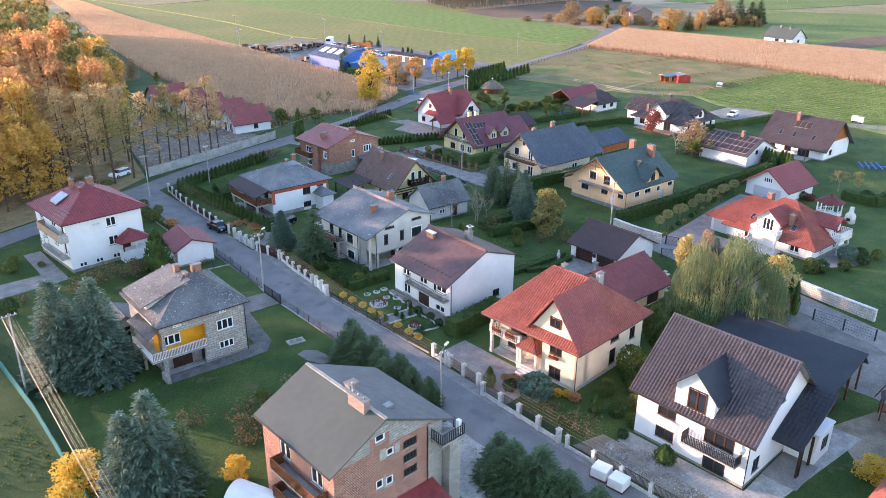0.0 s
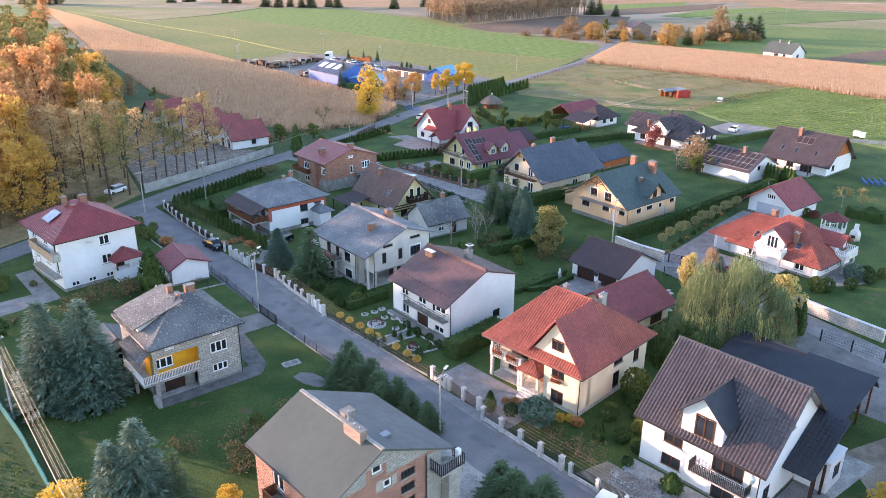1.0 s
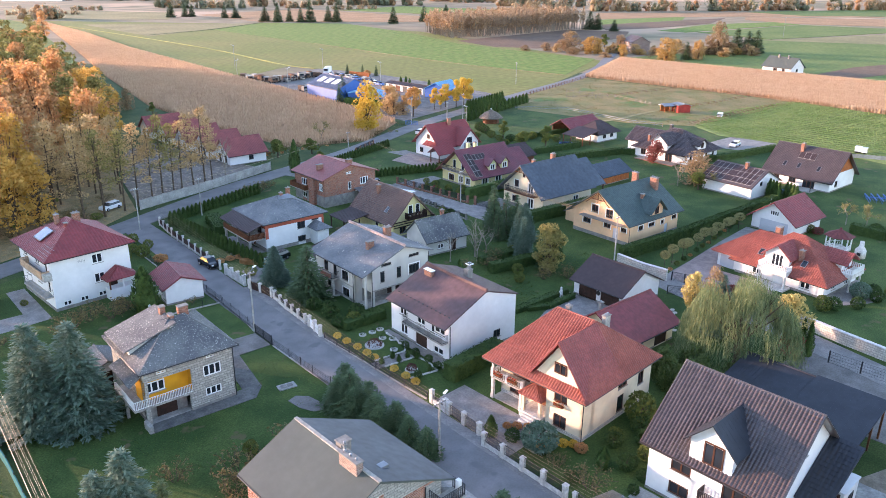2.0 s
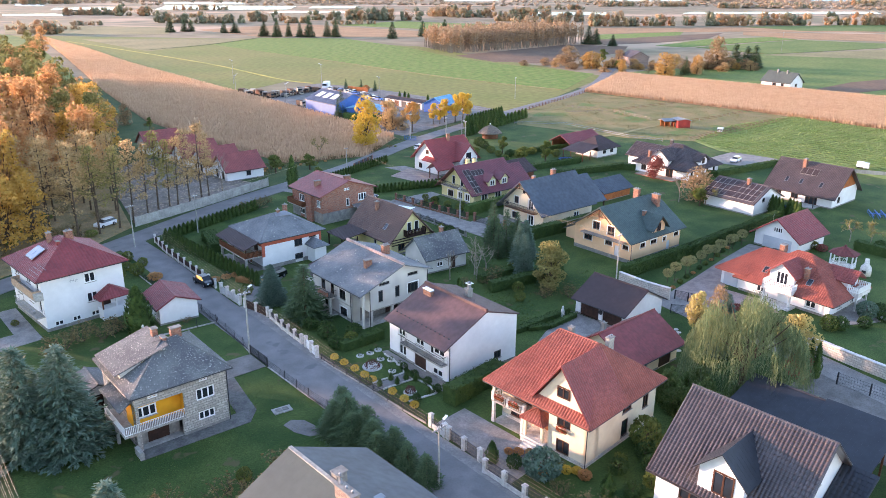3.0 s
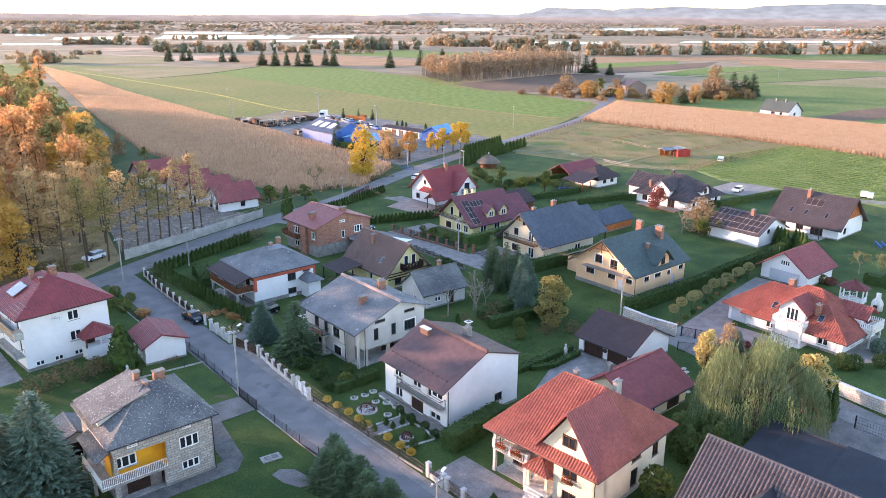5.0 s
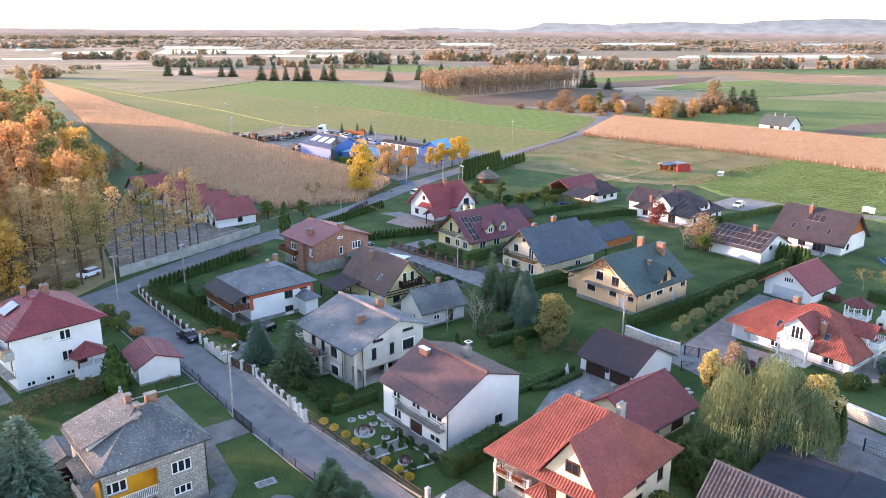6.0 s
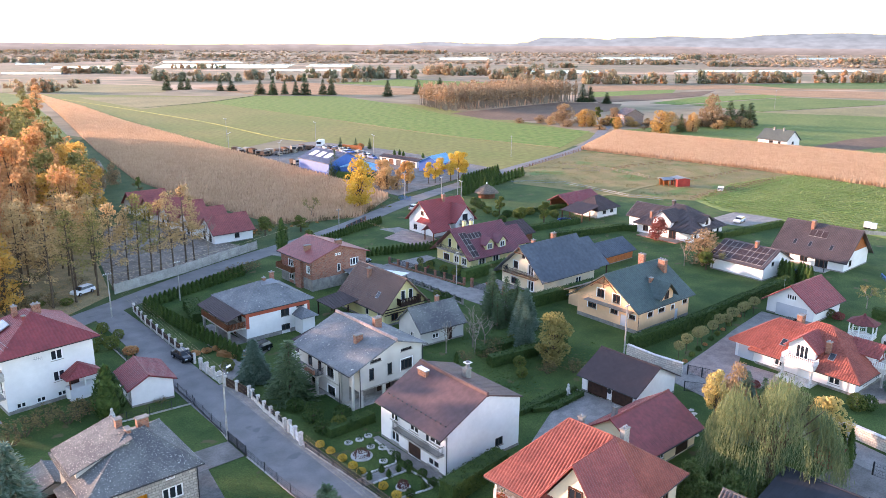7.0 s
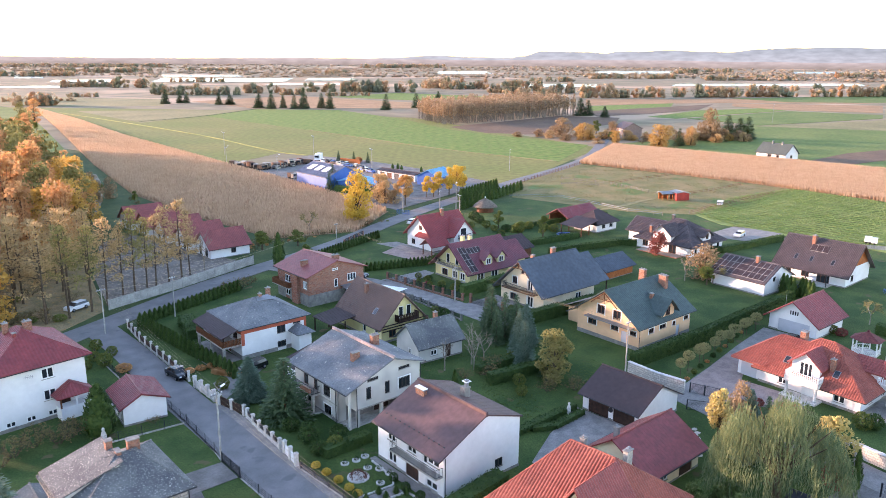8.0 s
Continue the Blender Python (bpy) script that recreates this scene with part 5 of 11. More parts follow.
# unfinished brick house with a grey metal roof in front
def house_brick_grey_roof():
    h = House("house", 25.6, 37.6, -1.5, 10.9, 10.2, "unfinished red brick house with a broad grey metal roof", wall=BRICK_WORN)
    h.win("S", 5.0, 7.55, 0.75, 0.75, 1, FRAME_WHITE)
    for u, z in ((3.9, 4.95), (4.9, 4.8), (3.9, 1.9), (4.9, 1.8)):
        h.win("S", u, z, 0.75, 0.85, 1, FRAME_WHITE)
    h.win("S", 3.95, 9.3, 0.95, 1.15, 1, FRAME_WHITE)
    for z in (7.45, 6.1, 4.7):
        h.win("S", 6.7, z, 1.4, 0.72, 4, FRAME_DARK)
    for z in (6.2, 3.4):
        h.win("W", 1.5, z, 1.6, 1.6, 2)
        h.win("W", 6.0, z, 1.6, 1.6, 2)
    h.gable("y", 8.8, 8.4, 4.8, 11.25, SHEET_GREY, PLAIN, over=0.5, verge=0.35, over1=1.2, roof_label="grey ribbed metal roof", cap=False)
    up = Vector((0, 0, 0.164))
    g = Geo()
    seams(g, *(p + up for p in h.planes[0]), 0.18, 0.009, 0.07)
    tagged(part("roof_seams", g, SHEET_GREY, h.ob), kind="stuff")
    g = Geo()
    a, b, c, d = (p + up for p in h.planes[1])
    g.slab(a, b, c, d, 0.02)
    part("roof_sheet", g, SHEET_SLATE, h.ob, "slate blue flat metal sheet")
    h.plate("ridge_flashing", (4.65, -0.35, 11.38), (4.95, -0.35, 11.38), (4.95, 10.5, 11.38), (4.65, 10.5, 11.38), 0.12, CONCRETE)
    h.build_walls(0.4)
    for pts in ([(0.3, 8.7), (3.4, 8.7), (3.4, 10.4)], [(5.3, 8.7), (10.0, 8.7), (5.3, 10.9)], [(3.4, 9.95), (5.3, 9.95), (5.3, 10.9), (4.8, 11.1), (3.4, 10.4)]):
        g = Geo()
        g.poly([(x, -0.02, z) for x, z in pts])
        part("gable_render", g, BLOCK_GREY, h.ob)
    h.block("corner_block", 9.3, -0.03, 0.4, 10.85, -0.004, 8.5, BLOCK_GREY)
    h.downpipe(9.2, -0.1, 8.5)
    for z in (5.6, 2.9):
        h.balcony("W", 0.8, z, 6.4, 1.2, CONCRETE, WOOD_BROWN, 0.16, 0.06)
    h.balcony("S", 9.6, 7.0, 2.6, 1.4, CONCRETE, METAL_DARK, 0.2, 0.03)
    h.block("annex_wall", 10.93, -0.9, 0, 12.2, 1.6, 6.75, BLOCK_GREY)
    h.post(11.9, -0.9, 7.0, 8.3, 0.35, PLASTER_WHITE, "pillar")
    h.chimney(4.45, 2.6, 10.4, 12.1, 0.6, 2.1, BRICK_OLD, 3)
    h.chimney(5.5, 5.0, 10.4, 11.8, 0.9, 0.7, PLINTH, 0)
    h.chimney(4.5, 3.4, 12.1, 12.7, 0.2, 0.2, METAL_GREY, 1)
    h.block("roof_hatch", 6.4, 1.6, 10.4, 7.1, 2.2, 10.72, METAL_GREY)
    h.block("plaster_patch", 4.3, -0.03, 7.5, 4.96, -0.004, 8.5, CONCRETE)
    h.block("plaster_patch", 5.78, -0.03, 7.5, 6.3, -0.004, 8.4, CONCRETE)
    h.block("plaster_patch", 4.66, -0.03, 4.75, 4.87, -0.004, 6.0, CONCRETE)
    h.plate("porch_roof", (3.4, -2.6, 2.2), (9.8, -2.6, 2.2), (9.8, 0.0, 3.0), (3.4, 0.0, 3.0), 0.12, SHEET_CRIMSON)
    for x in (3.8, 9.4):
        h.post(x, -2.3, 0, 2.3, 0.2, METAL_DARK)


# white house with a slate hip and a red band
def house_red_band():
    h = House("house", 65.0, 108.7, -4.5, 11.2, 10.6, "white house with a slate roof and red eaves band", wall=PLASTER_WHITE)
    h.win("S", 6.0, 2.9, 1.5, 1.4, 2, FRAME_DARK)
    h.win("S", 6.0, 0.6, 1.5, 1.0, 2, FRAME_DARK)
    h.win("S", 8.8, 3.9, 1.4, 0.6, 2, FRAME_DARK)
    h.win("W", 7.4, 0.9, 1.5, 1.2, 2, FRAME_BROWN)
    h.door("W", 4.0, 0.1, 1.1, 2.1, WOOD_BROWN, 3)
    h.win("W", 5.6, 2.9, 1.5, 2.0, 2, FRAME_BROWN)
    h.win("W", 1.5, 2.9, 1.5, 2.0, 2, FRAME_BROWN)
    h.hip("x", 5.2, 7.6, 5.3, 4.8, 6.4, SLATE_GREY, SLATE, over=0.6, roof_label="grey slate hipped roof")
    h.build_walls(0.7)
    for a in ((0.0, -0.05, 4.15, 11.2, -0.004, 5.15), (-0.05, 0.0, 4.15, -0.004, 10.6, 5.15), (-0.05, -0.05, 2.3, 0.5, -0.004, 4.147), (10.8, -0.05, 2.9, 11.2, -0.004, 4.147)):
        h.block("red_band", *a, RED_RENDER)
    h.block("terrace_slab", -3.0, 0.2, 2.35, 0.0, 10.0, 2.55, CONCRETE)
    h.railing([(0.0, 0.3), (-2.9, 0.3), (-2.9, 9.9)], 2.55, 0.95, WOOD_BROWN, 0.22, 0.07)
    for y in (0.5, 5.0, 9.7):
        h.post(-2.7, y, 0, 2.35, 0.35, CONCRETE, "pillar")
        h.post(-2.7, y, 2.55, 4.3, 0.15, WOOD_DARK)
    h.cover([(Vector((-3.3, -0.2, 4.1)), Vector((-3.3, 10.6, 4.1)), Vector((0.0, 10.6, 5.2)), Vector((0.0, -0.2, 5.2)))], SHEET_DKBROWN, SEAM, 0.1, "canopy")
    h.chimney(8.2, 6.8, 6.6, 8.4, 0.7, 0.5, CHIMNEY_BRICK, 1)
    h.chimney(6.0, 5.3, 7.2, 8.2, 0.5, 0.5, CHIMNEY_BRICK, 1)
    part("roof_patch", Geo().slab((5.0, 4.2, 7.38), (8.2, 4.0, 7.3), (7.4, 5.3, 7.8), (5.4, 5.3, 7.8), 0.05), METAL_GREY, h.ob, "pale bare sheet patch")
    # small entrance tower
    h.block("porch_wall", 8.4, -2.6, 0, 10.6, 0, 3.0, PLASTER_WHITE)
    a, b, c, d = Vector((7.9, -3.1, 2.9)), Vector((11.1, -3.1, 2.9)), Vector((11.1, 0, 2.9)), Vector((7.9, 0, 2.9))
    r0, r1 = Vector((9.5, -1.4, 3.9)), Vector((9.5, 0, 3.9))
    h.cover([(a, b, r0, r0), (a, d, r1, r0), (b, c, r1, r0)], SLATE_GREY, SLATE, 0.1, "porch_roof")


# big grey house with a two-level slate roof
def house_split_slate():
    h = House("house", 62.72, 79.4, -4, 11.2, 13.0, "pale grey house with a split-level slate roof and balconies", wall=PLASTER_GREY)
    h.win("S", 7.7, 3.45, 1.85, 1.45, 3, FRAME_DARK, surround=FRAME_WHITE)
    h.win("S", 5.5, 3.4, 0.75, 1.65, 1, FRAME_DARK)
    h.win("S", 2.6, 3.4, 0.75, 1.65, 1, FRAME_DARK)
    h.win("S", 7.7, 6.05, 1.8, 0.4, 2, FRAME_DARK)
    h.win("S", 2.8, 5.75, 1.7, 0.4, 2, FRAME_DARK)
    h.win("W", 4.3, 2.9, 1.6, 1.45, 2, FRAME_DARK, surround=FRAME_WHITE)
    h.win("W", 4.1, 0.4, 1.7, 1.3, 2, FRAME_DARK, surround=FRAME_WHITE)
    h.win("W", 7.3, 2.85, 0.9, 2.0, 1, FRAME_BROWN)
    h.win("W", 9.6, 2.85, 1.1, 2.0, 1, FRAME_BROWN)
    h.win("W", 8.4, 0.6, 1.5, 1.2, 2, FRAME_DARK)
    # the south-west corner stands back, and the ground floor opens to a covered yard
    h.holes["S"] += [(0.0, 0.0, 1.2, 5.7), (1.2, 0.0, 8.6, 2.3)]
    h.holes["W"] += [(10.4, 0.0, 13.0, 5.38)]
    h.gable("y", 5.4, 6.5, 6.6, 8.0, SLATE_GREY, SLATE, over=0.8, verge=0.6, over1=0.5, roof_label="lichened grey slate roof with a pink ridge wall")
    h.build_walls(0.5)
    h.block("recess_wall", 0.0, 2.6, 0, 1.2, 2.8, 5.4, PLASTER_GREY)
    h.block("recess_wall", 1.2, 0.28, 2.3, 1.4, 2.6, 5.6, PLASTER_GREY)
    h.block("yard_wall", 1.2, 2.6, 0, 8.6, 2.8, 2.3, PLINTH)
    h.block("yard_ceiling", 1.2, 0.28, 2.2, 8.6, 2.6, 2.3, PLASTER_GREY)
    h.block("garage_door", 5.6, 2.54, 0.1, 7.8, 2.596, 2.1, WOOD_DARK)
    for x in (1.4, 5.0, 8.4):
        h.post(x, 0.2, 0, 2.3, 0.4, PLASTER_GREY, "pillar")
    h.block("ridge_wall", 6.45, -0.6, 7.9, 6.75, 13.6, 8.45, RIDGE_PINK, "weathered pinkish ridge wall")
    h.block("terrace_slab", -1.3, 6.6, 2.6, 0.0, 13.0, 2.8, CONCRETE)
    h.railing([(0.0, 6.7), (-1.2, 6.7), (-1.2, 12.9)], 2.8, 0.95, METAL_DARK, 0.2, 0.02)
    for y in (6.9, 9.8, 12.7):
        h.post(-1.0, y, 0, 2.6, 0.35, CONCRETE, "pillar")
    h.block("flower_box", -1.45, 7.0, 2.95, -1.2, 9.4, 3.6, BRICK_RED)
    h.block("porch_step", -1.6, 6.4, 0, 0, 9.0, 0.3, CONCRETE)
    h.block("stone_facing", -0.03, 2.8, 0.0, -0.004, 4.05, 0.85, STONE_WALL)
    h.block("band", -0.05, 2.85, 2.35, -0.004, 6.5, 2.5, CONCRETE)
    h.block("band", 1.2, -0.05, 2.35, 11.2, -0.004, 2.5, CONCRETE)
    h.downpipe(1.1, -0.1, 5.4)
    h.downpipe(-0.1, 2.9, 5.3)
    h.downpipe(11.3, -0.1, 6.2)
    h.chimney(4.0, 4.4, 6.4, 8.1, 1.1, 0.6, CHIMNEY_BRICK, 0)
    h.chimney(8.4, 6.2, 7.2, 8.9, 1.1, 0.7, CHIMNEY_BRICK, 3)
    # lower wing with a brown roof to the north
    h.block("wing_wall", 1.5, 13.0, 0, 8.0, 18.0, 3.2, PLASTER_WHITE)
    h.block("wing_door", 1.44, 14.2, 0.1, 1.496, 15.6, 2.2, WOOD_DARK)
    h.cover([(Vector((0.8, 13.0, 3.1)), Vector((0.8, 18.6, 3.1)), Vector((8.4, 18.6, 5.0)), Vector((8.4, 13.0, 5.0)))], SHEET_DKBROWN, SEAM, 0.12, "wing_roof")


def house_red_brick():
    h = House("house", 87.0, 122.4, -3, 12.4, 11.2, "red brick house with a rosy metal roof", wall=BRICK_RED)
    h.win("S", 8.6, 3.5, 2.0, 1.5, 3)
    h.win("S", 5.6, 2.9, 0.8, 1.6, 1)
    h.win("S", 5.2, 6.1, 1.3, 0.5, 3, sill=None)
    for u, w in ((0.7, 1.4), (6.6, 2.0)):
        h.win("W", u, 3.3, w, 1.5, 3)
    h.win("W", 6.8, 0.7, 1.6, 1.2, 2)
    h.gable("y", 5.9, 5.9, 6.2, 7.9, SHEET_ROSE, ("tile", 0.42, 0.48, 0.02), over=0.75, verge=0.4, roof_label="rosy red metal roof")
    h.build_walls(2.3, PLINTH)
    h.balcony("W", 5.2, 2.8, 5.8, 1.4, CONCRETE, WOOD_BROWN, 0.16, 0.06)
    h.block("bay", -0.7, 3.1, 0, 0, 5.0, 5.7, BRICK_RED)
    h.chimney(2.2, 5.0, 6.4, 7.7, 1.3, 0.6, CHIMNEY_BRICK, 0)
    h.chimney(7.6, 2.4, 7.2, 8.4, 1.4, 0.6, CHIMNEY_BRICK, 2)
    h.cover([(Vector((7.0, -3.4, 2.2)), Vector((12.8, -3.4, 2.2)), Vector((12.8, 0.0, 2.9)), Vector((7.0, 0.0, 2.9)))], METAL_GREY, SEAM, 0.08, "lean_to_roof")
    for x in (7.3, 12.4):
        h.post(x, -3.1, 0, 2.2, 0.14, METAL_DARK)


def house_yellow_brown_roof():
    h = House("house", 84.7, 99.0, -4.5, 8.4, 12.6, "low yellow house with a brown pantiled roof and dark timber balcony", wall=PLASTER_YELLOW)
    h.win("S", 3.4, 3.7, 1.0, 2.0, 1, FRAME_WHITE)
    h.win("S", 5.0, 3.7, 1.0, 2.0, 1, FRAME_WHITE)
    h.win("S", 1.4, 0.8, 1.4, 1.3, 2, FRAME_BROWN)
    h.win("W", 1.2, 0.8, 0.9, 1.4, 1, FRAME_WHITE)
    h.win("W", 4.6, 0.8, 0.9, 1.4, 1, FRAME_WHITE)
    h.gable("y", 3.3, 3.3, 4.2, 7.6, TILE_WARM, FINE_TILE, over=0.8, verge=0.7, roof_label="brown tiled roof")
    h.build_walls(0.4)
    h.balcony("S", 2.6, 3.5, 4.2, 1.0, WOOD_DARK, WOOD_DARK, 0.3, 0.07)
    g = Geo()
    for z in (2.3, 2.75, 3.2):
        g.box(-0.6, -1.0, z, 8.8, -0.9, z + 0.16)
    part("timber_rail", g, WOOD_DARK, h.ob)
    skylight(h, h.planes[0], 3.4, 2.2)
    h.chimney(2.8, 8.2, 5.6, 7.8, 0.6, 0.6, CHIMNEY_BRICK, 1)
    guard = Geo().box(0.6, 0.4, 4.02, 0.75, 0.62, 4.22).mesh("snow_guard", METAL_DARK)
    for i in range(28):
        part("snow_guard", guard, None, h.ob, m=pose(0.55 * (i // 14), 0.85 * (i % 14), 0.56 * (i // 14)))
    # dark veranda roof on the west side
    h.cover([(Vector((-5.4, 6.8, 2.5)), Vector((-5.4, 12.6, 2.5)), Vector((-0.2, 12.6, 3.1)), Vector((-0.2, 6.8, 3.1)))], SHEET_DKBROWN, SEAM, 0.1, "veranda_roof")
    for x in (-5.1, -2.4):
        for y in (7.1, 12.3):
            h.post(x, y, 0, 2.5, 0.18)


def house_small_slate():
    h = House("cottage", 83.2, 88.7, -9, 8.2, 6.2, "small pale cottage with a mottled slate roof", "cottage", PLASTER_GREY)
    h.win("S", 2.2, 0.9, 1.2, 0.9, 2, FRAME_WHITE)
    h.door("S", 5.0, 0.1, 1.0, 2.0, WOOD_DARK, 2)
    h.win("W", 2.0, 0.9, 1.0, 1.0, 2, FRAME_WHITE)
    h.gable("x", 2.8, 2.8, 3.1, 5.4, SLATE_OLD, SLATE, over=0.5, verge=0.4, roof_label="mottled grey slate roof")
    h.build_walls(0.3)
    h.chimney(5.4, 3.4, 4.8, 6.4, 0.6, 0.5, CHIMNEY_BRICK, 1)


def house_crimson_cross():
    h = House("house", 131.6, 135.6, -4, 11.6, 9.6, "white house with steep crimson roofs and a timber porch", wall=PLASTER_WHITE)
    h.win("W", 4.0, 4.9, 1.1, 1.1, 2, FRAME_BROWN)
    h.win("W", 6.6, 1.0, 1.4, 1.3, 2, FRAME_BROWN)
    h.win("S", 9.2, 1.0, 1.6, 1.3, 2, FRAME_BROWN)
    h.gable("x", 3.8, 3.8, 4.8, 8.2, SHEET_CRIMSON, METAL_TILE, over=0.8, verge=0.9, roof_label="crimson metal-tile roof")
    h.build_walls(0.4)
    # cross gable to the south
    g = Geo()
    g.prism([(5.4, -1.6), (11.4, -1.6), (11.4, 0.2), (5.4, 0.2)], 0, 4.0)
    g.poly([(5.4, -1.6, 4.0), (11.4, -1.6, 4.0), (8.4, -1.6, 7.2)])
    part("cross_gable", g, PLASTER_WHITE, h.ob)
    k = 3.2 / 3.0
    h.cover([
        (Vector((4.8, -2.3, 4.0 - 0.6 * k)), Vector((4.8, 3.6, 4.0 - 0.6 * k)), Vector((8.4, 4.0, 7.2)), Vector((8.4, -2.3, 7.2))),
        (Vector((12.0, -2.3, 4.0 - 0.6 * k)), Vector((12.0, 3.6, 4.0 - 0.6 * k)), Vector((8.4, 4.0, 7.2)), Vector((8.4, -2.3, 7.2))),
    ], SHEET_CRIMSON, METAL_TILE, 0.14, "cross_roof")
    part("balcony_door", Geo().box(7.6, -1.68, 3.0, 9.2, -1.604, 5.2), GLASS, h.ob)
    part("balcony_slab", Geo().box(6.6, -2.7, 2.75, 10.2, -1.6, 2.9), CONCRETE, h.ob)
    h.railing([(6.7, -1.65), (6.7, -2.6), (10.1, -2.6), (10.1, -1.65)], 2.9, 0.95)
    # timber porch
    for x in (-2.6, 2.0):
        for y in (-2.8, 0.4):
            h.post(x, y, 0, 2.5, 0.2, WOOD_BROWN)
    h.cover([
        (Vector((-3.2, -3.4, 2.3)), Vector((2.6, -3.4, 2.3)), Vector((2.6, -1.2, 4.0)), Vector((-3.2, -1.2, 4.0))),
        (Vector((-3.2, 1.0, 2.3)), Vector((2.6, 1.0, 2.3)), Vector((2.6, -1.2, 4.0)), Vector((-3.2, -1.2, 4.0))),
    ], SHEET_CRIMSON, METAL_TILE, 0.12, "porch_roof")
    h.cover([(Vector((-1.4, 0.0, 3.4)), Vector((-1.4, 5.2, 3.4)), Vector((0.2, 5.2, 4.4)), Vector((0.2, 0.0, 4.4)))], SHEET_CRIMSON, METAL_TILE, 0.1, "skirt_roof")
    h.chimney(6.4, 4.2, 7.4, 9.4, 0.8, 0.6, CHIMNEY_BRICK, 1)


def house_plum_solar():
    h = House("house", 118.7, 111.4, -5, 12.8, 11.0, "yellow house with a plum metal roof, dormers and solar panels", wall=PLASTER_YELLOW)
    for u in (1.6, 4.0):
        h.win("W", u, 0.6, 1.4, 1.6, 2, FRAME_WHITE, surround=FRAME_WHITE)
    h.win("W", 7.0, 0.6, 1.8, 1.4, 3, FRAME_BROWN, surround=FRAME_WHITE)
    h.win("W", 3.6, 3.5, 1.1, 2.0, 1, FRAME_WHITE)
    h.win("W", 6.4, 3.5, 1.1, 2.0, 1, FRAME_WHITE)
    for u in (2.2, 6.2):
        h.win("S", u, 0.3, 1.7, 1.9, 2, FRAME_WHITE, surround=FRAME_WHITE)
    h.gable("x", 3.0, 3.0, 5.5, 7.7, SHEET_PLUM, METAL_TILE, over=0.8, verge=0.9, verge0=1.4, roof_label="plum metal-tile roof")
    h.build_walls(0.4)
    h.balcony("W", 1.2, 3.2, 8.4, 1.4, CONCRETE, METAL_DARK, 0.2, 0.02)
    solar(h, h.planes[0], 1.5, 0.6, 2, 4, 0.8, 1.45)
    solar(h, h.planes[0], 3.5, 5.0, 4, 1, 0.8, 1.35)
    for x0 in (4.4, 8.0):
        g = Geo()
        g.prism([(x0, 0.4), (x0 + 2.2, 0.4), (x0 + 2.2, 2.6), (x0, 2.6)], 3.3, 4.9)
        g.poly([(x0, 0.4, 4.9), (x0 + 2.2, 0.4, 4.9), (x0 + 1.1, 0.4, 6.0)])
        dm = part("dormer", g, PLASTER_YELLOW, h.ob)
        g = Geo()
        for xa, s in ((x0, -1), (x0 + 2.2, 1)):
            g.slab((xa + 0.4 * s, 0.0, 4.5), (xa + 0.4 * s, 3.6, 4.5), (x0 + 1.1, 3.6, 6.0), (x0 + 1.1, 0.0, 6.0), 0.12)
        part("dormer_roof", g, SHEET_PLUM, dm)
        fm, pm, sm = window_parts(1.3, 1.3, 2, FRAME_WHITE, None)
        wo = part("window", fm, None, h.ob, m=pose(x0 + 0.45, 0.26, 3.6))
        for i in range(2):
            part("pane", pm, None, wo, m=pose(0.045 + 0.65 * i, 0, 0.07))
    h.chimney(3.2, 6.0, 7.4, 8.9, 0.7, 0.6, PLASTER_YELLOW, 1)
    h.chimney(5.0, 5.8, 7.4, 8.8, 0.6, 0.6, PLASTER_YELLOW, 1)
    # lower wing to the east
    h.block("wing_wall", 12.8, 2.4, 0, 18.5, 9.4, 2.8, PLASTER_YELLOW)
    h.cover([(Vector((12.4, 1.6, 2.6)), Vector((19.0, 1.6, 2.6)), Vector((19.0, 5.9, 6.0)), Vector((12.4, 5.9, 6.0))),
             (Vector((12.4, 10.2, 2.6)), Vector((19.0, 10.2, 2.6)), Vector((19.0, 5.9, 6.0)), Vector((12.4, 5.9, 6.0)))], SHEET_PLUM, METAL_TILE, 0.12, "wing_roof")


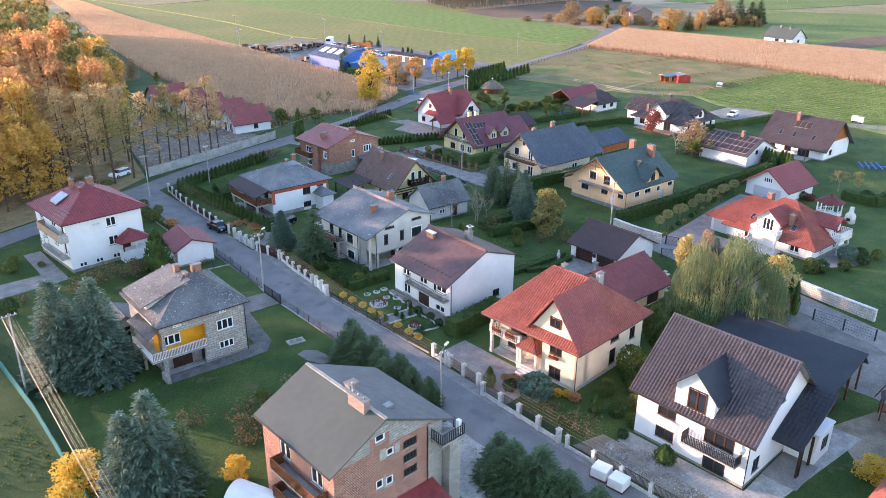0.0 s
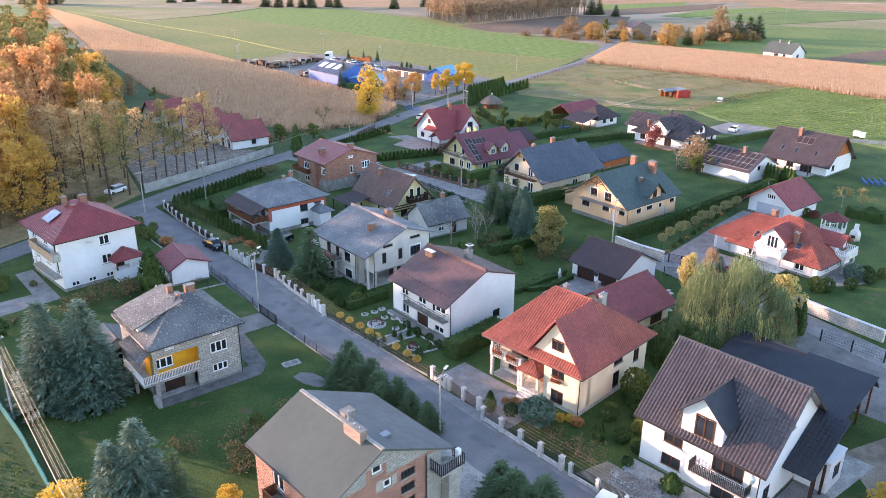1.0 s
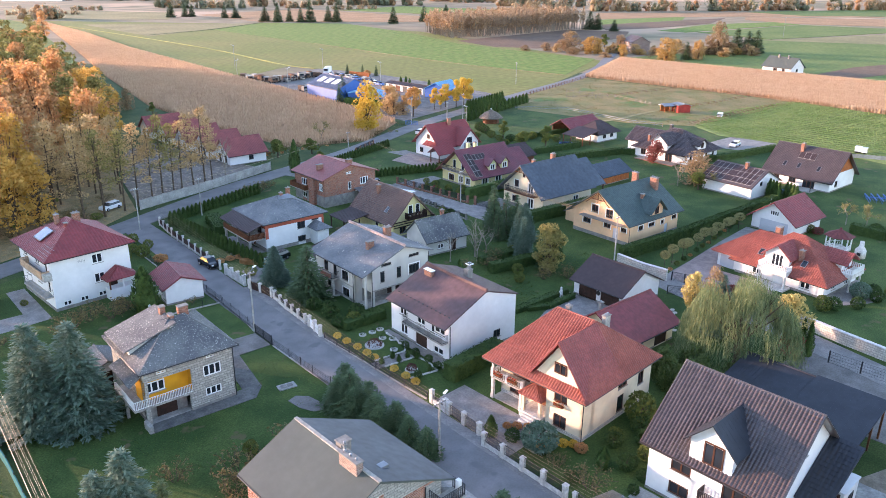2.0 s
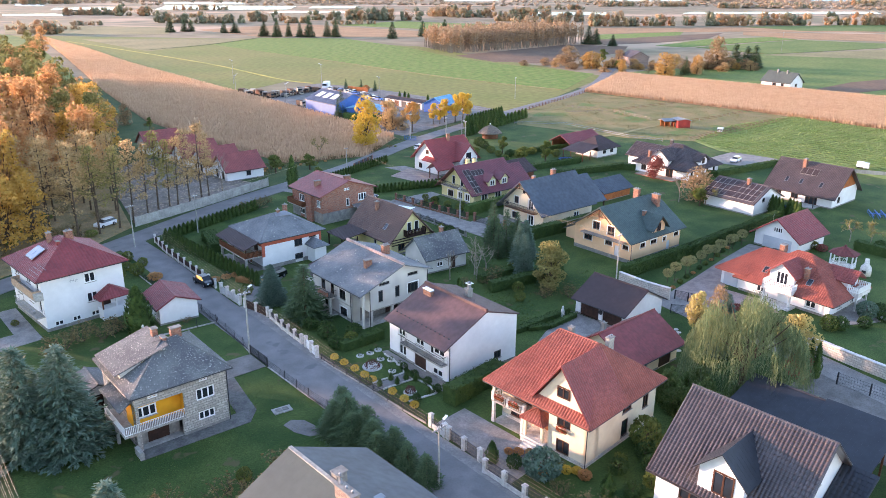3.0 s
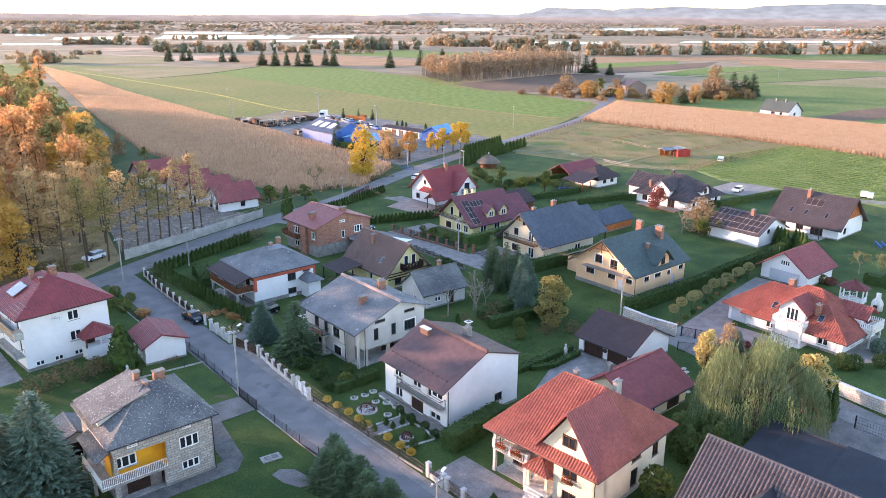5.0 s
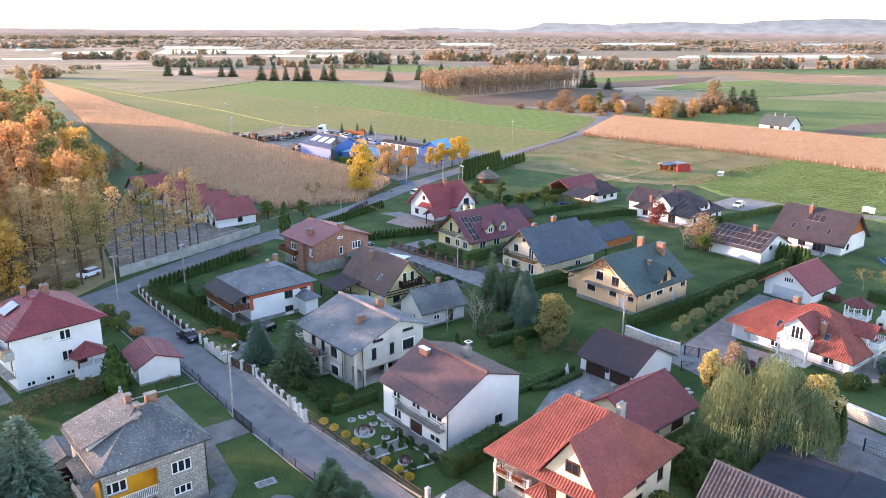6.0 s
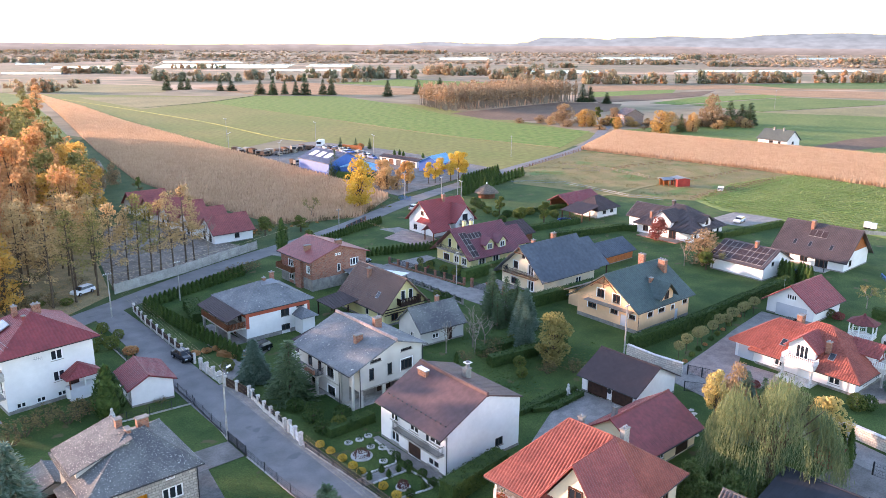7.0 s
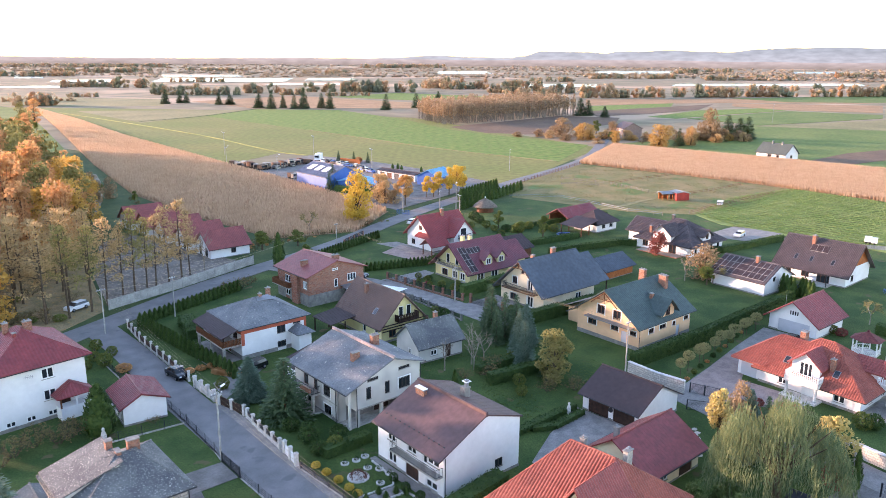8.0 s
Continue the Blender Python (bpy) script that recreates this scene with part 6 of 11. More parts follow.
def house_slate_blue():
    h = House("house", 116.1, 90.6, -5, 14.4, 11.0, "pale yellow house with a slate blue metal roof and timber balcony", wall=PLASTER_CREAM)
    h.win("W", 2.6, 0.2, 1.5, 2.1, 2, FRAME_WHITE, surround=FRAME_WHITE)
    h.win("W", 7.0, 0.7, 1.5, 1.3, 2, FRAME_BROWN, surround=FRAME_WHITE)
    h.win("W", 2.8, 3.3, 1.3, 2.1, 2, FRAME_WHITE, surround=FRAME_WHITE)
    h.win("W", 6.8, 3.9, 1.2, 1.4, 2, FRAME_BROWN, surround=FRAME_WHITE)
    h.win("W", 5.0, 6.2, 0.8, 0.8, 1, FRAME_BROWN)
    h.win("S", 9.0, 0.7, 1.6, 1.4, 2, FRAME_WHITE)
    h.gable("x", 3.6, 3.6, 5.5, 8.6, SHEET_SLATE, SMOOTH, over=0.8, over1=1.8, verge=0.6, verge0=1.3, roof_label="slate blue metal roof")
    h.build_walls(0.4)
    h.balcony("W", 1.4, 3.1, 8.2, 1.3, WOOD_BROWN, METAL_DARK, 0.18, 0.025)
    g = Geo()
    for a, b in (((-1.2, 2.6, 6.2), (-1.2, 5.5, 8.5)), ((-1.2, 8.4, 6.2), (-1.2, 5.5, 8.5)), ((-1.2, 4.2, 7.4), (-1.2, 6.8, 7.4)), ((-1.2, 5.5, 7.4), (-1.2, 5.5, 8.5))):
        g.tube(a, b, 0.08, 0.08, 5)
    part("gable_truss", g, WOOD_BROWN, h.ob)
    h.chimney(3.6, 6.4, 7.6, 9.0, 0.7, 0.6, CHIMNEY_BRICK, 1)
    h.chimney(9.0, 6.2, 7.8, 9.6, 1.0, 0.6, CHIMNEY_BRICK, 2)
    # lower end with an open porch
    h.cover([(Vector((14.6, -0.4, 3.0)), Vector((18.6, -0.4, 3.0)), Vector((18.6, 5.4, 7.6)), Vector((14.6, 5.4, 7.6))),
             (Vector((14.6, 11.6, 3.0)), Vector((18.6, 11.6, 3.0)), Vector((18.6, 5.4, 7.6)), Vector((14.6, 5.4, 7.6)))], SHEET_SLATE, SMOOTH, 0.12, "porch_roof")
    for y in (0.0, 3.6, 8.0, 11.0):
        h.post(18.2, y, 0, 3.1, 0.2, WOOD_DARK)
    h.block("porch_wall", 14.4, 3.0, 0, 17.6, 10.8, 2.9, PLASTER_CREAM)


def house_green_peach():
    h = House("house", 111.9, 68.3, -5, 14.2, 12.6, "peach rendered house with a dark green metal-tile roof", wall=PLASTER_PEACH)
    h.win("W", 8.6, 2.05, 1.75, 1.0, 2, FRAME_BROWN, surround=FRAME_WHITE)
    h.win("W", 4.1, 2.25, 1.5, 0.9, 2, FRAME_BROWN, surround=FRAME_WHITE)
    h.win("W", 0.65, 2.35, 1.2, 0.75, 2, FRAME_BROWN, surround=FRAME_WHITE)
    h.door("W", 2.45, 0.7, 1.1, 1.9, DOOR_GREY, 2)
    h.win("W", 7.05, 4.35, 1.5, 1.5, 2, FRAME_BROWN, surround=FRAME_WHITE)
    h.win("W", 3.8, 4.1, 1.5, 1.6, 2, FRAME_BROWN, surround=FRAME_WHITE)
    for u, w, z, hh in ((2.5, 1.3, 2.4, 0.85), (5.4, 1.7, 2.5, 0.75), (9.0, 0.85, 2.35, 0.75), (12.3, 1.3, 2.6, 0.75)):
        h.win("S", u, z, w, hh, 2, FRAME_BROWN, surround=FRAME_WHITE)
    h.door("S", 10.2, 0.1, 0.95, 2.05, DOOR_GREY, 1)
    h.gable("x", 4.35, 4.35, 6.5, 8.7, SHEET_GREEN, ("tile", 0.42, 0.48, 0.02), over=0.7, over1=1.6, verge=0.7, verge0=1.2, roof_label="dark green metal-tile roof")
    h.build_walls(0.7)
    h.block("canopy_shelf", -1.1, 1.0, 3.5, 0.0, 10.4, 3.68, METAL_GREY)
    g = Geo()
    for a, b in (((-1.1, 3.8, 6.3), (-1.1, 6.45, 8.4)), ((-1.1, 9.1, 6.3), (-1.1, 6.45, 8.4)), ((-1.1, 4.9, 7.2), (-1.1, 8.0, 7.2)), ((-1.1, 6.45, 6.6), (-1.1, 6.45, 8.4))):
        g.tube(a, b, 0.08, 0.08, 5)
    part("gable_truss", g, WOOD_BROWN, h.ob)
    # south dormer
    g = Geo()
    g.prism([(5.7, -0.02), (9.1, -0.02), (9.1, 3.0), (5.7, 3.0)], 3.9, 5.6)
    g.poly([(5.7, -0.02, 5.6), (9.1, -0.02, 5.6), (7.4, -0.02, 7.2)])
    dm = part("dormer", g, PLASTER_PEACH, h.ob)
    planes = [(Vector((5.0, -0.7, 4.9)), Vector((5.0, 2.2, 4.9)), Vector((7.4, 4.6, 7.3)), Vector((7.4, -0.7, 7.3))),
              (Vector((9.8, -0.7, 4.9)), Vector((9.8, 2.2, 4.9)), Vector((7.4, 4.6, 7.3)), Vector((7.4, -0.7, 7.3)))]
    h.cover(planes, SHEET_GREEN, ("tile", 0.42, 0.48, 0.02), 0.12, "dormer_roof")
    fm, pm, sm = window_parts(1.1, 1.5, 2, FRAME_BROWN, None)
    wo = part("window", fm, None, h.ob, m=pose(6.75, -0.16, 4.6))
    for i in range(2):
        part("pane", pm, None, wo, m=pose(0.045 + 0.55 * i, 0, 0.07))
    h.chimney(11.2, 8.0, 7.4, 9.9, 0.7, 1.1, CHIMNEY_BRICK, 2)
    h.chimney(12.4, 4.6, 7.0, 9.4, 0.8, 1.4, CHIMNEY_BRICK, 3)
    h.chimney(7.0, 3.0, 6.2, 7.6, 0.6, 0.5, CHIMNEY_BRICK, 0)
    h.downpipe(-0.06, -0.08, 4.2)
    # ribbed grey annex roof to the north
    h.block("annex_wall", 3.0, 13.0, 0, 8.4, 17.2, 2.6, PLASTER_PEACH)
    h.cover([(Vector((2.4, 17.8, 2.6)), Vector((9.0, 17.8, 2.6)), Vector((9.0, 12.2, 5.2)), Vector((2.4, 12.2, 5.2)))], METAL_GREY, RIB, 0.12, "annex_roof")


def garage_double_brown():
    h = House("garage", 88.3, 54.2, -3, 8.8, 8.6, "white double garage with a dark brown metal roof", "garage")
    for u in (0.6, 4.5):
        h.door("W", u, 0.05, 3.2, 2.2, WOOD_DARK, 5, "garage_door", "dark brown sectional garage door")
    h.gable("y", 2.6, 2.6, 4.4, 4.9, SHEET_DKBROWN, SMOOTH, over=0.7, verge=0.4, roof_label="dark brown seamed metal roof")
    h.build_walls(0.3)
    part("wheel_ornament", Geo().lathe([(0.15, 0), (0.35, 0.0), (0.35, 0.06), (0.15, 0.06)], 14), METAL_DARK, h.ob, m=pose(-0.06, 4.15, 1.5, 0, -90, 0))


def house_large_hip():
    h = House("house", 113.2, 36.3, -5.5, 10.6, 14.0, "large white villa with an orange tiled hipped roof and balcony", wall=PLASTER_WHITE)
    for y, w, n in ((2.8, 1.4, 2), (10.5, 1.5, 2)):
        h.win("W", 14.0 - y - w, 0.8, w, 1.4, n, FRAME_WHITE)
    h.door("W", 14.0 - 8.0, 0.3, 1.7, 2.1, FRAME_WHITE, 2)
    h.win("S", 2.6, 0.8, 1.2, 1.5, 2)
    h.win("S", 6.8, 0.5, 1.2, 1.9, 2)
    h.hip("y", 2.75, 6.9, 5.2, 6.2, 8.1, TILE_ORANGE, PANTILE, over=0.85, roof_label="orange clay tiled hipped roof")
    h.build_walls(0.4)
    dormer(h, 5.7, 9.5, 0.1, 4.4, 4.7, 6.3, TILE_ORANGE_SHADED, PANTILE, PLASTER_WHITE, (6.6, 3.0, 1.8, 2.0, 3), 0.5, FRAME_WHITE, zb=2.5)
    h.block("balcony_slab", -1.7, 5.0, 2.25, 0.1, 9.6, 2.95, STONE_WHITE)
    h.railing([(-0.1, 5.1), (-1.6, 5.1), (-1.6, 9.5), (-0.1, 9.5)], 2.95, 0.8, FRAME_WHITE, 0.26, 0.06)
    for y in (5.3, 9.3):
        part("column", Geo().lathe([(0.26, 0.3), (0.26, 0.5), (0.2, 0.55), (0.18, 2.0), (0.26, 2.1), (0.26, 2.25)], 12, -1.3, y), STONE_WHITE, h.ob, smooth=True)
    h.block("porch_floor", -2.2, 4.8, 0, 0, 9.8, 0.3, STONE_WHITE)
    for i in range(3):
        h.block("step", -2.5 - 0.32 * i, 5.8, 0, -2.2 - 0.32 * i, 8.8, 0.24 - 0.08 * i, STONE_WHITE)
    skylight(h, h.planes[0], 4.4, 2.3)
    skylight(h, h.planes[0], 11.2, 2.3)
    # garage wing that carries the roof on to the north
    h.block("wing_wall", 0.5, 14.0, 0, 9.9, 17.5, 2.75, PLASTER_WHITE)
    h.block("garage_door", 0.43, 14.6, 0.05, 0.496, 17.0, 2.1, DOOR_GREY, "white sectional garage door")
    a, b, c, d = Vector((-0.55, 13.0, 2.55)), Vector((-0.55, 18.2, 2.55)), Vector((10.9, 18.2, 2.55)), Vector((10.9, 13.0, 2.55))
    top, back = Vector((5.15, 13.4, 6.0)), Vector((5.15, 8.8, 6.0))
    h.cover([(b, a, back, top), (c, b, top, top), (d, c, top, back)], TILE_ORANGE, PANTILE, 0.14, "wing_roof")
    # gabled dormer and balcony to the south
    g = Geo()
    g.prism([(5.6, 0.3), (8.8, 0.3), (8.8, 3.4), (5.6, 3.4)], 2.6, 4.4)
    g.poly([(5.6, 0.3, 4.4), (8.8, 0.3, 4.4), (7.2, 0.3, 5.5)])
    part("dormer", g, PLASTER_WHITE, h.ob)
    h.cover([(Vector((5.1, -0.6, 4.1)), Vector((5.1, 3.8, 4.1)), Vector((7.2, 3.8, 5.55)), Vector((7.2, -0.6, 5.55))),
             (Vector((9.3, -0.6, 4.1)), Vector((9.3, 3.8, 4.1)), Vector((7.2, 3.8, 5.55)), Vector((7.2, -0.6, 5.55)))], TILE_ORANGE_SHADED, PANTILE, 0.12, "dormer_roof")
    fm, pm, sm = window_parts(1.6, 1.7, 2, FRAME_WHITE, None)
    wo = part("window", fm, None, h.ob, m=pose(6.4, 0.18, 2.7))
    for i in range(2):
        part("pane", pm, None, wo, m=pose(0.045 + 0.8 * i, 0, 0.07))
    h.block("balcony_slab", 5.2, -1.5, 2.3, 9.2, 0.3, 2.95, STONE_WHITE)
    h.railing([(5.3, 0.2), (5.3, -1.4), (9.1, -1.4), (9.1, 0.2)], 2.95, 0.8, FRAME_WHITE, 0.26, 0.06)
    for x in (5.5, 8.9):
        h.post(x, -1.2, 0.0, 2.3, 0.22, STONE_WHITE)
    h.chimney(7.2, 11.4, 4.6, 6.7, 1.1, 0.8, CHIMNEY_BRICK, 0)
    h.chimney(1.7, 4.7, 4.3, 5.9, 0.6, 0.6, CHIMNEY_BRICK, 1)


def garage_white_red():
    h = House("garage", 137.5, 50.4, -6, 9.6, 8.2, "white garage with a crimson metal roof and a wide door", "garage")
    h.door("W", 1.2, 0.05, 5.4, 2.2, DOOR_GREY, 4, "garage_door", "wide pale grey sectional garage door")
    h.win("W", 3.2, 3.2, 1.7, 1.0, 4, FRAME_WHITE, sill=None)
    h.gable("x", 2.7, 2.7, 4.1, 5.7, SHEET_CRIMSON, METAL_TILE, over=0.7, verge=0.5, verge0=0.9, roof_label="crimson metal roof")
    h.build_walls(0.3)


def house_solar_low():
    h = House("house", 155.0, 66.4, -7, 10.4, 11.6, "low white house whose brown roof is covered in solar panels", wall=PLASTER_WHITE)
    h.win("S", 3.0, 2.6, 1.0, 0.9, 1, FRAME_DARK)
    h.win("S", 6.0, 0.8, 1.4, 1.3, 2, FRAME_DARK)
    h.gable("y", 2.9, 2.9, 5.2, 5.5, TILE_DARK, METAL_TILE, over=0.7, verge=0.4, roof_label="dark brown tiled roof")
    h.build_walls(0.3)
    solar(h, h.planes[0], 0.7, 0.8, 5, 3, 1.05, 1.7)
    solar(h, h.planes[0], 6.5, 0.8, 5, 3, 1.05, 1.7)
    h.chimney(4.6, 4.4, 4.9, 6.6, 0.8, 0.6, CHIMNEY_BRICK, 0)


def house_brown_bungalow():
    h = House("house", 172.8, 57.2, -4, 12.0, 14.4, "white house with a brown pantiled roof and timber gable", wall=PLASTER_WHITE)
    h.win("W", 3.2, 0.2, 2.6, 2.1, 3, FRAME_BROWN)
    h.win("W", 7.4, 0.8, 1.6, 1.4, 2, FRAME_BROWN)
    h.win("W", 11.2, 0.7, 1.3, 1.5, 2, FRAME_BROWN)
    h.win("S", 2.6, 0.9, 1.3, 1.3, 2, FRAME_DARK)
    h.gable("y", 2.9, 2.9, 6.0, 8.0, TILE_DARK, PANTILE, over=0.9, verge=0.9, roof_label="dark brown pantiled roof")
    h.build_walls(0.3)
    g = Geo()
    g.poly([(1.2, -0.03, 3.9), (10.8, -0.03, 3.9), (6.0, -0.03, 7.9)])
    part("gable_boarding", g, WOOD_ORANGE, h.ob, "orange brown timber boarding")
    solar(h, h.planes[0], 6.2, 5.4, 3, 1, 1.15, 1.7)
    for u in (4.0, 8.4, 11.6):
        skylight(h, h.planes[0], u, 2.6, 0.7, 1.4)
    h.chimney(4.8, 9.0, 6.6, 8.8, 0.9, 0.7, CHIMNEY_BRICK, 2)
    h.block("terrace_slab", -3.2, 2.4, 0, 0, 7.0, 0.25, CONCRETE)
    for y in (2.6, 6.8):
        h.post(-3.0, y, 0.25, 2.6, 0.14, METAL_DARK)
    g = Geo()
    for y in (2.6, 6.8):
        g.tube((-3.0, y, 2.6), (0, y, 2.6), 0.06, 0.06, 5)
    g.tube((-3.0, 2.6, 2.6), (-3.0, 6.8, 2.6), 0.06, 0.06, 5)
    part("pergola_frame", g, METAL_DARK, h.ob)


def house_brown_hips():
    h = House("house", 172.0, 90.6, -4, 14.0, 15.0, "white house with a many-sided dark brown roof", wall=PLASTER_WHITE)
    for u in (1.5, 5.0, 8.5, 11.5):
        h.win("S", u, 0.7, 1.0, 1.5, 1, FRAME_DARK)
    h.win("W", 11.8, 0.8, 1.5, 1.5, 2, FRAME_BROWN)
    h.win("W", 4.0, 0.3, 2.0, 2.0, 2, FRAME_BROWN)
    h.hip("y", 2.9, 7.2, 7.0, 6.4, 8.8, TILE_DARK, PANTILE, over=0.8, roof_label="dark brown tiled roof with dormers")
    h.build_walls(0.3)
    dormer(h, 5.4, 10.2, -0.4, 5.0, 4.7, 6.7, TILE_DARK, PANTILE, PLASTER_WHITE, (7.0, 2.9, 1.5, 1.9, 2), 0.5, FRAME_BROWN, zb=2.6)
    g = Geo()
    g.prism([(5.2, 0.2), (8.6, 0.2), (8.6, 3.2), (5.2, 3.2)], 3.0, 4.5)
    g.poly([(5.2, 0.2, 4.5), (8.6, 0.2, 4.5), (6.9, 0.2, 5.8)])
    part("dormer", g, PLASTER_WHITE, h.ob)
    h.cover([(Vector((4.7, -0.4, 4.2)), Vector((4.7, 3.6, 4.2)), Vector((6.9, 3.6, 5.9)), Vector((6.9, -0.4, 5.9))),
             (Vector((9.1, -0.4, 4.2)), Vector((9.1, 3.6, 4.2)), Vector((6.9, 3.6, 5.9)), Vector((6.9, -0.4, 5.9)))], TILE_DARK, PANTILE, 0.12, "dormer_roof")
    fm, pm, sm = window_parts(1.1, 1.4, 2, FRAME_BROWN, None)
    wo = part("window", fm, None, h.ob, m=pose(6.35, 0.08, 3.6))
    for i in range(2):
        part("pane", pm, None, wo, m=pose(0.045 + 0.55 * i, 0, 0.07))
    skylight(h, h.planes[0], 11.6, 4.6)
    # lower wing behind
    h.block("wing_wall", 3.6, 15.0, 0, 11.0, 20.0, 2.8, PLASTER_WHITE)
    h.cover([(Vector((2.8, 12.0, 2.9)), Vector((2.8, 20.6, 2.9)), Vector((7.3, 20.6, 6.0)), Vector((7.3, 9.4, 6.0))), (Vector((11.8, 12.0, 2.9)), Vector((11.8, 20.6, 2.9)), Vector((7.3, 20.6, 6.0)), Vector((7.3, 9.4, 6.0)))], TILE_DARK, PANTILE, 0.14, "wing_roof")
    h.block("terrace_slab", -3.0, 2.0, 0, 0, 13.0, 0.3, BRICK_RED)
    h.chimney(1.6, 12.2, 3.4, 5.6, 0.6, 0.6, CHIMNEY_BRICK, 1)
    h.chimney(8.6, 10.6, 6.0, 7.6, 0.7, 0.7, METAL_DARK, 1)


def bungalow_pavilion():
    h = House("bungalow", 178.1, 120.8, -4, 8.6, 7.6, "white bungalow with a dark hipped roof and an open canopy", "bungalow")
    h.win("S", 2.4, 1.0, 1.4, 1.0, 2, FRAME_DARK)
    h.win("S", 5.6, 1.0, 1.4, 1.0, 2, FRAME_DARK)
    h.hip("x", 2.7, 5.2, 3.8, 3.2, 5.4, SHEET_DKBROWN, METAL_TILE, over=0.7)
    h.build_walls(0.3)
    h.cover([(Vector((-7.0, -0.6, 2.3)), Vector((-7.0, 7.0, 2.3)), Vector((0.4, 7.0, 3.6)), Vector((0.4, -0.6, 3.6)))], SHEET_DKBROWN, SEAM, 0.12, "canopy")
    for x in (-6.6, -3.4):
        for y in (-0.2, 6.6):
            h.post(x, y, 0, 2.4, 0.2, WOOD_BROWN)


def shed_open(x, y, rz, w, d, e, r, mat, label, wall_mat=WOOD_BROWN, closed=False, kind=METAL_TILE):
    h = House("shed", x, y, rz, w, d, label, "shed", wall_mat)
    h.gable("x", e, e, d / 2, r, mat, kind, over=0.6, verge=0.5)
    if closed:
        h.build_walls(0.2)
    else:
        for px in (0.15, w / 2, w - 0.15):
            for py in (0.15, d - 0.15):
                h.post(px, py, 0, e + 0.1, 0.2, wall_mat)
        h.block("back_wall", 0.3, d - 0.3, 0, w - 0.3, d - 0.2, e, wall_mat)
    return h


house_tall_white()
garage_white_small()
house_stone_slate()
house_brown_sheet()
house_orange_tile()
outbuilding_crimson()
pantile_house = house_brown_pantile()
carport_black()
house_brick_grey_roof()
house_red_band()
house_split_slate()
house_red_brick()
house_yellow_brown_roof()
house_small_slate()
house_crimson_cross()
house_plum_solar()
house_slate_blue()
house_green_peach()
garage_double_brown()
house_large_hip()
garage_white_red()
house_solar_low()
house_brown_bungalow()
house_brown_hips()
bungalow_pavilion()
shed_open(141.8, 94.2, -4, 9.6, 6.6, 2.2, 4.0, SHEET_SLATE, "orange timber shed with a slate blue metal roof", WOOD_ORANGE, True, SEAM)
shed_open(180.0, 131.8, -3, 14.0, 6.6, 2.4, 4.2, SHEET_RED, "open timber shed with a red metal roof", WOOD_BROWN)
shed_open(136.5, 118.5, -5, 10.0, 7.6, 2.6, 4.6, SHEET_DKBROWN, "low timber outbuilding with a brown metal roof", WOOD_BROWN, True)

# row of five alike small houses
row = House("row_house", 90.6, 166.0, -4, 9.6, 8.0, "small white holiday house with a red metal roof", "house", group="row of holiday houses")
row.win("W", 1.6, 0.3, 1.4, 2.0, 2, FRAME_DARK)
row.win("W", 4.8, 0.3, 1.4, 2.0, 2, FRAME_DARK)
row.win("S", 5.0, 0.9, 1.2, 1.2, 2, FRAME_DARK)
row.gable("x", 2.7, 2.7, 4.0, 5.8, SHEET_ROSE, METAL_TILE, over=0.6, verge=0.5, verge0=0.6)
row.build_walls(0.2)
for i in range(1, 5):
    copy_thing(row.ob, pose(90.6 - 0.2 * i, 166.0 + 10.4 * i, 0, 0, 0, -4))

# ---- plants ----
LEAF_SPRUCE = leaf_material("blue_green_needles", lin(72, 94, 76), lin(116, 134, 116), 0.8, 0.12)
LEAF_FIR = leaf_material("dark_green_needles", lin(64, 84, 58), lin(94, 112, 78), 0.8, 0.12)
LEAF_THUJA = leaf_material("thuja_scales", lin(62, 84, 46), lin(92, 112, 60), 0.7, 0.12)
LEAF_HEDGE = leaf_material("hedge_leaves", lin(50, 70, 38), lin(76, 94, 50), 0.8, 0.12)
LEAF_YELLOW = leaf_material("yellow_autumn_leaves", lin(196, 158, 52), lin(214, 186, 92), 1.0, 0.35)
LEAF_ORANGE = leaf_material("orange_autumn_leaves", lin(184, 138, 80), lin(202, 160, 100), 1.2, 0.35)
LEAF_RUST = leaf_material("rusty_autumn_leaves", lin(186, 134, 88), lin(206, 162, 114), 1.5, 0.5)
LEAF_OLIVE = leaf_material("fading_green_leaves", lin(116, 112, 66), lin(156, 142, 88), 1.5, 0.3)
LEAF_GREEN = leaf_material("green_leaves", lin(84, 98, 50), lin(118, 120, 62), 1.2, 0.25)
LEAF_RED = leaf_material("red_maple_leaves", lin(122, 64, 60), lin(146, 90, 80), 1.0, 0.25)
LEAF_BARBERRY = leaf_material("barberry_leaves", lin(84, 56, 50), lin(112, 72, 62), 0.6, 0.15)
LEAF_WILLOW = leaf_material("willow_leaves", lin(90, 106, 76), lin(134, 140, 98), 2.0, 0.28)
LEAF_COLUMN = leaf_material("soft_thuja_scales", lin(84, 104, 58), lin(118, 130, 80), 0.7, 0.15)
LEAF_PALE = leaf_material("pale_yellow_leaves", lin(198, 178, 112), lin(172, 158, 104), 1.0, 0.3)
LEAF_SCRUB = leaf_material("thin_scrub_leaves", lin(98, 94, 62), lin(132, 112, 76), 1.5, 0.2)
LEAF_FARM = leaf_material("farm_tree_leaves", lin(136, 112, 86), lin(166, 138, 104), 8.0, 0.25)
LEAF_POM = leaf_material("topiary_leaves", lin(124, 124, 84), lin(150, 142, 98), 1.2, 0.2)
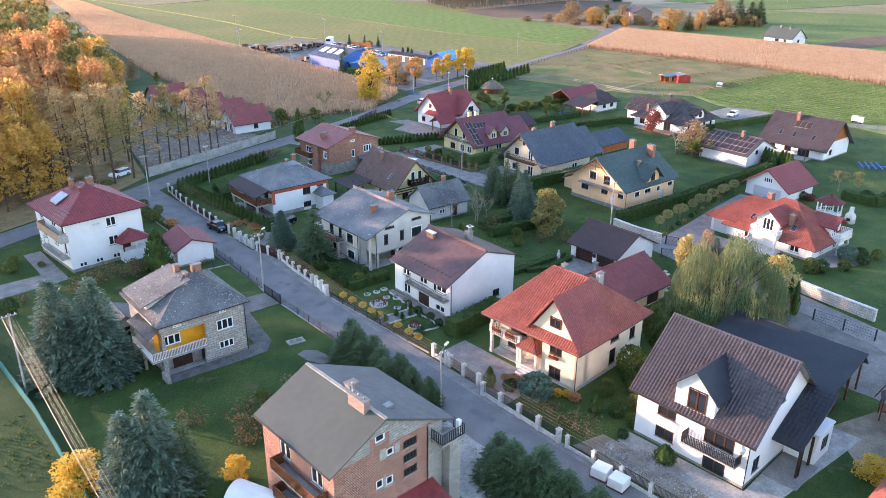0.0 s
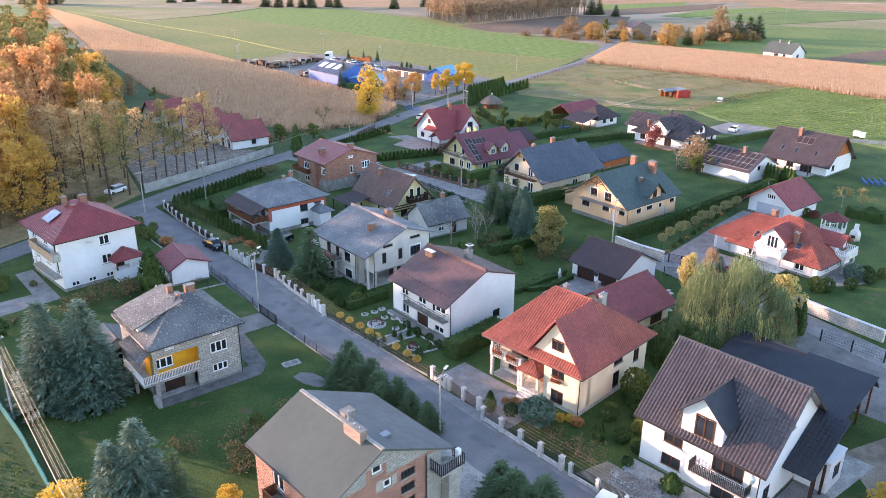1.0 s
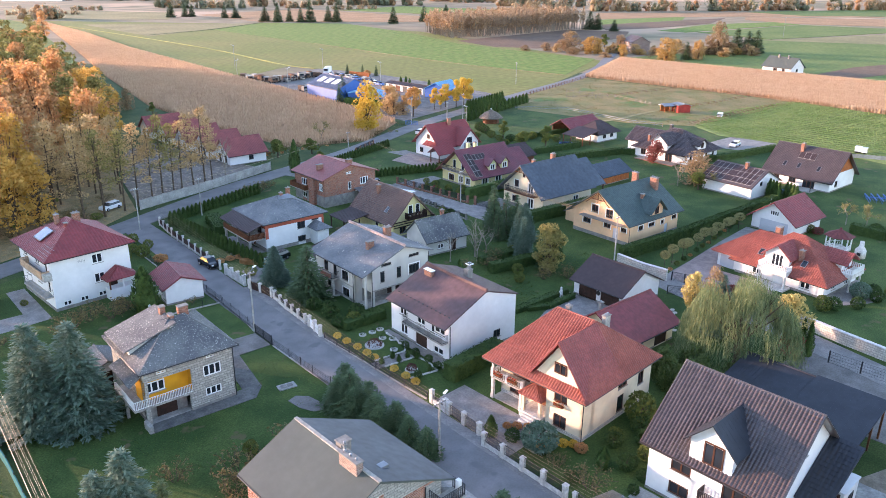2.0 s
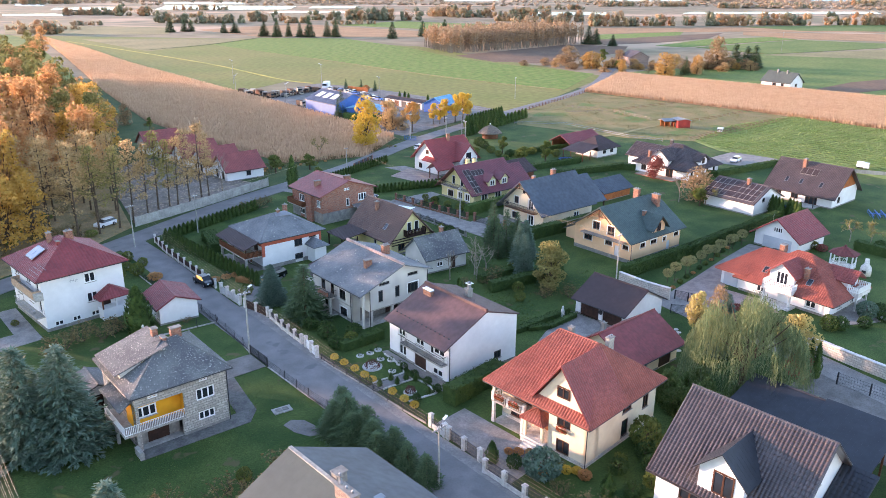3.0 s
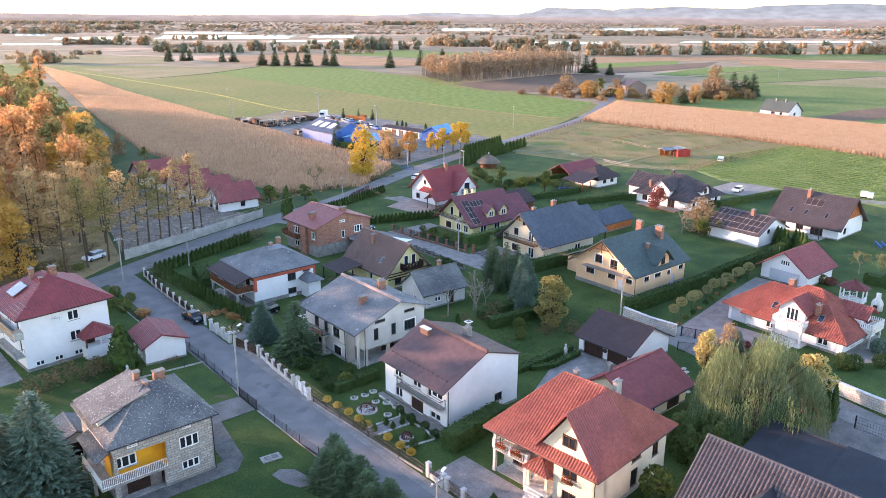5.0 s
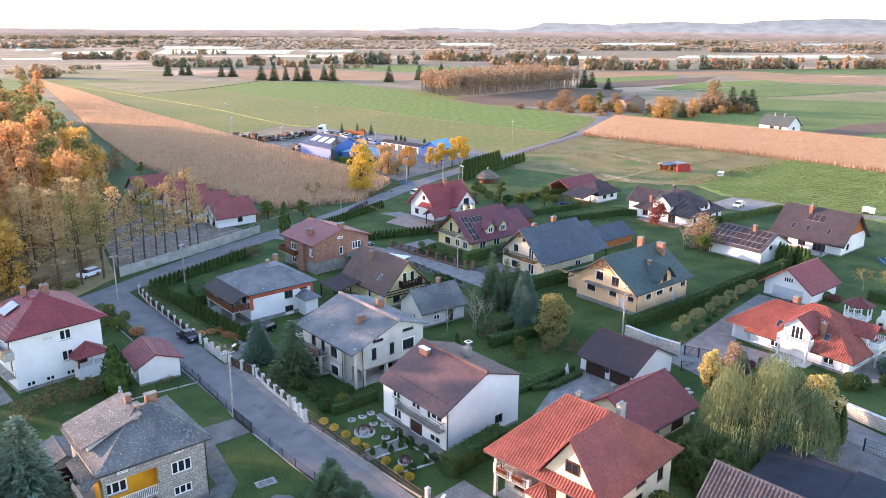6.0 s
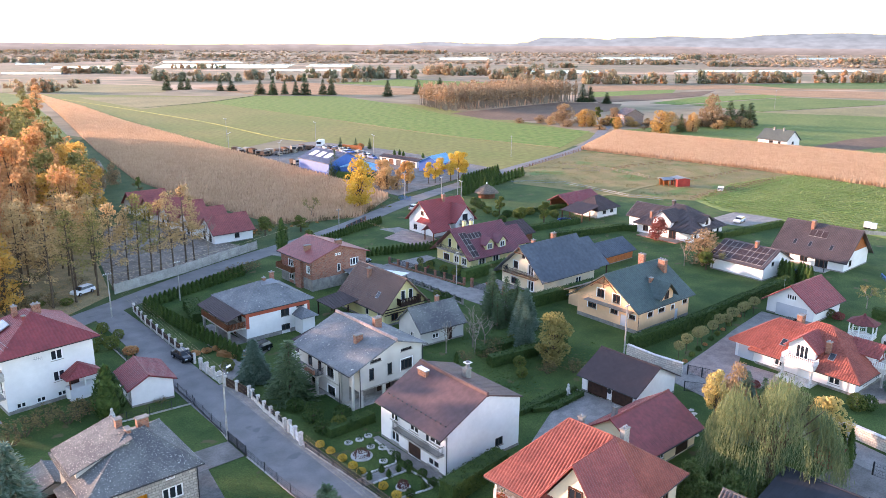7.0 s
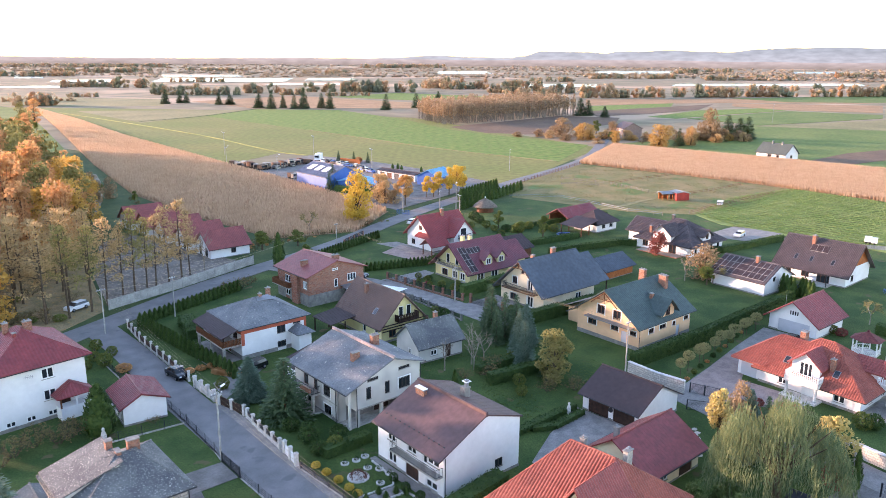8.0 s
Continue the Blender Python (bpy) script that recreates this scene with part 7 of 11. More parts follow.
LEAF_BIRCH = leaf_material("birch_autumn_leaves", lin(146, 122, 98), lin(174, 146, 116), 4.0, 0.25)
# LEAF_FAR and LEAF_PLAIN are paled: haze of distance put into the leaf colour
LEAF_FAR = (leaf_material("haze_paled_tan_trees", lin(190, 162, 128), lin(160, 140, 112), 12.0, 0.45), leaf_material("haze_paled_rusty_trees", lin(182, 142, 108), lin(156, 126, 98), 12.0, 0.45),
            leaf_material("haze_paled_olive_trees", lin(142, 138, 112), lin(118, 120, 100), 12.0, 0.45))
LEAF_PLAIN = leaf_material("haze_paled_autumn_leaves", lin(176, 154, 132), lin(148, 136, 118), 80.0, 0.4)
LEAF_GOLD = leaf_material("golden_autumn_leaves", lin(190, 148, 72), lin(208, 170, 96), 2.0, 0.5)
MAIZE_LEAF = leaf_material("dry_maize_leaves", lin(188, 156, 128), lin(208, 178, 148), 3.0, 0.45)
LEAF_ALDER = leaf_material("brownish_green_leaves", lin(168, 142, 102), lin(200, 168, 122), 1.5, 0.5)
LEAF_AMBER = leaf_material("amber_leaves", lin(166, 128, 70), lin(190, 152, 92), 3.0, 0.25)
BARK = material("bark", lin(96, 82, 68), lin(74, 62, 52), 0.9, 0.4, 60, 0.6)
BARK_PALE = material("pale_bark", lin(150, 138, 124), lin(116, 104, 92), 0.9, 0.4, 60, 0.6)


def limb(g, p, d, length, r, depth, spread=0.7):
    """A branch that forks."""
    q = p + d * length
    g.tube(p, q, r, r * 0.62, 5, False)
    if depth == 0:
        return
    for k in range(3 if depth > 1 else 2):
        w = (d + Vector(NR.normal(size=3)) * spread * 0.6 + Vector((0, 0, 0.12))).normalized()
        limb(g, q, w, length * NR.uniform(0.58, 0.8), r * 0.6, depth - 1, spread)


def make_tree(name, label, category, bark, leaf, trunk, quads):
    ob = thing(name, 0, 0, -50, 0, label, category)
    part("trunk", trunk, bark, ob)
    part("crown", quads_mesh("crown", quads, leaf), None, ob)
    return ob


def spruce(leaf, label, h=10.0, r=2.7, levels=42, reps=2, fat=1.0):
    g = Geo().tube((0, 0, 0), (0, 0, h * 0.96), 0.2, 0.02, 8)
    c, a, b = [], [], []
    for k in range(levels):
        z = 0.5 + (h - 0.6) * k / levels
        rr = r * (1 - z / h) ** 0.9 * NR.uniform(0.86, 1.08) + 0.1
        m = max(5, int(13 * (1 - z / h) + 5))
        for i in range(m):
            q = 2 * math.pi * (i + NR.uniform(0, 1)) / m
            out = np.array([math.cos(q), math.sin(q), 0])
            ln = rr * NR.uniform(0.75, 1.12)
            for t in np.linspace(0.35, 1.0, max(2, int(ln / 0.33))):
                pt = out * ln * t + np.array([0, 0, z - 0.28 * ln * t + 0.22 * ln * t * t])
                for s in (-1, 0, 1):
                    side = np.array([-out[1], out[0], 0]) * s * 0.75 * (1.1 - t * 0.5)
                    w = unit(out + side + np.array([0, 0, NR.uniform(-0.3, 0.25)]))
                    for rep in range(reps):
                        w2 = unit(w + NR.normal(size=3) * 0.28)
                        c.append(pt + w2 * 0.13 + NR.normal(size=3) * 0.09)
                        a.append(w2 * NR.uniform(0.12, 0.25) * fat)
                        b.append(unit(np.cross(w2, [0, 0, 1]) + NR.normal(size=3) * 0.3) * 0.07 * fat)
    return make_tree("spruce", label, "tree", BARK, leaf, g, leaf_quads(np.array(c), np.array(a), np.array(b)))


def broadleaf(name, leaf, label, h=10.0, r=3.2, base=0.3, blobs=20, leaves=3200, size=0.24, bark=BARK, narrow=1.0, ragged=0.35):
    g = Geo()
    g.tube((0, 0, 0), (0, 0, h * base), 0.24, 0.18, 8, False)
    pts = []
    for k in range(blobs):
        t = NR.uniform(0, 1)
        z = h * (base + (1 - base) * t * 0.92)
        rr = r * math.sin(math.pi * min(1, 0.15 + 0.8 * t)) ** 0.7 * narrow
        q = NR.uniform(0, 6.28)
        cc = np.array([math.cos(q) * rr * NR.uniform(0.2, 0.75), math.sin(q) * rr * NR.uniform(0.2, 0.75), z])
        br = r * ragged * NR.uniform(0.7, 1.3)
        mid = Vector((cc[0] * 0.3, cc[1] * 0.3, h * base + (z - h * base) * 0.55))
        g.tube((0, 0, h * base * 0.9), mid, 0.12, 0.07, 4, False)
        g.tube(mid, tuple(cc), 0.07, 0.02, 3, False)
        pts.append(shell_points(cc, np.array([br, br, br * 0.8]), leaves // blobs))
    return make_tree(name, label, "tree", bark, leaf, g, cloud(np.concatenate(pts), size))


def tall_alder(leaf, label, h=17.0, leaves=2100):
    g = Geo()
    lean = NR.normal(size=2) * 0.5
    g.tube((0, 0, 0), (lean[0], lean[1], h * 0.96), 0.2, 0.03, 7, False)
    pts = []
    for k in range(34):
        t = NR.uniform(0.28, 1.0)
        q = NR.uniform(0, 6.28)
        ln = (1.12 - t) * 4.4 * NR.uniform(0.5, 1.1)
        p0 = Vector((lean[0] * t, lean[1] * t, h * t * 0.95))
        p1 = p0 + Vector((math.cos(q) * ln, math.sin(q) * ln, ln * 0.35))
        g.tube(p0, p1, 0.05, 0.012, 4, False)
        pts.append(shell_points(tuple(lerp(p0, p1, 0.8)), np.array([1.1, 1.1, 0.75]), leaves // 34, 0.2))
    return make_tree("alder", label, "tree", BARK, leaf, g, cloud(np.concatenate(pts), 0.2))


def thuja(leaf, label, h=4.0, r=0.75, n=560, name="thuja", belly=0.3, shag=0.1, size=1.0):
    t = NR.uniform(0, 1, n)
    rr = r * np.where(t < belly, 0.75 + 0.25 * t / belly, ((1 - t) / (1 - belly)) ** 0.75 + 0.03) * NR.uniform(0.92 - shag * 1.6, 0.98 + shag, n)
    q = NR.uniform(0, 6.28, n)
    c = np.stack([rr * np.cos(q), rr * np.sin(q), 0.05 + h * t], 1)
    out = np.stack([np.cos(q), np.sin(q), np.zeros(n)], 1)
    a = unit(out * 0.35 + np.array([0, 0, 1]) + NR.normal(size=(n, 3)) * 0.25) * NR.uniform(0.14, 0.26, (n, 1)) * size
    b = unit(np.cross(a, out)) * 0.1 * size
    k = 0.7 - shag
    g = Geo().lathe([(r * k, 0.0), (r * k * 1.15, h * 0.3), (r * k * 0.65, h * 0.65), (0.02, h * 0.9)], 8)
    ob = thing(name, 0, 0, -50, 0, label, "shrub")
    part("stem", g, leaf, ob)
    part("foliage", quads_mesh("foliage", leaf_quads(c, a, b), leaf), None, ob)
    return ob


def conifer_bush(label, h=4.6, r=1.7, lobes=13, n=260, leaf=LEAF_FIR):
    """A shaggy evergreen of many upright plumes."""
    ob = thing("conifer_shrub", 0, 0, -50, 0, label, "shrub")
    g, quads = Geo(), []
    for k in range(lobes):
        q, rr = 2 * math.pi * k * 0.382 * 1.618, r * 0.75 * math.sqrt(k / lobes)
        x, y = rr * math.cos(q), rr * math.sin(q)
        hh = h * (1 - 0.42 * (rr / r)) * NR.uniform(0.82, 1.05)
        g.tube((x * 0.4, y * 0.4, 0), (x, y, hh * 0.85), 0.07, 0.02, 5, False)
        t = NR.uniform(0, 1, n)
        wr = 0.62 * (np.sin(np.pi * np.minimum(1, 0.2 + 0.8 * t)) ** 0.6) * NR.uniform(0.45, 1.15, n)
        f = NR.uniform(0, 6.28, n)
        out = np.stack([np.cos(f), np.sin(f), np.zeros(n)], 1)
        c = np.stack([x + wr * np.cos(f), y + wr * np.sin(f), 0.05 + hh * t], 1)
        a = unit(out * 0.6 + np.array([0, 0, 0.9]) + NR.normal(size=(n, 3)) * 0.35) * NR.uniform(0.15, 0.32, (n, 1))
        quads.append(leaf_quads(c, a, unit(np.cross(a, out + NR.normal(size=(n, 3)) * 0.3)) * 0.09))
    part("stem", g, BARK, ob)
    part("foliage", quads_mesh("foliage", np.concatenate(quads), leaf), None, ob)
    return ob


def ball(leaf, label, r=1.0, n=700, stem=0.0, name="shrub", flat=0.9, size=0.13):
    ob = thing(name, 0, 0, -50, 0, label, "shrub")
    zc = stem + r * flat
    g = Geo().tube((0, 0, 0), (0, 0, zc), 0.06, 0.05, 6)
    for k in range(5):
        d = unit(NR.normal(size=3)) * r * 0.7
        g.tube((0, 0, zc - r * 0.3), (d[0], d[1], zc + abs(d[2])), 0.03, 0.01, 4, False)
    part("stem", g, BARK, ob)
    c = shell_points((0, 0, zc), np.array([r, r, r * flat]), n, 0.6)
    c[:, 2] = np.maximum(c[:, 2], 0.03)
    part("foliage", quads_mesh("foliage", cloud(c, size), leaf), None, ob)
    return ob


def bare_tree(label, h=8.0, name="bare_tree", depth=4, bark=BARK_PALE, few=0):
    g = Geo()
    limb(g, Vector((0, 0, 0)), Vector((0, 0, 1)), h * 0.28, 0.13, depth, 0.8)
    ob = thing(name, 0, 0, -50, 0, label, "tree")
    part("trunk", g, bark, ob)
    if few:
        pts = np.array(g.v)
        pts = pts[pts[:, 2] > h * 0.35]
        c = pts[NR.integers(0, len(pts), few)] + NR.normal(size=(few, 3)) * 0.15
        part("crown", quads_mesh("crown", cloud(c, 0.13), LEAF_OLIVE), None, ob)
    return ob


def tangle(label, h=3.6):
    """A bush of many stems that fork from the ground, with few leaves left."""
    g = Geo()
    for k in range(8):
        q = 2 * math.pi * k / 8 + NR.uniform(0, 0.6)
        limb(g, Vector((0.15 * math.cos(q), 0.15 * math.sin(q), 0)), Vector((0.45 * math.cos(q), 0.45 * math.sin(q), 1)).normalized(), h * 0.33, 0.035, 2, 0.7)
    pts = np.array(g.v)
    pts = pts[pts[:, 2] > 0.3]
    c = pts[NR.integers(0, len(pts), 420)] + NR.normal(size=(420, 3)) * 0.12
    ob = thing("bush", 0, 0, -50, 0, label, "bush")
    part("stem", g, BARK, ob)
    part("foliage", quads_mesh("foliage", cloud(c, 0.11), LEAF_SCRUB), None, ob)
    return ob


def willow(label, h=10.5, r=6.4):
    g = Geo()
    g.tube((0, 0, 0), (0.2, 0, 3.2), 0.5, 0.4, 8, False)
    c, a, b = [], [], []
    for k in range(16):
        q = 2 * math.pi * k / 16 + NR.uniform(0, 0.4)
        rr = r * NR.uniform(0.3, 0.85)
        tip = Vector((math.cos(q) * rr, math.sin(q) * rr, h * NR.uniform(0.6, 0.92)))
        g.tube((0.2, 0, 3.0), tip * 0.55 + Vector((0, 0, 1.5)), 0.18, 0.1, 5, False)
        g.tube(tip * 0.55 + Vector((0, 0, 1.5)), tip, 0.1, 0.03, 5, False)
    for k in range(3600):
        q, t = NR.uniform(0, 6.28), math.sqrt(NR.uniform(0, 1))
        rr = r * t
        lump = noise.noise((2.2 * t * math.cos(q), 2.2 * t * math.sin(q), 4.0))
        if lump < -0.28:
            continue
        rr *= 1 + 0.25 * noise.noise((math.cos(q) * 1.7, math.sin(q) * 1.7, 9.0))
        z0 = h * math.sqrt(max(0.06, 1 - 0.75 * t * t)) * NR.uniform(0.8, 1.0) * (1 + 0.3 * lump)
        ln = NR.uniform(1.5, 4.5) * (0.5 + t * 0.6)
        x, y = rr * math.cos(q), rr * math.sin(q)
        sway = NR.normal(size=2) * 0.12
        for s in np.arange(0, min(ln, z0 - 0.6), 0.42):
            c.append((x + sway[0] * s + math.cos(q) * 0.12 * math.sqrt(s), y + sway[1] * s + math.sin(q) * 0.12 * math.sqrt(s), z0 - s))
            a.append(unit(np.array([sway[0] + NR.normal() * 0.25, sway[1] + NR.normal() * 0.25, -1.0])) * 0.3)
            b.append(unit(np.array([NR.normal(), NR.normal(), 0.1])) * 0.045)
    return make_tree("willow", label, "tree", BARK, LEAF_WILLOW, g, leaf_quads(np.array(c), np.array(a), np.array(b)))


def place(kind, x, y, h=1.0, wide=None, rz=None, z=0.0, group="", label=""):
    """A copy of a plant, scaled in height and width."""
    wide = h if wide is None else wide
    m = Matrix.LocRotScale((x, y, z), Euler((0, 0, NR.uniform(0, 6.28) if rz is None else rz)), (wide, wide, h))
    ob = copy_thing(kind, m)
    if group or label:
        tagged(ob, label, "", group)
    return ob


def hedge(name, pts, width, height, leaf=LEAF_HEDGE, label="clipped dark green hedge", density=24, ragged=0.06):
    """A clipped hedge along a line: a dense core under small leaves."""
    ob = thing(name, pts[0][0], pts[0][1], 0, 0, label, "hedge")
    o = Vector((pts[0][0], pts[0][1], 0))
    g, quads = Geo(), []
    for p, q in zip(pts, pts[1:]):
        p, q = Vector((*p, 0)) - o, Vector((*q, 0)) - o
        d = (q - p).normalized()
        s = Vector((-d.y, d.x, 0)) * width / 2
        ins = s * 0.86
        k = [(v.x, v.y) for v in (p - ins, q - ins, q + ins, p + ins)]
        g.prism(k, 0.0, height - 0.08)
        ln = (q - p).length
        for area, kind in ((ln * height, 1), (ln * height, -1), (ln * width, 0), (width * height, 2), (width * height, -2)):
            n = int(area * density)
            u, v = NR.uniform(0, 1, n), NR.uniform(0, 1, n)
            P, D, S = np.array(p), np.array(q - p), np.array(s)
            if abs(kind) == 1:
                c = P + D * u[:, None] + S * kind + np.array([0, 0, 1]) * (v * height)[:, None]
            elif kind == 0:
                c = P + D * u[:, None] + S * (2 * v - 1)[:, None] + np.array([0, 0, height])
            else:
                c = P + D * (0 if kind < 0 else 1) + S * (2 * u - 1)[:, None] + np.array([0, 0, 1]) * (v * height)[:, None]
            quads.append(cloud(c + NR.normal(size=(n, 3)) * ragged, 0.13))
    part("core", g, leaf, ob)
    part("foliage", quads_mesh("foliage", np.concatenate(quads), leaf), None, ob)
    return ob


SPRUCES = [spruce(LEAF_SPRUCE, "blue-green spruce with drooping boughs", levels=44, fat=1.25) for _ in range(2)]
FIRS = [spruce(LEAF_FIR, "dark green conifer with dense boughs", r=2.4, levels=27, reps=1, fat=1.6) for _ in range(2)]
NEAR_FIR = spruce(LEAF_FIR, "bushy dark green conifer beside the road", r=2.4, levels=25, fat=1.05)
FAR_FIR = spruce(LEAF_FIR, "dark conifer beyond the fields", r=2.5, levels=17, reps=1, fat=2.6)
YELLOWS = [broadleaf("yellow_tree", LEAF_YELLOW, "deciduous tree in bright yellow autumn leaf") for _ in range(2)]
ORANGES = [broadleaf("orange_tree", LEAF_ORANGE, "deciduous tree in orange autumn leaf") for _ in range(2)]
RUSTS = [broadleaf("rusty_tree", LEAF_RUST, "tall deciduous tree in rusty autumn leaf", h=25, r=5.8, base=0.22, blobs=34, leaves=1800, size=0.46) for _ in range(3)]
OLIVES = [broadleaf("fading_tree", LEAF_OLIVE, "tall deciduous tree with fading green leaf", h=25, r=5.2, base=0.25, blobs=32, leaves=1800, size=0.44) for _ in range(2)]
OLIVE_FAR = broadleaf("fading_tree", LEAF_OLIVE, "tall deciduous tree with fading green leaf", h=25, r=5.2, base=0.2, blobs=18, leaves=800, size=0.78)
GOLDS = [broadleaf("golden_tree", LEAF_GOLD, "tall deciduous tree in golden autumn leaf", h=22, r=5.4, base=0.2, blobs=34, leaves=1800, size=0.45) for _ in range(2)]
FARMS = [broadleaf("farm_tree", k, l, h=12, r=5.5, base=0.05, blobs=30, leaves=1500, size=0.42) for k, l in ((LEAF_FARM, "spreading farm tree in tan autumn leaf"), (LEAF_AMBER, "spreading farm tree in golden autumn leaf"), (LEAF_ALDER, "spreading farm tree in dull olive leaf"))]
ALDERS = [tall_alder(k, "slender tree with a bare trunk and thin fading crown", leaves=n) for k, n in ((LEAF_ALDER, 1400), (LEAF_ALDER, 1100), (LEAF_ALDER, 1300), (LEAF_OLIVE, 1100))]
GREENS = [broadleaf("green_tree", LEAF_GREEN, "leafy green garden tree", h=7, r=2.4, blobs=16, leaves=1300, size=0.26) for _ in range(2)]
MAPLE = broadleaf("maple", LEAF_RED, "small red-leaved maple on a lawn", h=8, r=3.6, base=0.06, blobs=26, leaves=3400, size=0.2)
POPLAR = broadleaf("poplar", LEAF_YELLOW, "upright poplar in golden autumn leaf beside a road", h=15, r=5.2, base=0.12, blobs=44, leaves=5200, size=0.3, narrow=0.95, ragged=0.3)
THUJAS = [thuja(LEAF_THUJA, "narrow upright green thuja bush") for _ in range(2)]
THUJA_BROAD = conifer_bush("broad rounded green thuja under a willow", leaf=LEAF_COLUMN)
PALE_TREE = broadleaf("pale_tree", LEAF_PALE, "garden tree with pale yellow autumn leaves", leaves=2400, ragged=0.4)
BALLS = [ball(LEAF_HEDGE, "round clipped evergreen shrub"), ball(LEAF_GREEN, "rounded leafy green shrub")]
BALL_YELLOW = broadleaf("yellow_shrub", LEAF_YELLOW, "spreading shrub in bright yellow autumn leaf", h=3.4, r=1.7, base=0.1, blobs=18, leaves=2800, size=0.1, ragged=0.38)
BALL_GOLDEN = ball(LEAF_YELLOW, "low golden yellow garden shrub", 1.0, 700, 0.0, "golden_shrub", 0.75)
BALL_BLUE = ball(LEAF_SPRUCE, "broad blue-green juniper in a front garden", 1.0, 1500, 0.0, "juniper", 0.8, 0.11)
BALL_RUST = ball(LEAF_RUST, "low rust-coloured garden shrub", 0.8, 500, 0.0, "rusty_shrub", 0.7)
BALL_RED = ball(LEAF_RED, "low shrub with red leaves", 0.8, 500, 0.0, "red_shrub", 0.7)
POMPOM = ball(LEAF_POM, "standard tree with a ball-shaped crown", 1.15, 900, 2.2, "standard_tree", 0.85, 0.12)
BARES = [bare_tree("leafless tree with fine pale twigs", few=0), bare_tree("nearly leafless tree with a few last leaves", few=700)]
BUSHES = [tangle("tangled half-bare garden bush")]
WILLOW = willow("broad weeping willow with yellowing strands")

# garden trees
for k, x, y, h in ((0, 20.2, 79.8, 1.2), (1, 23.4, 77.4, 1.2), (1, 19.1, 54.6, 1.08), (0, 17.2, 55.4, 0.92), (1, 101.4, 82.8, 0.7)):
    place(SPRUCES[k], x, y, h, h * (1.3 if h > 1.1 else 1.2))
for k, x, y, h in ((0, 21.6, 53.8, 0.72), (1, 101.3, 90.1, 0.85), (0, 101.0, 86.9, 0.83), (1, 105.5, 88.2, 0.66), (0, 98.1, 86.2, 0.62), (1, 103.4, 92.4, 0.8), (0, 93.5, 72.5, 0.5), (1, 98.8, 42.6, 0.55), (0, 169.4, 225.2, 0.95), (1, 215.0, 282.0, 0.5), (0, 219.0, 276.0, 0.5), (1, 222.0, 270.0, 0.5)):
    place(FIRS[k], x, y, h, h * 0.95)
place(BALL_YELLOW, 25.0, 51.6, 0.75, 0.95)
place(BALL_YELLOW, 14.2, 59.1, 1.3, 1.6)
place(BALL_YELLOW, 12.6, 57.0, 1.0, 1.3)
place(SPRUCES[0], 58.6, 96.0, 0.62, 0.95)
place(FIRS[0], 59.0, 87.8, 0.85, 1.35, label="full dark green pine on a front lawn")
place(BARES[0], 84.4, 84.4, 0.8, 1.1)
place(SPRUCES[1], 93.9, 76.9, 0.75, 0.7)
place(WILLOW, 84.9, 35.8, 1.1, 1.02)
place(PALE_TREE, 94.0, 33.6, 0.78, 0.85)
place(PALE_TREE, 91.4, 45.4, 0.8, 0.55, label="slender garden shrub with pale yellow leaves")
place(BALL_RED, 92.4, 32.4, 3.0, 1.9, label="tall shrub with dark purple leaves")
place(SPRUCES[0], 91.4, 42.0, 0.55, 0.7)
place(FARMS[0], 97.8, 45.6, 0.55, 0.34, label="upright shrub with pale peach autumn leaves")
place(THUJAS[0], 40.4, 100.2, 1.6, 2.8, label="tall broad green thuja beside a garage")
place(MAPLE, 168.6, 97.4, 0.8, 0.8)
for x, y, h in ((89.0, 83.2, 0.95), (90.4, 82.0, 0.85), (87.8, 81.6, 0.8)):
    place(BARES[0], x, y, h, h * 1.25)
for x, y, r in ((89.6, 69.2, 0.8), (92.6, 66.8, 0.9), (87.2, 78.0, 0.9), (90.4, 80.0, 0.9), (84.4, 80.4, 0.7), (95.2, 74.0, 0.8)):
    place(BUSHES[0], x, y, r * 0.8, r * 1.3)
place(THUJAS[1], 80.4, 78.4, 0.8, 0.9)
place(SPRUCES[0], 95.6, 79.4, 0.85, 0.75, label="silvery blue spruce in a back garden")
place(broadleaf("autumn_tree", LEAF_OLIVE, "garden tree in dull olive autumn leaf", h=8, r=2.8, base=0.08, blobs=26, leaves=3600, size=0.2), 92.6, 70.6, 1.0, 1.15)
place(BUSHES[0], 160.5, 76.5, 1.1, 1.6)
place(GREENS[1], 154.6, 78.0, 0.6, 0.8)
place(FARMS[0], 157.9, 80.3, 0.62, 0.8, label="broad garden tree with thin brownish leaves")
place(BARES[1], 155.9, 77.3, 0.8, 1.0)
place(BARES[0], 154.0, 82.6, 0.9, 1.0)
place(POPLAR, 139.8, 174.6, 1.0, 1.0)
place(ORANGES[1], 166.9, 184.4, 1.02, 1.0)
for x, y, h in ((181.6, 190.0, 0.72), (184.0, 189.2, 0.68), (187.4, 190.4, 0.8), (190.4, 188.2, 0.95), (193.6, 187.6, 0.98), (198.0, 189.4, 0.9)):
    place(YELLOWS[int(x) % 2], x, y, h, h * 0.85)
for x, y, h in ((165.4, 196, 1.2), (164.4, 191, 1.0), (170.0, 199, 1.1), (167.4, 190, 0.85)):
    place(FARMS[2], x, y, h * 0.62, h * 0.62)
place(FIRS[0], 164.6, 220.8, 0.72, 0.75, label="dark conifer beside a works hall")
for x, y, h in ((217.7, 248.4, 0.55), (219.0, 246.6, 0.6), (218.6, 243.8, 0.5), (220.2, 233.6, 0.55)):
    place(THUJAS[0], x, y, h, 1.0)
place(BALL_RUST, 219.6, 273.4, 2.2, 2.0)
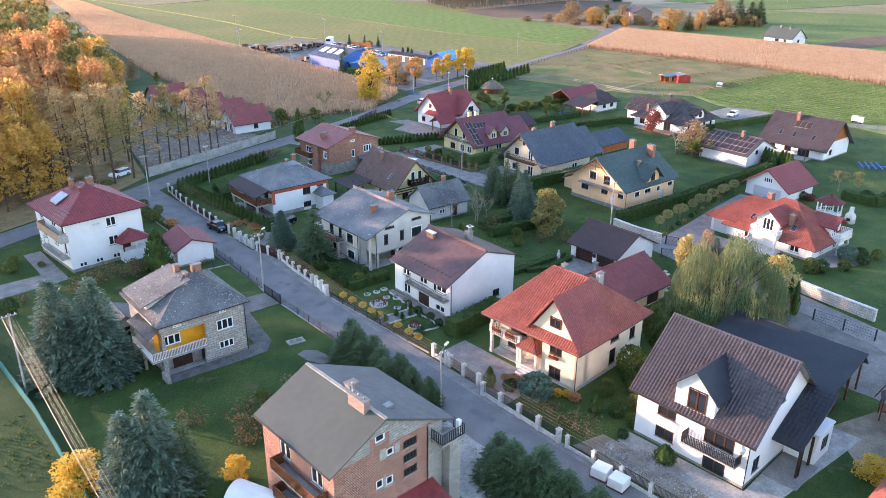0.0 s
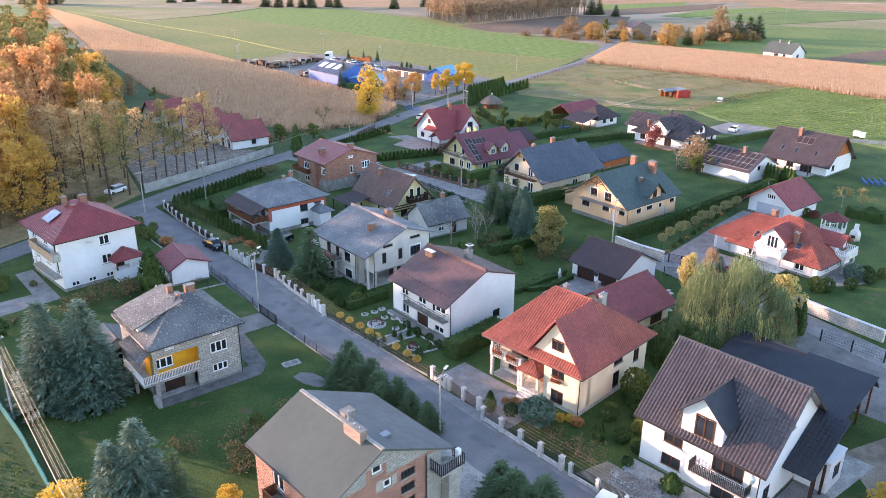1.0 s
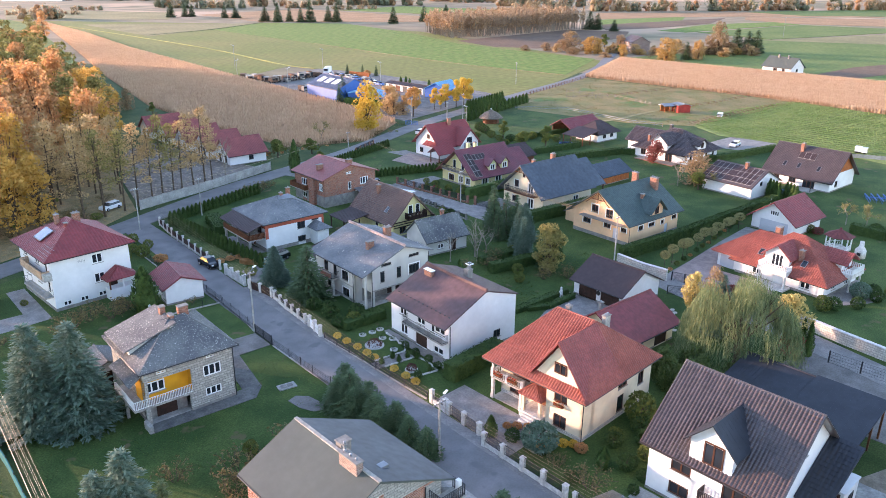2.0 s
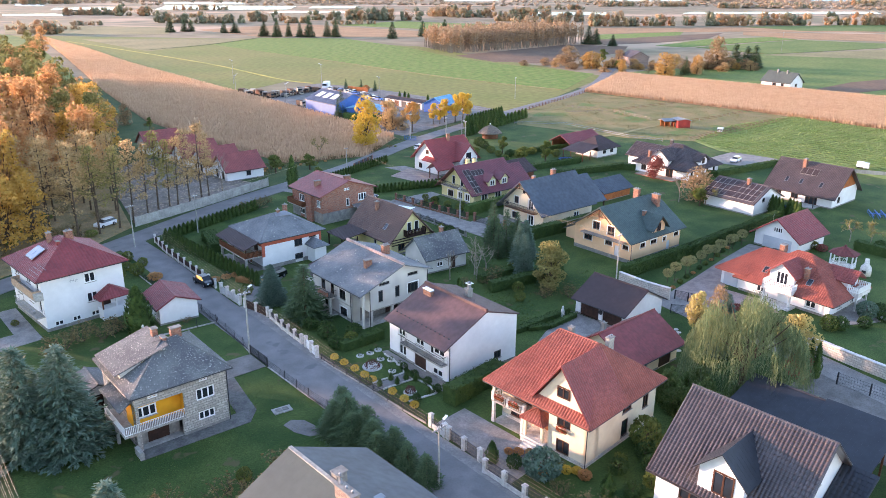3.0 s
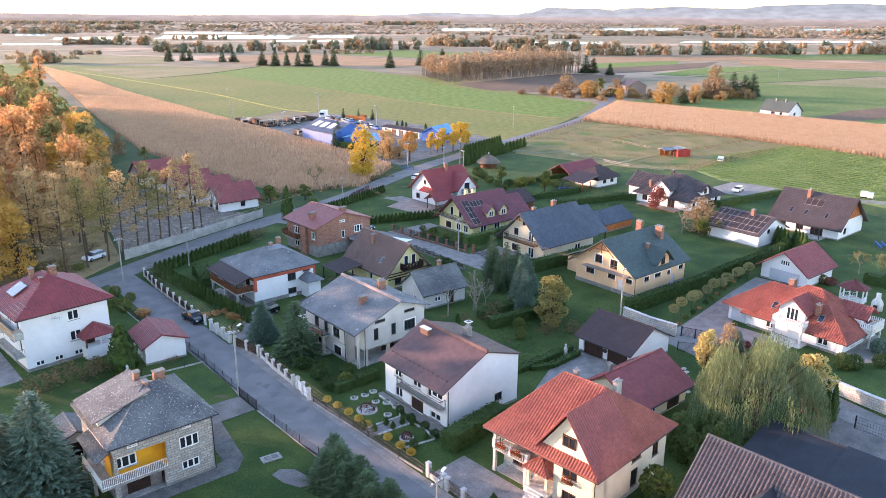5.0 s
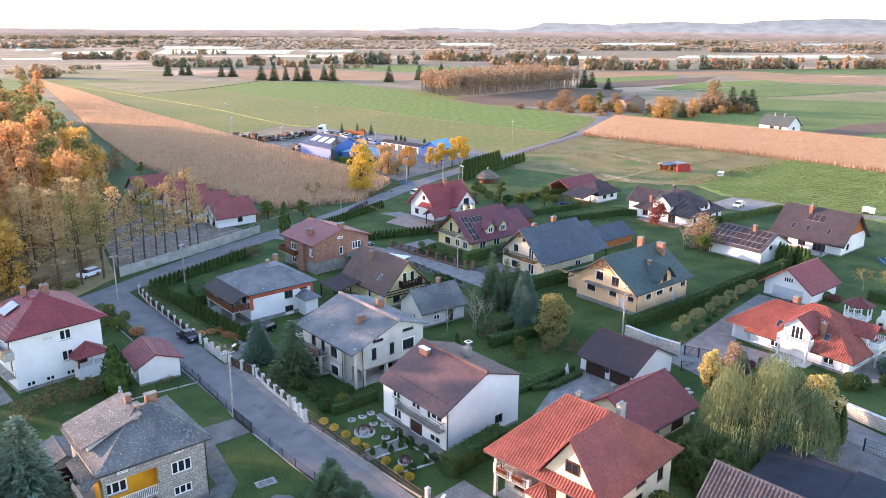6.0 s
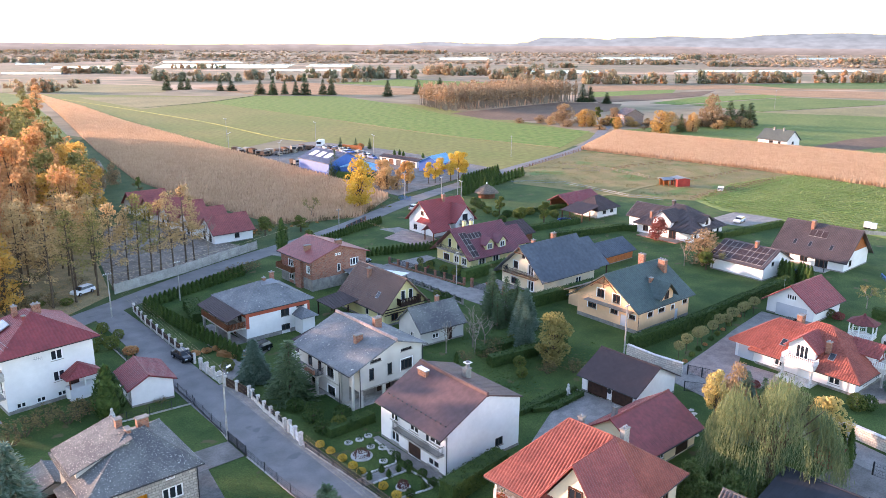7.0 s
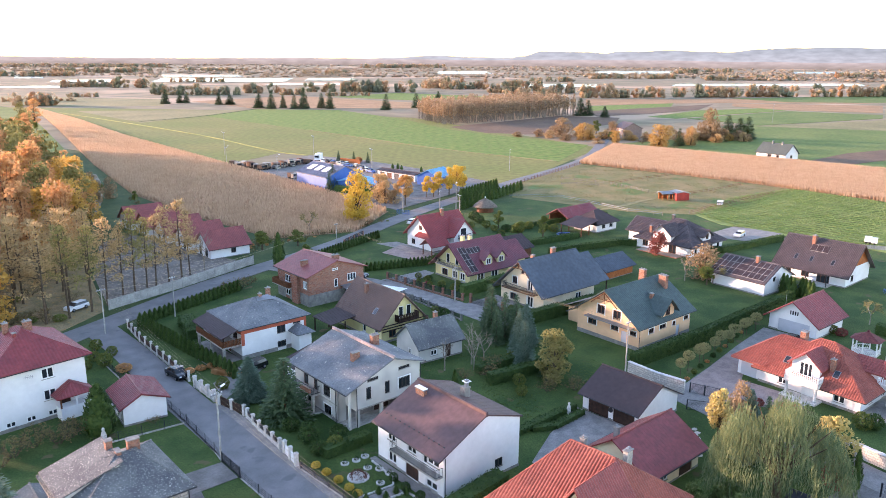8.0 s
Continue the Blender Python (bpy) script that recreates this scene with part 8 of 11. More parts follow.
place(BARES[1], 121.5, 171.5, 1.1, 1.0)
place(BARES[0], 83.2, 154.9, 1.5, 1.5)
place(THUJAS[0], 98.6, 150.4, 1.9, 2.0)
place(GREENS[1], 103.5, 147.6, 0.7, 0.9)
place(GREENS[0], 112.5, 163.5, 0.6, 1.0)
place(GREENS[1], 104, 166, 0.7, 1.0)
place(GREENS[0], 163, 127, 0.9, 0.9)
place(GREENS[1], 158, 131, 0.7, 1.0)
place(ORANGES[0], 148, 146.5, 0.6, 0.6)
place(BARES[1], 150.5, 42.5, 0.9, 0.9)
place(BARES[0], 146.5, 146, 0.7, 0.8)
# conifers that hide the road before the brick house
for i, (x, y, h) in enumerate(((44.6, 61.6, 0.9), (44.4, 58.4, 0.9), (44.2, 54.2, 0.85), (41.4, 35.2, 0.9), (41.6, 32.6, 1.0), (42.0, 30.0, 0.95), (46.4, 62.6, 1.0), (45.2, 60.2, 1.12), (45.8, 57.8, 1.0), (44.9, 55.6, 0.95), (45.8, 53.4, 0.9), (45.4, 51.0, 0.8), (45.6, 48.6, 0.75), (42.6, 36.2, 1.0), (41.9, 34.0, 1.15), (42.6, 31.4, 1.25), (42.9, 28.8, 1.0), (43.6, 26.2, 0.9))):
    place(NEAR_FIR, x, y, h * 0.46, h * 0.96)
for x, y, h, w in ((76.0, 40.4, 1.0, 1.1), (78.4, 38.2, 1.1, 1.2), (76.4, 36.4, 1.0, 1.2), (74.6, 38.6, 0.85, 1.0), (80.2, 33.4, 0.9, 1.1), (73.4, 36.0, 0.8, 1.0), (75.2, 33.8, 0.7, 0.9)):
    place(THUJA_BROAD, x, y, h, w)
for x, y in ((93.9, 30.9), (94.6, 32.0)):
    place(THUJAS[1], x, y, 1.15, 0.9)
# garden shrubs
place(BALL_BLUE, 54.4, 41.6, 1.9, 1.9)
place(THUJAS[1], 52.7, 46.6, 0.6, 1.0, label="narrow dark thuja beside a gatepost")
place(BALLS[0], 53.5, 44.4, 0.9, 0.8)
for x, y, r in ((55.6, 45.6, 0.7), (56.4, 44.8, 0.6), (55.0, 46.4, 0.6)):
    place(BALL_RUST, x, y, r, r, label="low yellow-brown shrub beside the steps")
for x, y, r in ((56.6, 40.4, 0.6), (57.3, 39.6, 0.55)):
    place(BALL_GOLDEN, x, y, r * 0.9, r, label="orange-yellow shrub below a window")
place(BUSHES[0], 53.4, 38.6, 0.6, 0.7, label="small leafless pale shrub in a front garden")
place(THUJAS[0], 56.6, 35.6, 0.6, 1.0, label="small green conifer on a lawn")
for x, y, r, k in ((60.2, 36.8, 1.0, 0), (62.6, 34.6, 1.1, 0), (58.0, 33.8, 1.0, 0), (61.4, 37.4, 0.8, 1), (57.6, 31.8, 0.7, 0), (64.2, 36.2, 1.1, 0), (55.3, 31.4, 0.6, 0), (52.6, 36.4, 0.7, 0), (63.4, 31.8, 1.0, 0), (60.6, 33.4, 0.9, 1),
                   (60.8, 101.6, 0.7, 0), (104.8, 38.6, 0.9, 0), (110.2, 33.8, 1.2, 0), (113.6, 31.6, 1.0, 0), (118, 30.5, 1.1, 0), (122, 29.8, 0.9, 1),
                   (86.0, 71.0, 0.9, 1), (88.4, 73.4, 1.0, 1), (90.6, 76.4, 0.9, 0), (94.6, 79.8, 1.0, 1), (110.2, 93.0, 0.9, 0), (112.6, 95.2, 0.7, 1), (111.0, 117.6, 0.6, 1), (114.2, 119.2, 0.8, 1), (33.4, 61.0, 0.8, 1)):
    place(BALLS[k], x, y, r, r)
for x, y, h in ((30.6, 58.0, 0.9), (33.2, 56.4, 0.8), (36.2, 58.4, 0.85), (31.6, 53.8, 0.7), (28.6, 56.0, 0.7), (35.0, 53.6, 0.7), (35.8, 101.0, 0.7), (33.4, 102.2, 0.8), (37.4, 101.6, 0.7), (53.0, 34.6, 0.7), (46.2, 98.2, 0.3), (31.0, 101.4, 0.8), (38.6, 102.6, 0.6), (29.2, 99.8, 0.6), (26.0, 62.0, 0.6), (20.0, 64.0, 0.5)):
    place(BUSHES[0], x, y, h * 1.15, h * 1.9)
for x, y in ((54.6, 41.6), (62.2, 107.2), (60.0, 106.2), (106, 44.6), (57.2, 38.6)):
    place(BALL_RUST, x, y, 0.8, 0.9)
for x, y in ((106.6, 46.8), (107.6, 44.0), (108.6, 43.2)):
    place(BALL_RED, x, y, 0.9, 0.9)
for i in range(11):
    place(POMPOM, 107.4 + 2.72 * i + 0.3 * (i % 3), 58.7 + 0.07 * i + 0.3 * (i % 2), 0.74 + 0.06 * (i % 3), 0.74 + 0.06 * (i % 4), group="standard trees along the drive")
for i in range(12):
    t = i / 11
    place(BALLS[i % 2] if i % 3 else BALL_RUST, 107.4 + 30.0 * t, 57.6 + 3.6 * t, 0.45, 0.5)
place(BALL_YELLOW, 66.4, 12.2, 0.7, 1.3, label="spreading conifer shrub with yellow-green tips")
for x, y, r in ((70.2, 9.4, 1.3), (72.2, 10.6, 1.3), (74.4, 11.6, 1.2), (76.4, 12.4, 1.1), (68.4, 8.2, 1.3)):
    place(BALLS[0], x, y, r, r * 0.95)
place(THUJAS[0], 54.9, 26.6, 0.5, 1.4, label="small cone-shaped evergreen beside rubble")
place(BALLS[1], 66.0, 37.4, 2.0, 1.7, label="rounded yellow-green shrub beside a cream house")
for x, y in ((59.0, 66.9), (58.7, 64.6), (58.7, 62.3), (58.3, 60.3), (55.2, 60.4)):
    place(BALLS[0], x, y, 0.6, 0.55, label="small clipped ball-shaped evergreen on a lawn")
for x, y in ((56.2, 66.1), (56.1, 64.8), (57.6, 64.9), (58.3, 64.0), (53.8, 67.1), (54.3, 65.9), (57.2, 60.5)):
    place(THUJAS[0], x, y, 0.26, 0.5, label="small cone-shaped evergreen beside a garden path")
for x, y, r in ((56.6, 77.5, 1.0), (57.4, 80.5, 1.2), (60.4, 78.6, 1.1), (58.7, 77.0, 1.0), (58.6, 82.6, 0.9), (57.6, 84.6, 1.0)):
    place(BALLS[int(x * 10) % 2], x, y, r, r * 1.1)
for x, y in ((54.6, 75.2), (54.6, 73.2), (54.6, 71.0), (54.5, 69.0), (54.4, 67.4), (54.3, 63.6), (54.2, 61.4), (54.1, 59.6)):
    place(BALL_GOLDEN, x, y, 0.5, 0.56, label="low golden yellow shrub beside a fence")
for x, y, r in ((24.6, 114.6, 1.0), (26.0, 117.6, 0.7), (22.0, 118.0, 1.1), (28.6, 113.6, 0.5), (20.6, 115.4, 0.7), (18.4, 117.0, 0.8)):
    place(BALLS[1], x, y, r, r * 1.1)
place(BUSHES[0], 22.6, 102.6, 0.5, 0.9, label="pale feathery shrub beside a drive")
place(BALLS[0], 20.4, 100.4, 1.3, 1.3)
for x, y in ((56.9, 109.8), (58.6, 109.6), (60.2, 109.3)):
    place(BALL_RUST, x, y, 0.7, 1.0)
place(BALLS[1], 57.6, 101.4, 1.0, 1.0)
for x, y, r, k in ((115.2, 119.6, 0.7, 0), (114.0, 114.8, 0.8, 1), (113.8, 111.0, 0.9, 1), (115.6, 110.2, 0.8, 0), (114.8, 122.6, 0.7, 1), (112.6, 116.8, 0.6, 1), (112.4, 113.0, 0.7, 0), (117.2, 113.4, 0.6, 1), (112.8, 120.4, 0.5, 1), (101.6, 101.6, 0.9, 0), (102.0, 104.4, 0.7, 1), (109.4, 96.6, 0.9, 1), (110.4, 91.6, 1.1, 0), (112.2, 99.4, 0.8, 1), (108.0, 90.2, 1.0, 0)):
    place(BALLS[k], x, y, r, r * 1.1)
place(BALL_RED, 113.2, 118.2, 0.6, 0.8)
for x, y, k, r in ((164.8, 150.8, 0, 1.3), (161.6, 145.4, 1, 1.2), (160.2, 141.2, 1, 1.0), (161.8, 138.6, 0, 1.2), (164.6, 136.2, 1, 1.4), (169.0, 136.4, 1, 1.2), (171.6, 133.6, 0, 1.5), (171.2, 129.8, 1, 1.2), (166.6, 154.6, 0, 1.5), (157.0, 136.0, 1, 1.0), (154.0, 133.6, 0, 1.2), (158.2, 148.0, 1, 1.0)):
    place(BALLS[k], x, y, r, r * 1.1)
place(GREENS[0], 163.4, 142.6, 0.75, 0.7, label="upright pale green garden shrub")
place(ORANGES[1], 157.2, 152.2, 0.5, 0.55, label="small orange-leaved garden tree")
for x, y in ((157.0, 155.0), (155.0, 156.2), (159.0, 157.2), (163.0, 157.0)):
    place(BUSHES[0], x, y, 0.8, 1.0)
# bed between the tall house and the road
place(BALL_RUST, 50.2, 117.0, 1.1, 1.5, label="spreading orange-brown shrub beside a drive")
for x, y, r in ((49.0, 120.8, 1.2), (51.4, 124.2, 0.9), (50.6, 128.4, 1.0), (48.6, 124.0, 0.9), (46.6, 121.4, 0.8)):
    place(BALLS[1], x, y, r, r)
for x, y, h in ((81.6, 142.2, 0.7), (84.0, 141.6, 0.8), (79.6, 141.0, 0.7), (86.4, 142.6, 0.7), (76.4, 140.2, 0.5)):
    place(BUSHES[0], x, y, h, h * 1.6, label="rusty half-bare hedge bush by the road")
hedge("hedge", [(165.6, 218.6), (168.0, 213.6), (173.6, 206.4)], 1.8, 2.4, LEAF_THUJA, "thuja hedge before a works shed", ragged=0.2)
hedge("hedge", [(85.6, 76.6), (91.8, 75.1), (99.6, 73.8)], 1.6, 1.7, density=28)
hedge("hedge", [(79.0, 63.6), (81.6, 62.0), (87.4, 61.9)], 1.0, 0.7, label="low clipped hedge beside a paved yard")
hedge("hedge", [(48.9, 106.6), (47.6, 111.0)], 1.6, 1.8)
# villa's front beds
for x, y, r, k in ((104.0, 40.6, 1.0, 0), (119.9, 31.6, 1.1, 0), (109.2, 34.8, 1.3, 1), (142.9, 49.4, 0.9, 1), (149.9, 40.6, 1.3, 0)):
    place(BALLS[k], x, y, r, r)
place(BALL_BLUE, 100.6, 42.4, 1.7, 1.6, label="grey-green spreading conifer beside a lane")
place(SPRUCES[1], 100.2, 45.4, 0.5, 0.62)
place(BALL_RED, 143.0, 48.2, 1.2, 1.3)
place(BALL_BLUE, 117.6, 32.6, 1.6, 1.5, label="spreading blue-green conifer beside a terrace")
place(BARES[1], 152.6, 46.6, 0.75, 0.95)
# thujas in rows
for i in range(24):
    t = i / 23
    place(THUJAS[i % 2], 60.2 + 0.5 * t, 134.0 - 30.5 * t, 0.62, 0.95, group="thuja row along a fence")
for i in range(22):
    t = i / 21
    place(THUJAS[i % 2], 61.5 + 21.5 * t, 135.0 + 6.0 * t, 0.55, 0.95, group="thuja row behind a lawn")
for i in range(26):
    t = i / 25
    place(THUJAS[i % 2], 109.5 + 21.5 * t, 134.6 - 8.4 * t, 0.5, 0.9, group="thuja row round a lawn")
for i in range(26):
    t = i / 25
    place(THUJAS[i % 2], 107.5 + 25.0 * t, 150.0 + 6.8 * t, 0.5, 0.9, group="thuja row along the road")
for i in range(8):
    place(THUJAS[i % 2], 158.5 + 0.6 * (i % 4), 58.6 + 0.9 * i, 1.0, 1.2, group="tall thujas beside a house")
for i in range(14):
    t = i / 13
    place(THUJAS[i % 2], 186 + 24 * t, 178.5 + 5.8 * t, 1.0, 1.5, group="thuja screen along the road")
for i in range(16):
    t = i / 15
    place(THUJAS[i % 2], 176 + 40 * t, 168 + 10 * t, 0.85, 1.5, group="thuja screen along the road")

hedge("hedge", [(57.4, 57.4), (66.4, 57.7)], 2.2, 2.2)
hedge("hedge", [(56.6, 76.4), (63.0, 76.0)], 1.6, 1.3)
hedge("hedge", [(105.6, 65.6), (123.0, 63.4), (139.0, 62.6)], 1.3, 2.3, LEAF_HEDGE, "long straight clipped dark hedge between gardens", 40, 0.03)
hedge("hedge", [(110.0, 88.6), (133.0, 85.4)], 1.6, 2.3)
hedge("hedge", [(112.4, 107.6), (126.5, 107.0)], 1.5, 2.3, LEAF_THUJA, "clipped thuja hedge between two gardens")
hedge("hedge", [(139.0, 62.6), (156.0, 61.8)], 1.3, 2.1, density=32, ragged=0.03)
hedge("hedge", [(64.0, 122.0), (66.5, 130.2)], 2.6, 1.7, label="broad rounded clipped hedge on a lawn")
hedge("hedge", [(77.0, 64.3), (88.0, 63.6)], 1.2, 0.8)
hedge("hedge", [(151.5, 116.0), (172.0, 109.0), (182, 88), (206, 83)], 1.3, 1.6)
hedge("hedge", [(87.0, 80.2), (97.0, 78.6)], 1.6, 1.4)
hedge("hedge", [(61.5, 103.4), (59.5, 107.4)], 1.3, 0.8, LEAF_RUST, "low russet hedge beside a drive")
hedge("hedge", [(136, 128), (170, 121)], 1.2, 1.6)
hedge("hedge", [(148.6, 44.4), (148.2, 38.6), (164, 36.5)], 1.4, 1.8)
hedge("hedge", [(162, 140), (200, 132)], 1.0, 1.3)

# wood at the west side
wood_rng = random.Random(5)
spots = []
for i in range(2600):
    y = wood_rng.uniform(146, 430)
    edge = 52 + (y - 150) * 0.42 if y < 215 else 79 + (y - 215) * 0.17
    x = edge - wood_rng.uniform(0, 1) ** 1.5 * (110 if y < 230 else 62)
    x += 7.0 * max(0.0, 1 - abs(y - 245) / 60)
    if (x < 12 and y < 190) or y < 141 + 0.30 * x or (x > 45 and y < 156) or any((x - p) ** 2 + (y - q) ** 2 < (38 if y < 230 else 48) for p, q in spots):
        continue
    spots.append((x, y))
    rim = edge - x < 9
    kind = wood_rng.choice([OLIVE_FAR] * 5 + RUSTS[:1] if y > 262 else GOLDS * 2 + RUSTS if y < 180 and x < 46 else ALDERS if y < 172 else GOLDS * 2 + RUSTS + OLIVES[:1] if rim else RUSTS * 2 + GOLDS * 2)
    # unseen trees beyond the view's edge, sparser crowns, added to shade the village
    kind = OLIVE_FAR if x < 0.24 * y - 9 else kind
    h = wood_rng.uniform(0.78, 1.0) * (0.9 if rim else 1.0) * (1.3 if kind in ALDERS else 1.0)
    place(kind, x, y, h, h * wood_rng.uniform(0.95, 1.2))
for x, y, h in ((60.7, 149.4, 1.0), (64.0, 150.2, 0.95), (66.4, 150.6, 1.08), (69.0, 151.0, 0.95), (71.2, 151.8, 0.98), (74.4, 152.8, 1.0), (77.6, 153.8, 1.1), (80.0, 155.0, 0.9), (57.2, 147.6, 1.0), (53.0, 146.6, 1.05), (49.0, 146.2, 1.1), (46.0, 152.0, 1.1), (41.5, 146.0, 1.05),
                (37.0, 144.2, 1.1), (32.6, 143.0, 1.05), (28.0, 142.4, 1.1), (51.0, 152.0, 1.1), (44.0, 158.0, 1.15), (38.0, 152.0, 1.15), (56.0, 155.0, 1.1), (23.0, 141.0, 1.1), (17.0, 139.4, 1.1), (30.0, 150.0, 1.2), (61.5, 160.0, 1.0), (64.0, 168.0, 0.9)):
    place(wood_rng.choice(ALDERS) if x > 43 else wood_rng.choice(GOLDS + RUSTS[:1]), x, y, h if x > 43 else 0.62 * h, h * (1.0 if x > 62 else 1.05 if x > 43 else 0.7))
for i in range(40):
    x, y = wood_rng.uniform(22, 58), wood_rng.uniform(139, 166)
    if y > 141 + 0.09 * x and y > 131 + 0.28 * x:
        place(wood_rng.choice(BUSHES * 2 + [BALLS[1]]), x, y, wood_rng.uniform(0.5, 1.0), wood_rng.uniform(0.8, 1.4), label="thin undergrowth bush below tall trees")
for i in range(26):
    t = i / 25
    place(wood_rng.choice(OLIVES + GREENS + RUSTS[:1]), 96 + 74 * t + wood_rng.uniform(-5, 5), 340 + 210 * t + wood_rng.uniform(-8, 8) + (10 if i % 2 else 0), wood_rng.uniform(0.5, 0.75), wood_rng.uniform(0.7, 0.9))
for i in range(40):
    place(wood_rng.choice(GREENS[:1] + BUSHES * 3 + FARMS[:1]), 101 + wood_rng.uniform(-6, 6) + i * 0.5, 225 + i * 4.2, wood_rng.uniform(0.3, 0.6), wood_rng.uniform(0.4, 0.7))
for i in range(30):
    place(wood_rng.choice(BUSHES + [BALL_RUST, BALLS[1]]), 103 + i * 1.5 + wood_rng.uniform(-2, 2), 168.5 + 0.1 * i + wood_rng.uniform(-2, 3), wood_rng.uniform(0.25, 0.6), wood_rng.uniform(0.5, 0.8))


def inside(x, y, poly):
    r = np.zeros(x.shape, bool)
    for (x0, y0), (x1, y1) in zip(poly, poly[1:] + poly[:1]):
        if y0 != y1:
            r ^= ((y0 > y) != (y1 > y)) & (x < (x1 - x0) * (y - y0) / (y1 - y0) + x0)
    return r


def maize(name, poly, gap, along, label, tall=1.7, wide=0.28):
    """Rows of standing dry maize over a field."""
    p = np.array(poly, float)
    ca, sa = math.cos(radians(along)), math.sin(radians(along))
    u, v = p @ np.array([ca, sa]), p @ np.array([-sa, ca])
    gu, gv = np.meshgrid(np.arange(u.min(), u.max(), gap), np.arange(v.min(), v.max(), gap * 1.15))
    gu, gv = gu.ravel() + NR.uniform(-0.5, 0.5, gu.size) * gap, gv.ravel() + NR.uniform(-0.5, 0.5, gv.size) * gap
    x, y = gu * ca - gv * sa, gu * sa + gv * ca
    keep = inside(x, y, poly)
    x, y = x[keep], y[keep]
    n = len(x)
    h = tall * NR.uniform(0.9, 1.08, n)
    quads = []
    for k in range(2):
        q = NR.uniform(0, 6.28, n)
        c = np.stack([x, y, h * 0.5], 1)
        a = np.stack([NR.normal(size=n) * 0.12, NR.normal(size=n) * 0.12, h * 0.5], 1)
        b = np.stack([np.cos(q), np.sin(q), NR.normal(size=n) * 0.3], 1) * wide
        quads.append(np.stack([c - a - b * 0.3, c + b, c + a, c - b], 1))
    ob = part(name, quads_mesh(name, np.concatenate(quads), MAIZE_LEAF), None, None)
    tagged(ob, label, "crop", kind="stuff")
    ground_sheet("field_soil", poly, 0.1, SOIL_MAIZE, "brown soil under standing maize", "field")


MAIZE_WEST = [(229, 732), (211, 580), (189, 450), (172, 302), (168, 262), (164, 226), (157, 181), (133, 166), (112, 174), (111, 213), (113, 261), (132, 346), (174, 510)]
MAIZE_EAST = [(290, 205), (364, 235), (368, 161), (368, 103), (362, 64), (284, 51), (287, 81), (292, 128)]
maize("maize_crop", MAIZE_WEST, 0.6, 33, "standing field of dry tan maize", wide=0.2)
maize("maize_crop", MAIZE_EAST, 0.5, 20, "standing field of dry golden maize")

# leafy root crop in rows
def crop_rows(name, poly, gap, step, along, size, leaf, label):
    p = np.array(poly, float)
    ca, sa = math.cos(radians(along)), math.sin(radians(along))
    u, v = p @ np.array([ca, sa]), p @ np.array([-sa, ca])
    gu, gv = np.meshgrid(np.arange(u.min(), u.max(), step), np.arange(v.min(), v.max(), gap))
    gu, gv = gu.ravel() + NR.normal(size=gu.size) * step * 0.3, gv.ravel() + NR.normal(size=gv.size) * gap * 0.13
    x, y = gu * ca - gv * sa, gu * sa + gv * ca
    keep = inside(x, y, poly)
    x, y = x[keep], y[keep]
    c = np.stack([x, y, 0.2 + NR.uniform(0, 0.3, len(x)) ** 1.5], 1)
    q = cloud(c, size)
    q[:, :, 2] = c[:, None, 2] + (q[:, :, 2] - c[:, None, 2]) * 0.8
    tagged(part(name, quads_mesh(name, q, leaf), None, None), label, "crop", kind="stuff")


BEET = [(222, 115), (255, 120), (290, 113), (287, 81), (284, 51), (212, 38), (217, 62), (213, 99)]
crop_rows("root_crop", BEET, 2.9, 0.07, 86, 0.3, leaf_material("beet_leaves", lin(112, 134, 76), lin(138, 150, 96), 9.0, 0.3), "rows of leafy green root crop")


def tufts(name, poly, n, size, leaf, label):
    """Loose grass tufts and fallen leaves strewn over a lawn."""
    p = np.array(poly, float)
    x, y = NR.uniform(p[:, 0].min(), p[:, 0].max(), n), NR.uniform(p[:, 1].min(), p[:, 1].max(), n)
    keep = inside(x, y, poly) & (np.sin(x * 0.45 + 2 * np.sin(y * 0.21)) + np.sin(y * 0.38 + 1.7 * np.sin(x * 0.27)) + NR.normal(size=n) * 0.8 > 0)
    c = np.stack([x[keep], y[keep], 0.06 + NR.uniform(0, size * 0.6, keep.sum())], 1)
    tagged(part(name, quads_mesh(name, cloud(c, size), leaf), None, None), label, "grass", kind="stuff")


TUFT_TAN = leaf_material("dry_grass_tufts", lin(132, 120, 80), lin(108, 106, 66), 6.0, 0.1)
TUFT_GREEN = leaf_material("grass_tufts", lin(66, 88, 44), lin(94, 104, 58), 4.0, 0.35)
PADDOCK_LINE = [(204, 171), (234, 194), (288, 203), (290, 130), (288, 115), (255, 121), (222, 116), (215, 131)]
tufts("grass_tufts", PADDOCK_LINE, 22000, 0.2, TUFT_TAN, "coarse dry grass tufts in a paddock")
tufts("grass_tufts", [(17, 47), (43, 50), (47, 62), (48, 83), (38, 84), (17, 95)], 20000, 0.07, TUFT_GREEN, "uneven grass and fallen leaves on a garden lawn")
tufts("grass_tufts", [(97, 165), (158, 176), (156, 180), (132, 165.5), (112, 173), (106, 215), (96, 215)], 9000, 0.28, TUFT_TAN, "rough dry grass beside a maize field")
tufts("grass_tufts", [(-12, 14), (13, 14), (14, 60), (15, 95), (-12, 95)], 16000, 0.16, TUFT_GREEN, "rough uneven grass beyond a wire fence")
tufts("grass_tufts", [(14, 20), (44, 20), (44, 46), (14, 46)], 9000, 0.1, TUFT_GREEN, "uneven grass beside a brick house")
tufts("grass_tufts", [(57, 31), (72, 20), (86, 33), (82, 46), (74, 44), (72, 38), (60, 38)], 9000, 0.09, TUFT_GREEN, "uneven lawn grass between garden shrubs")
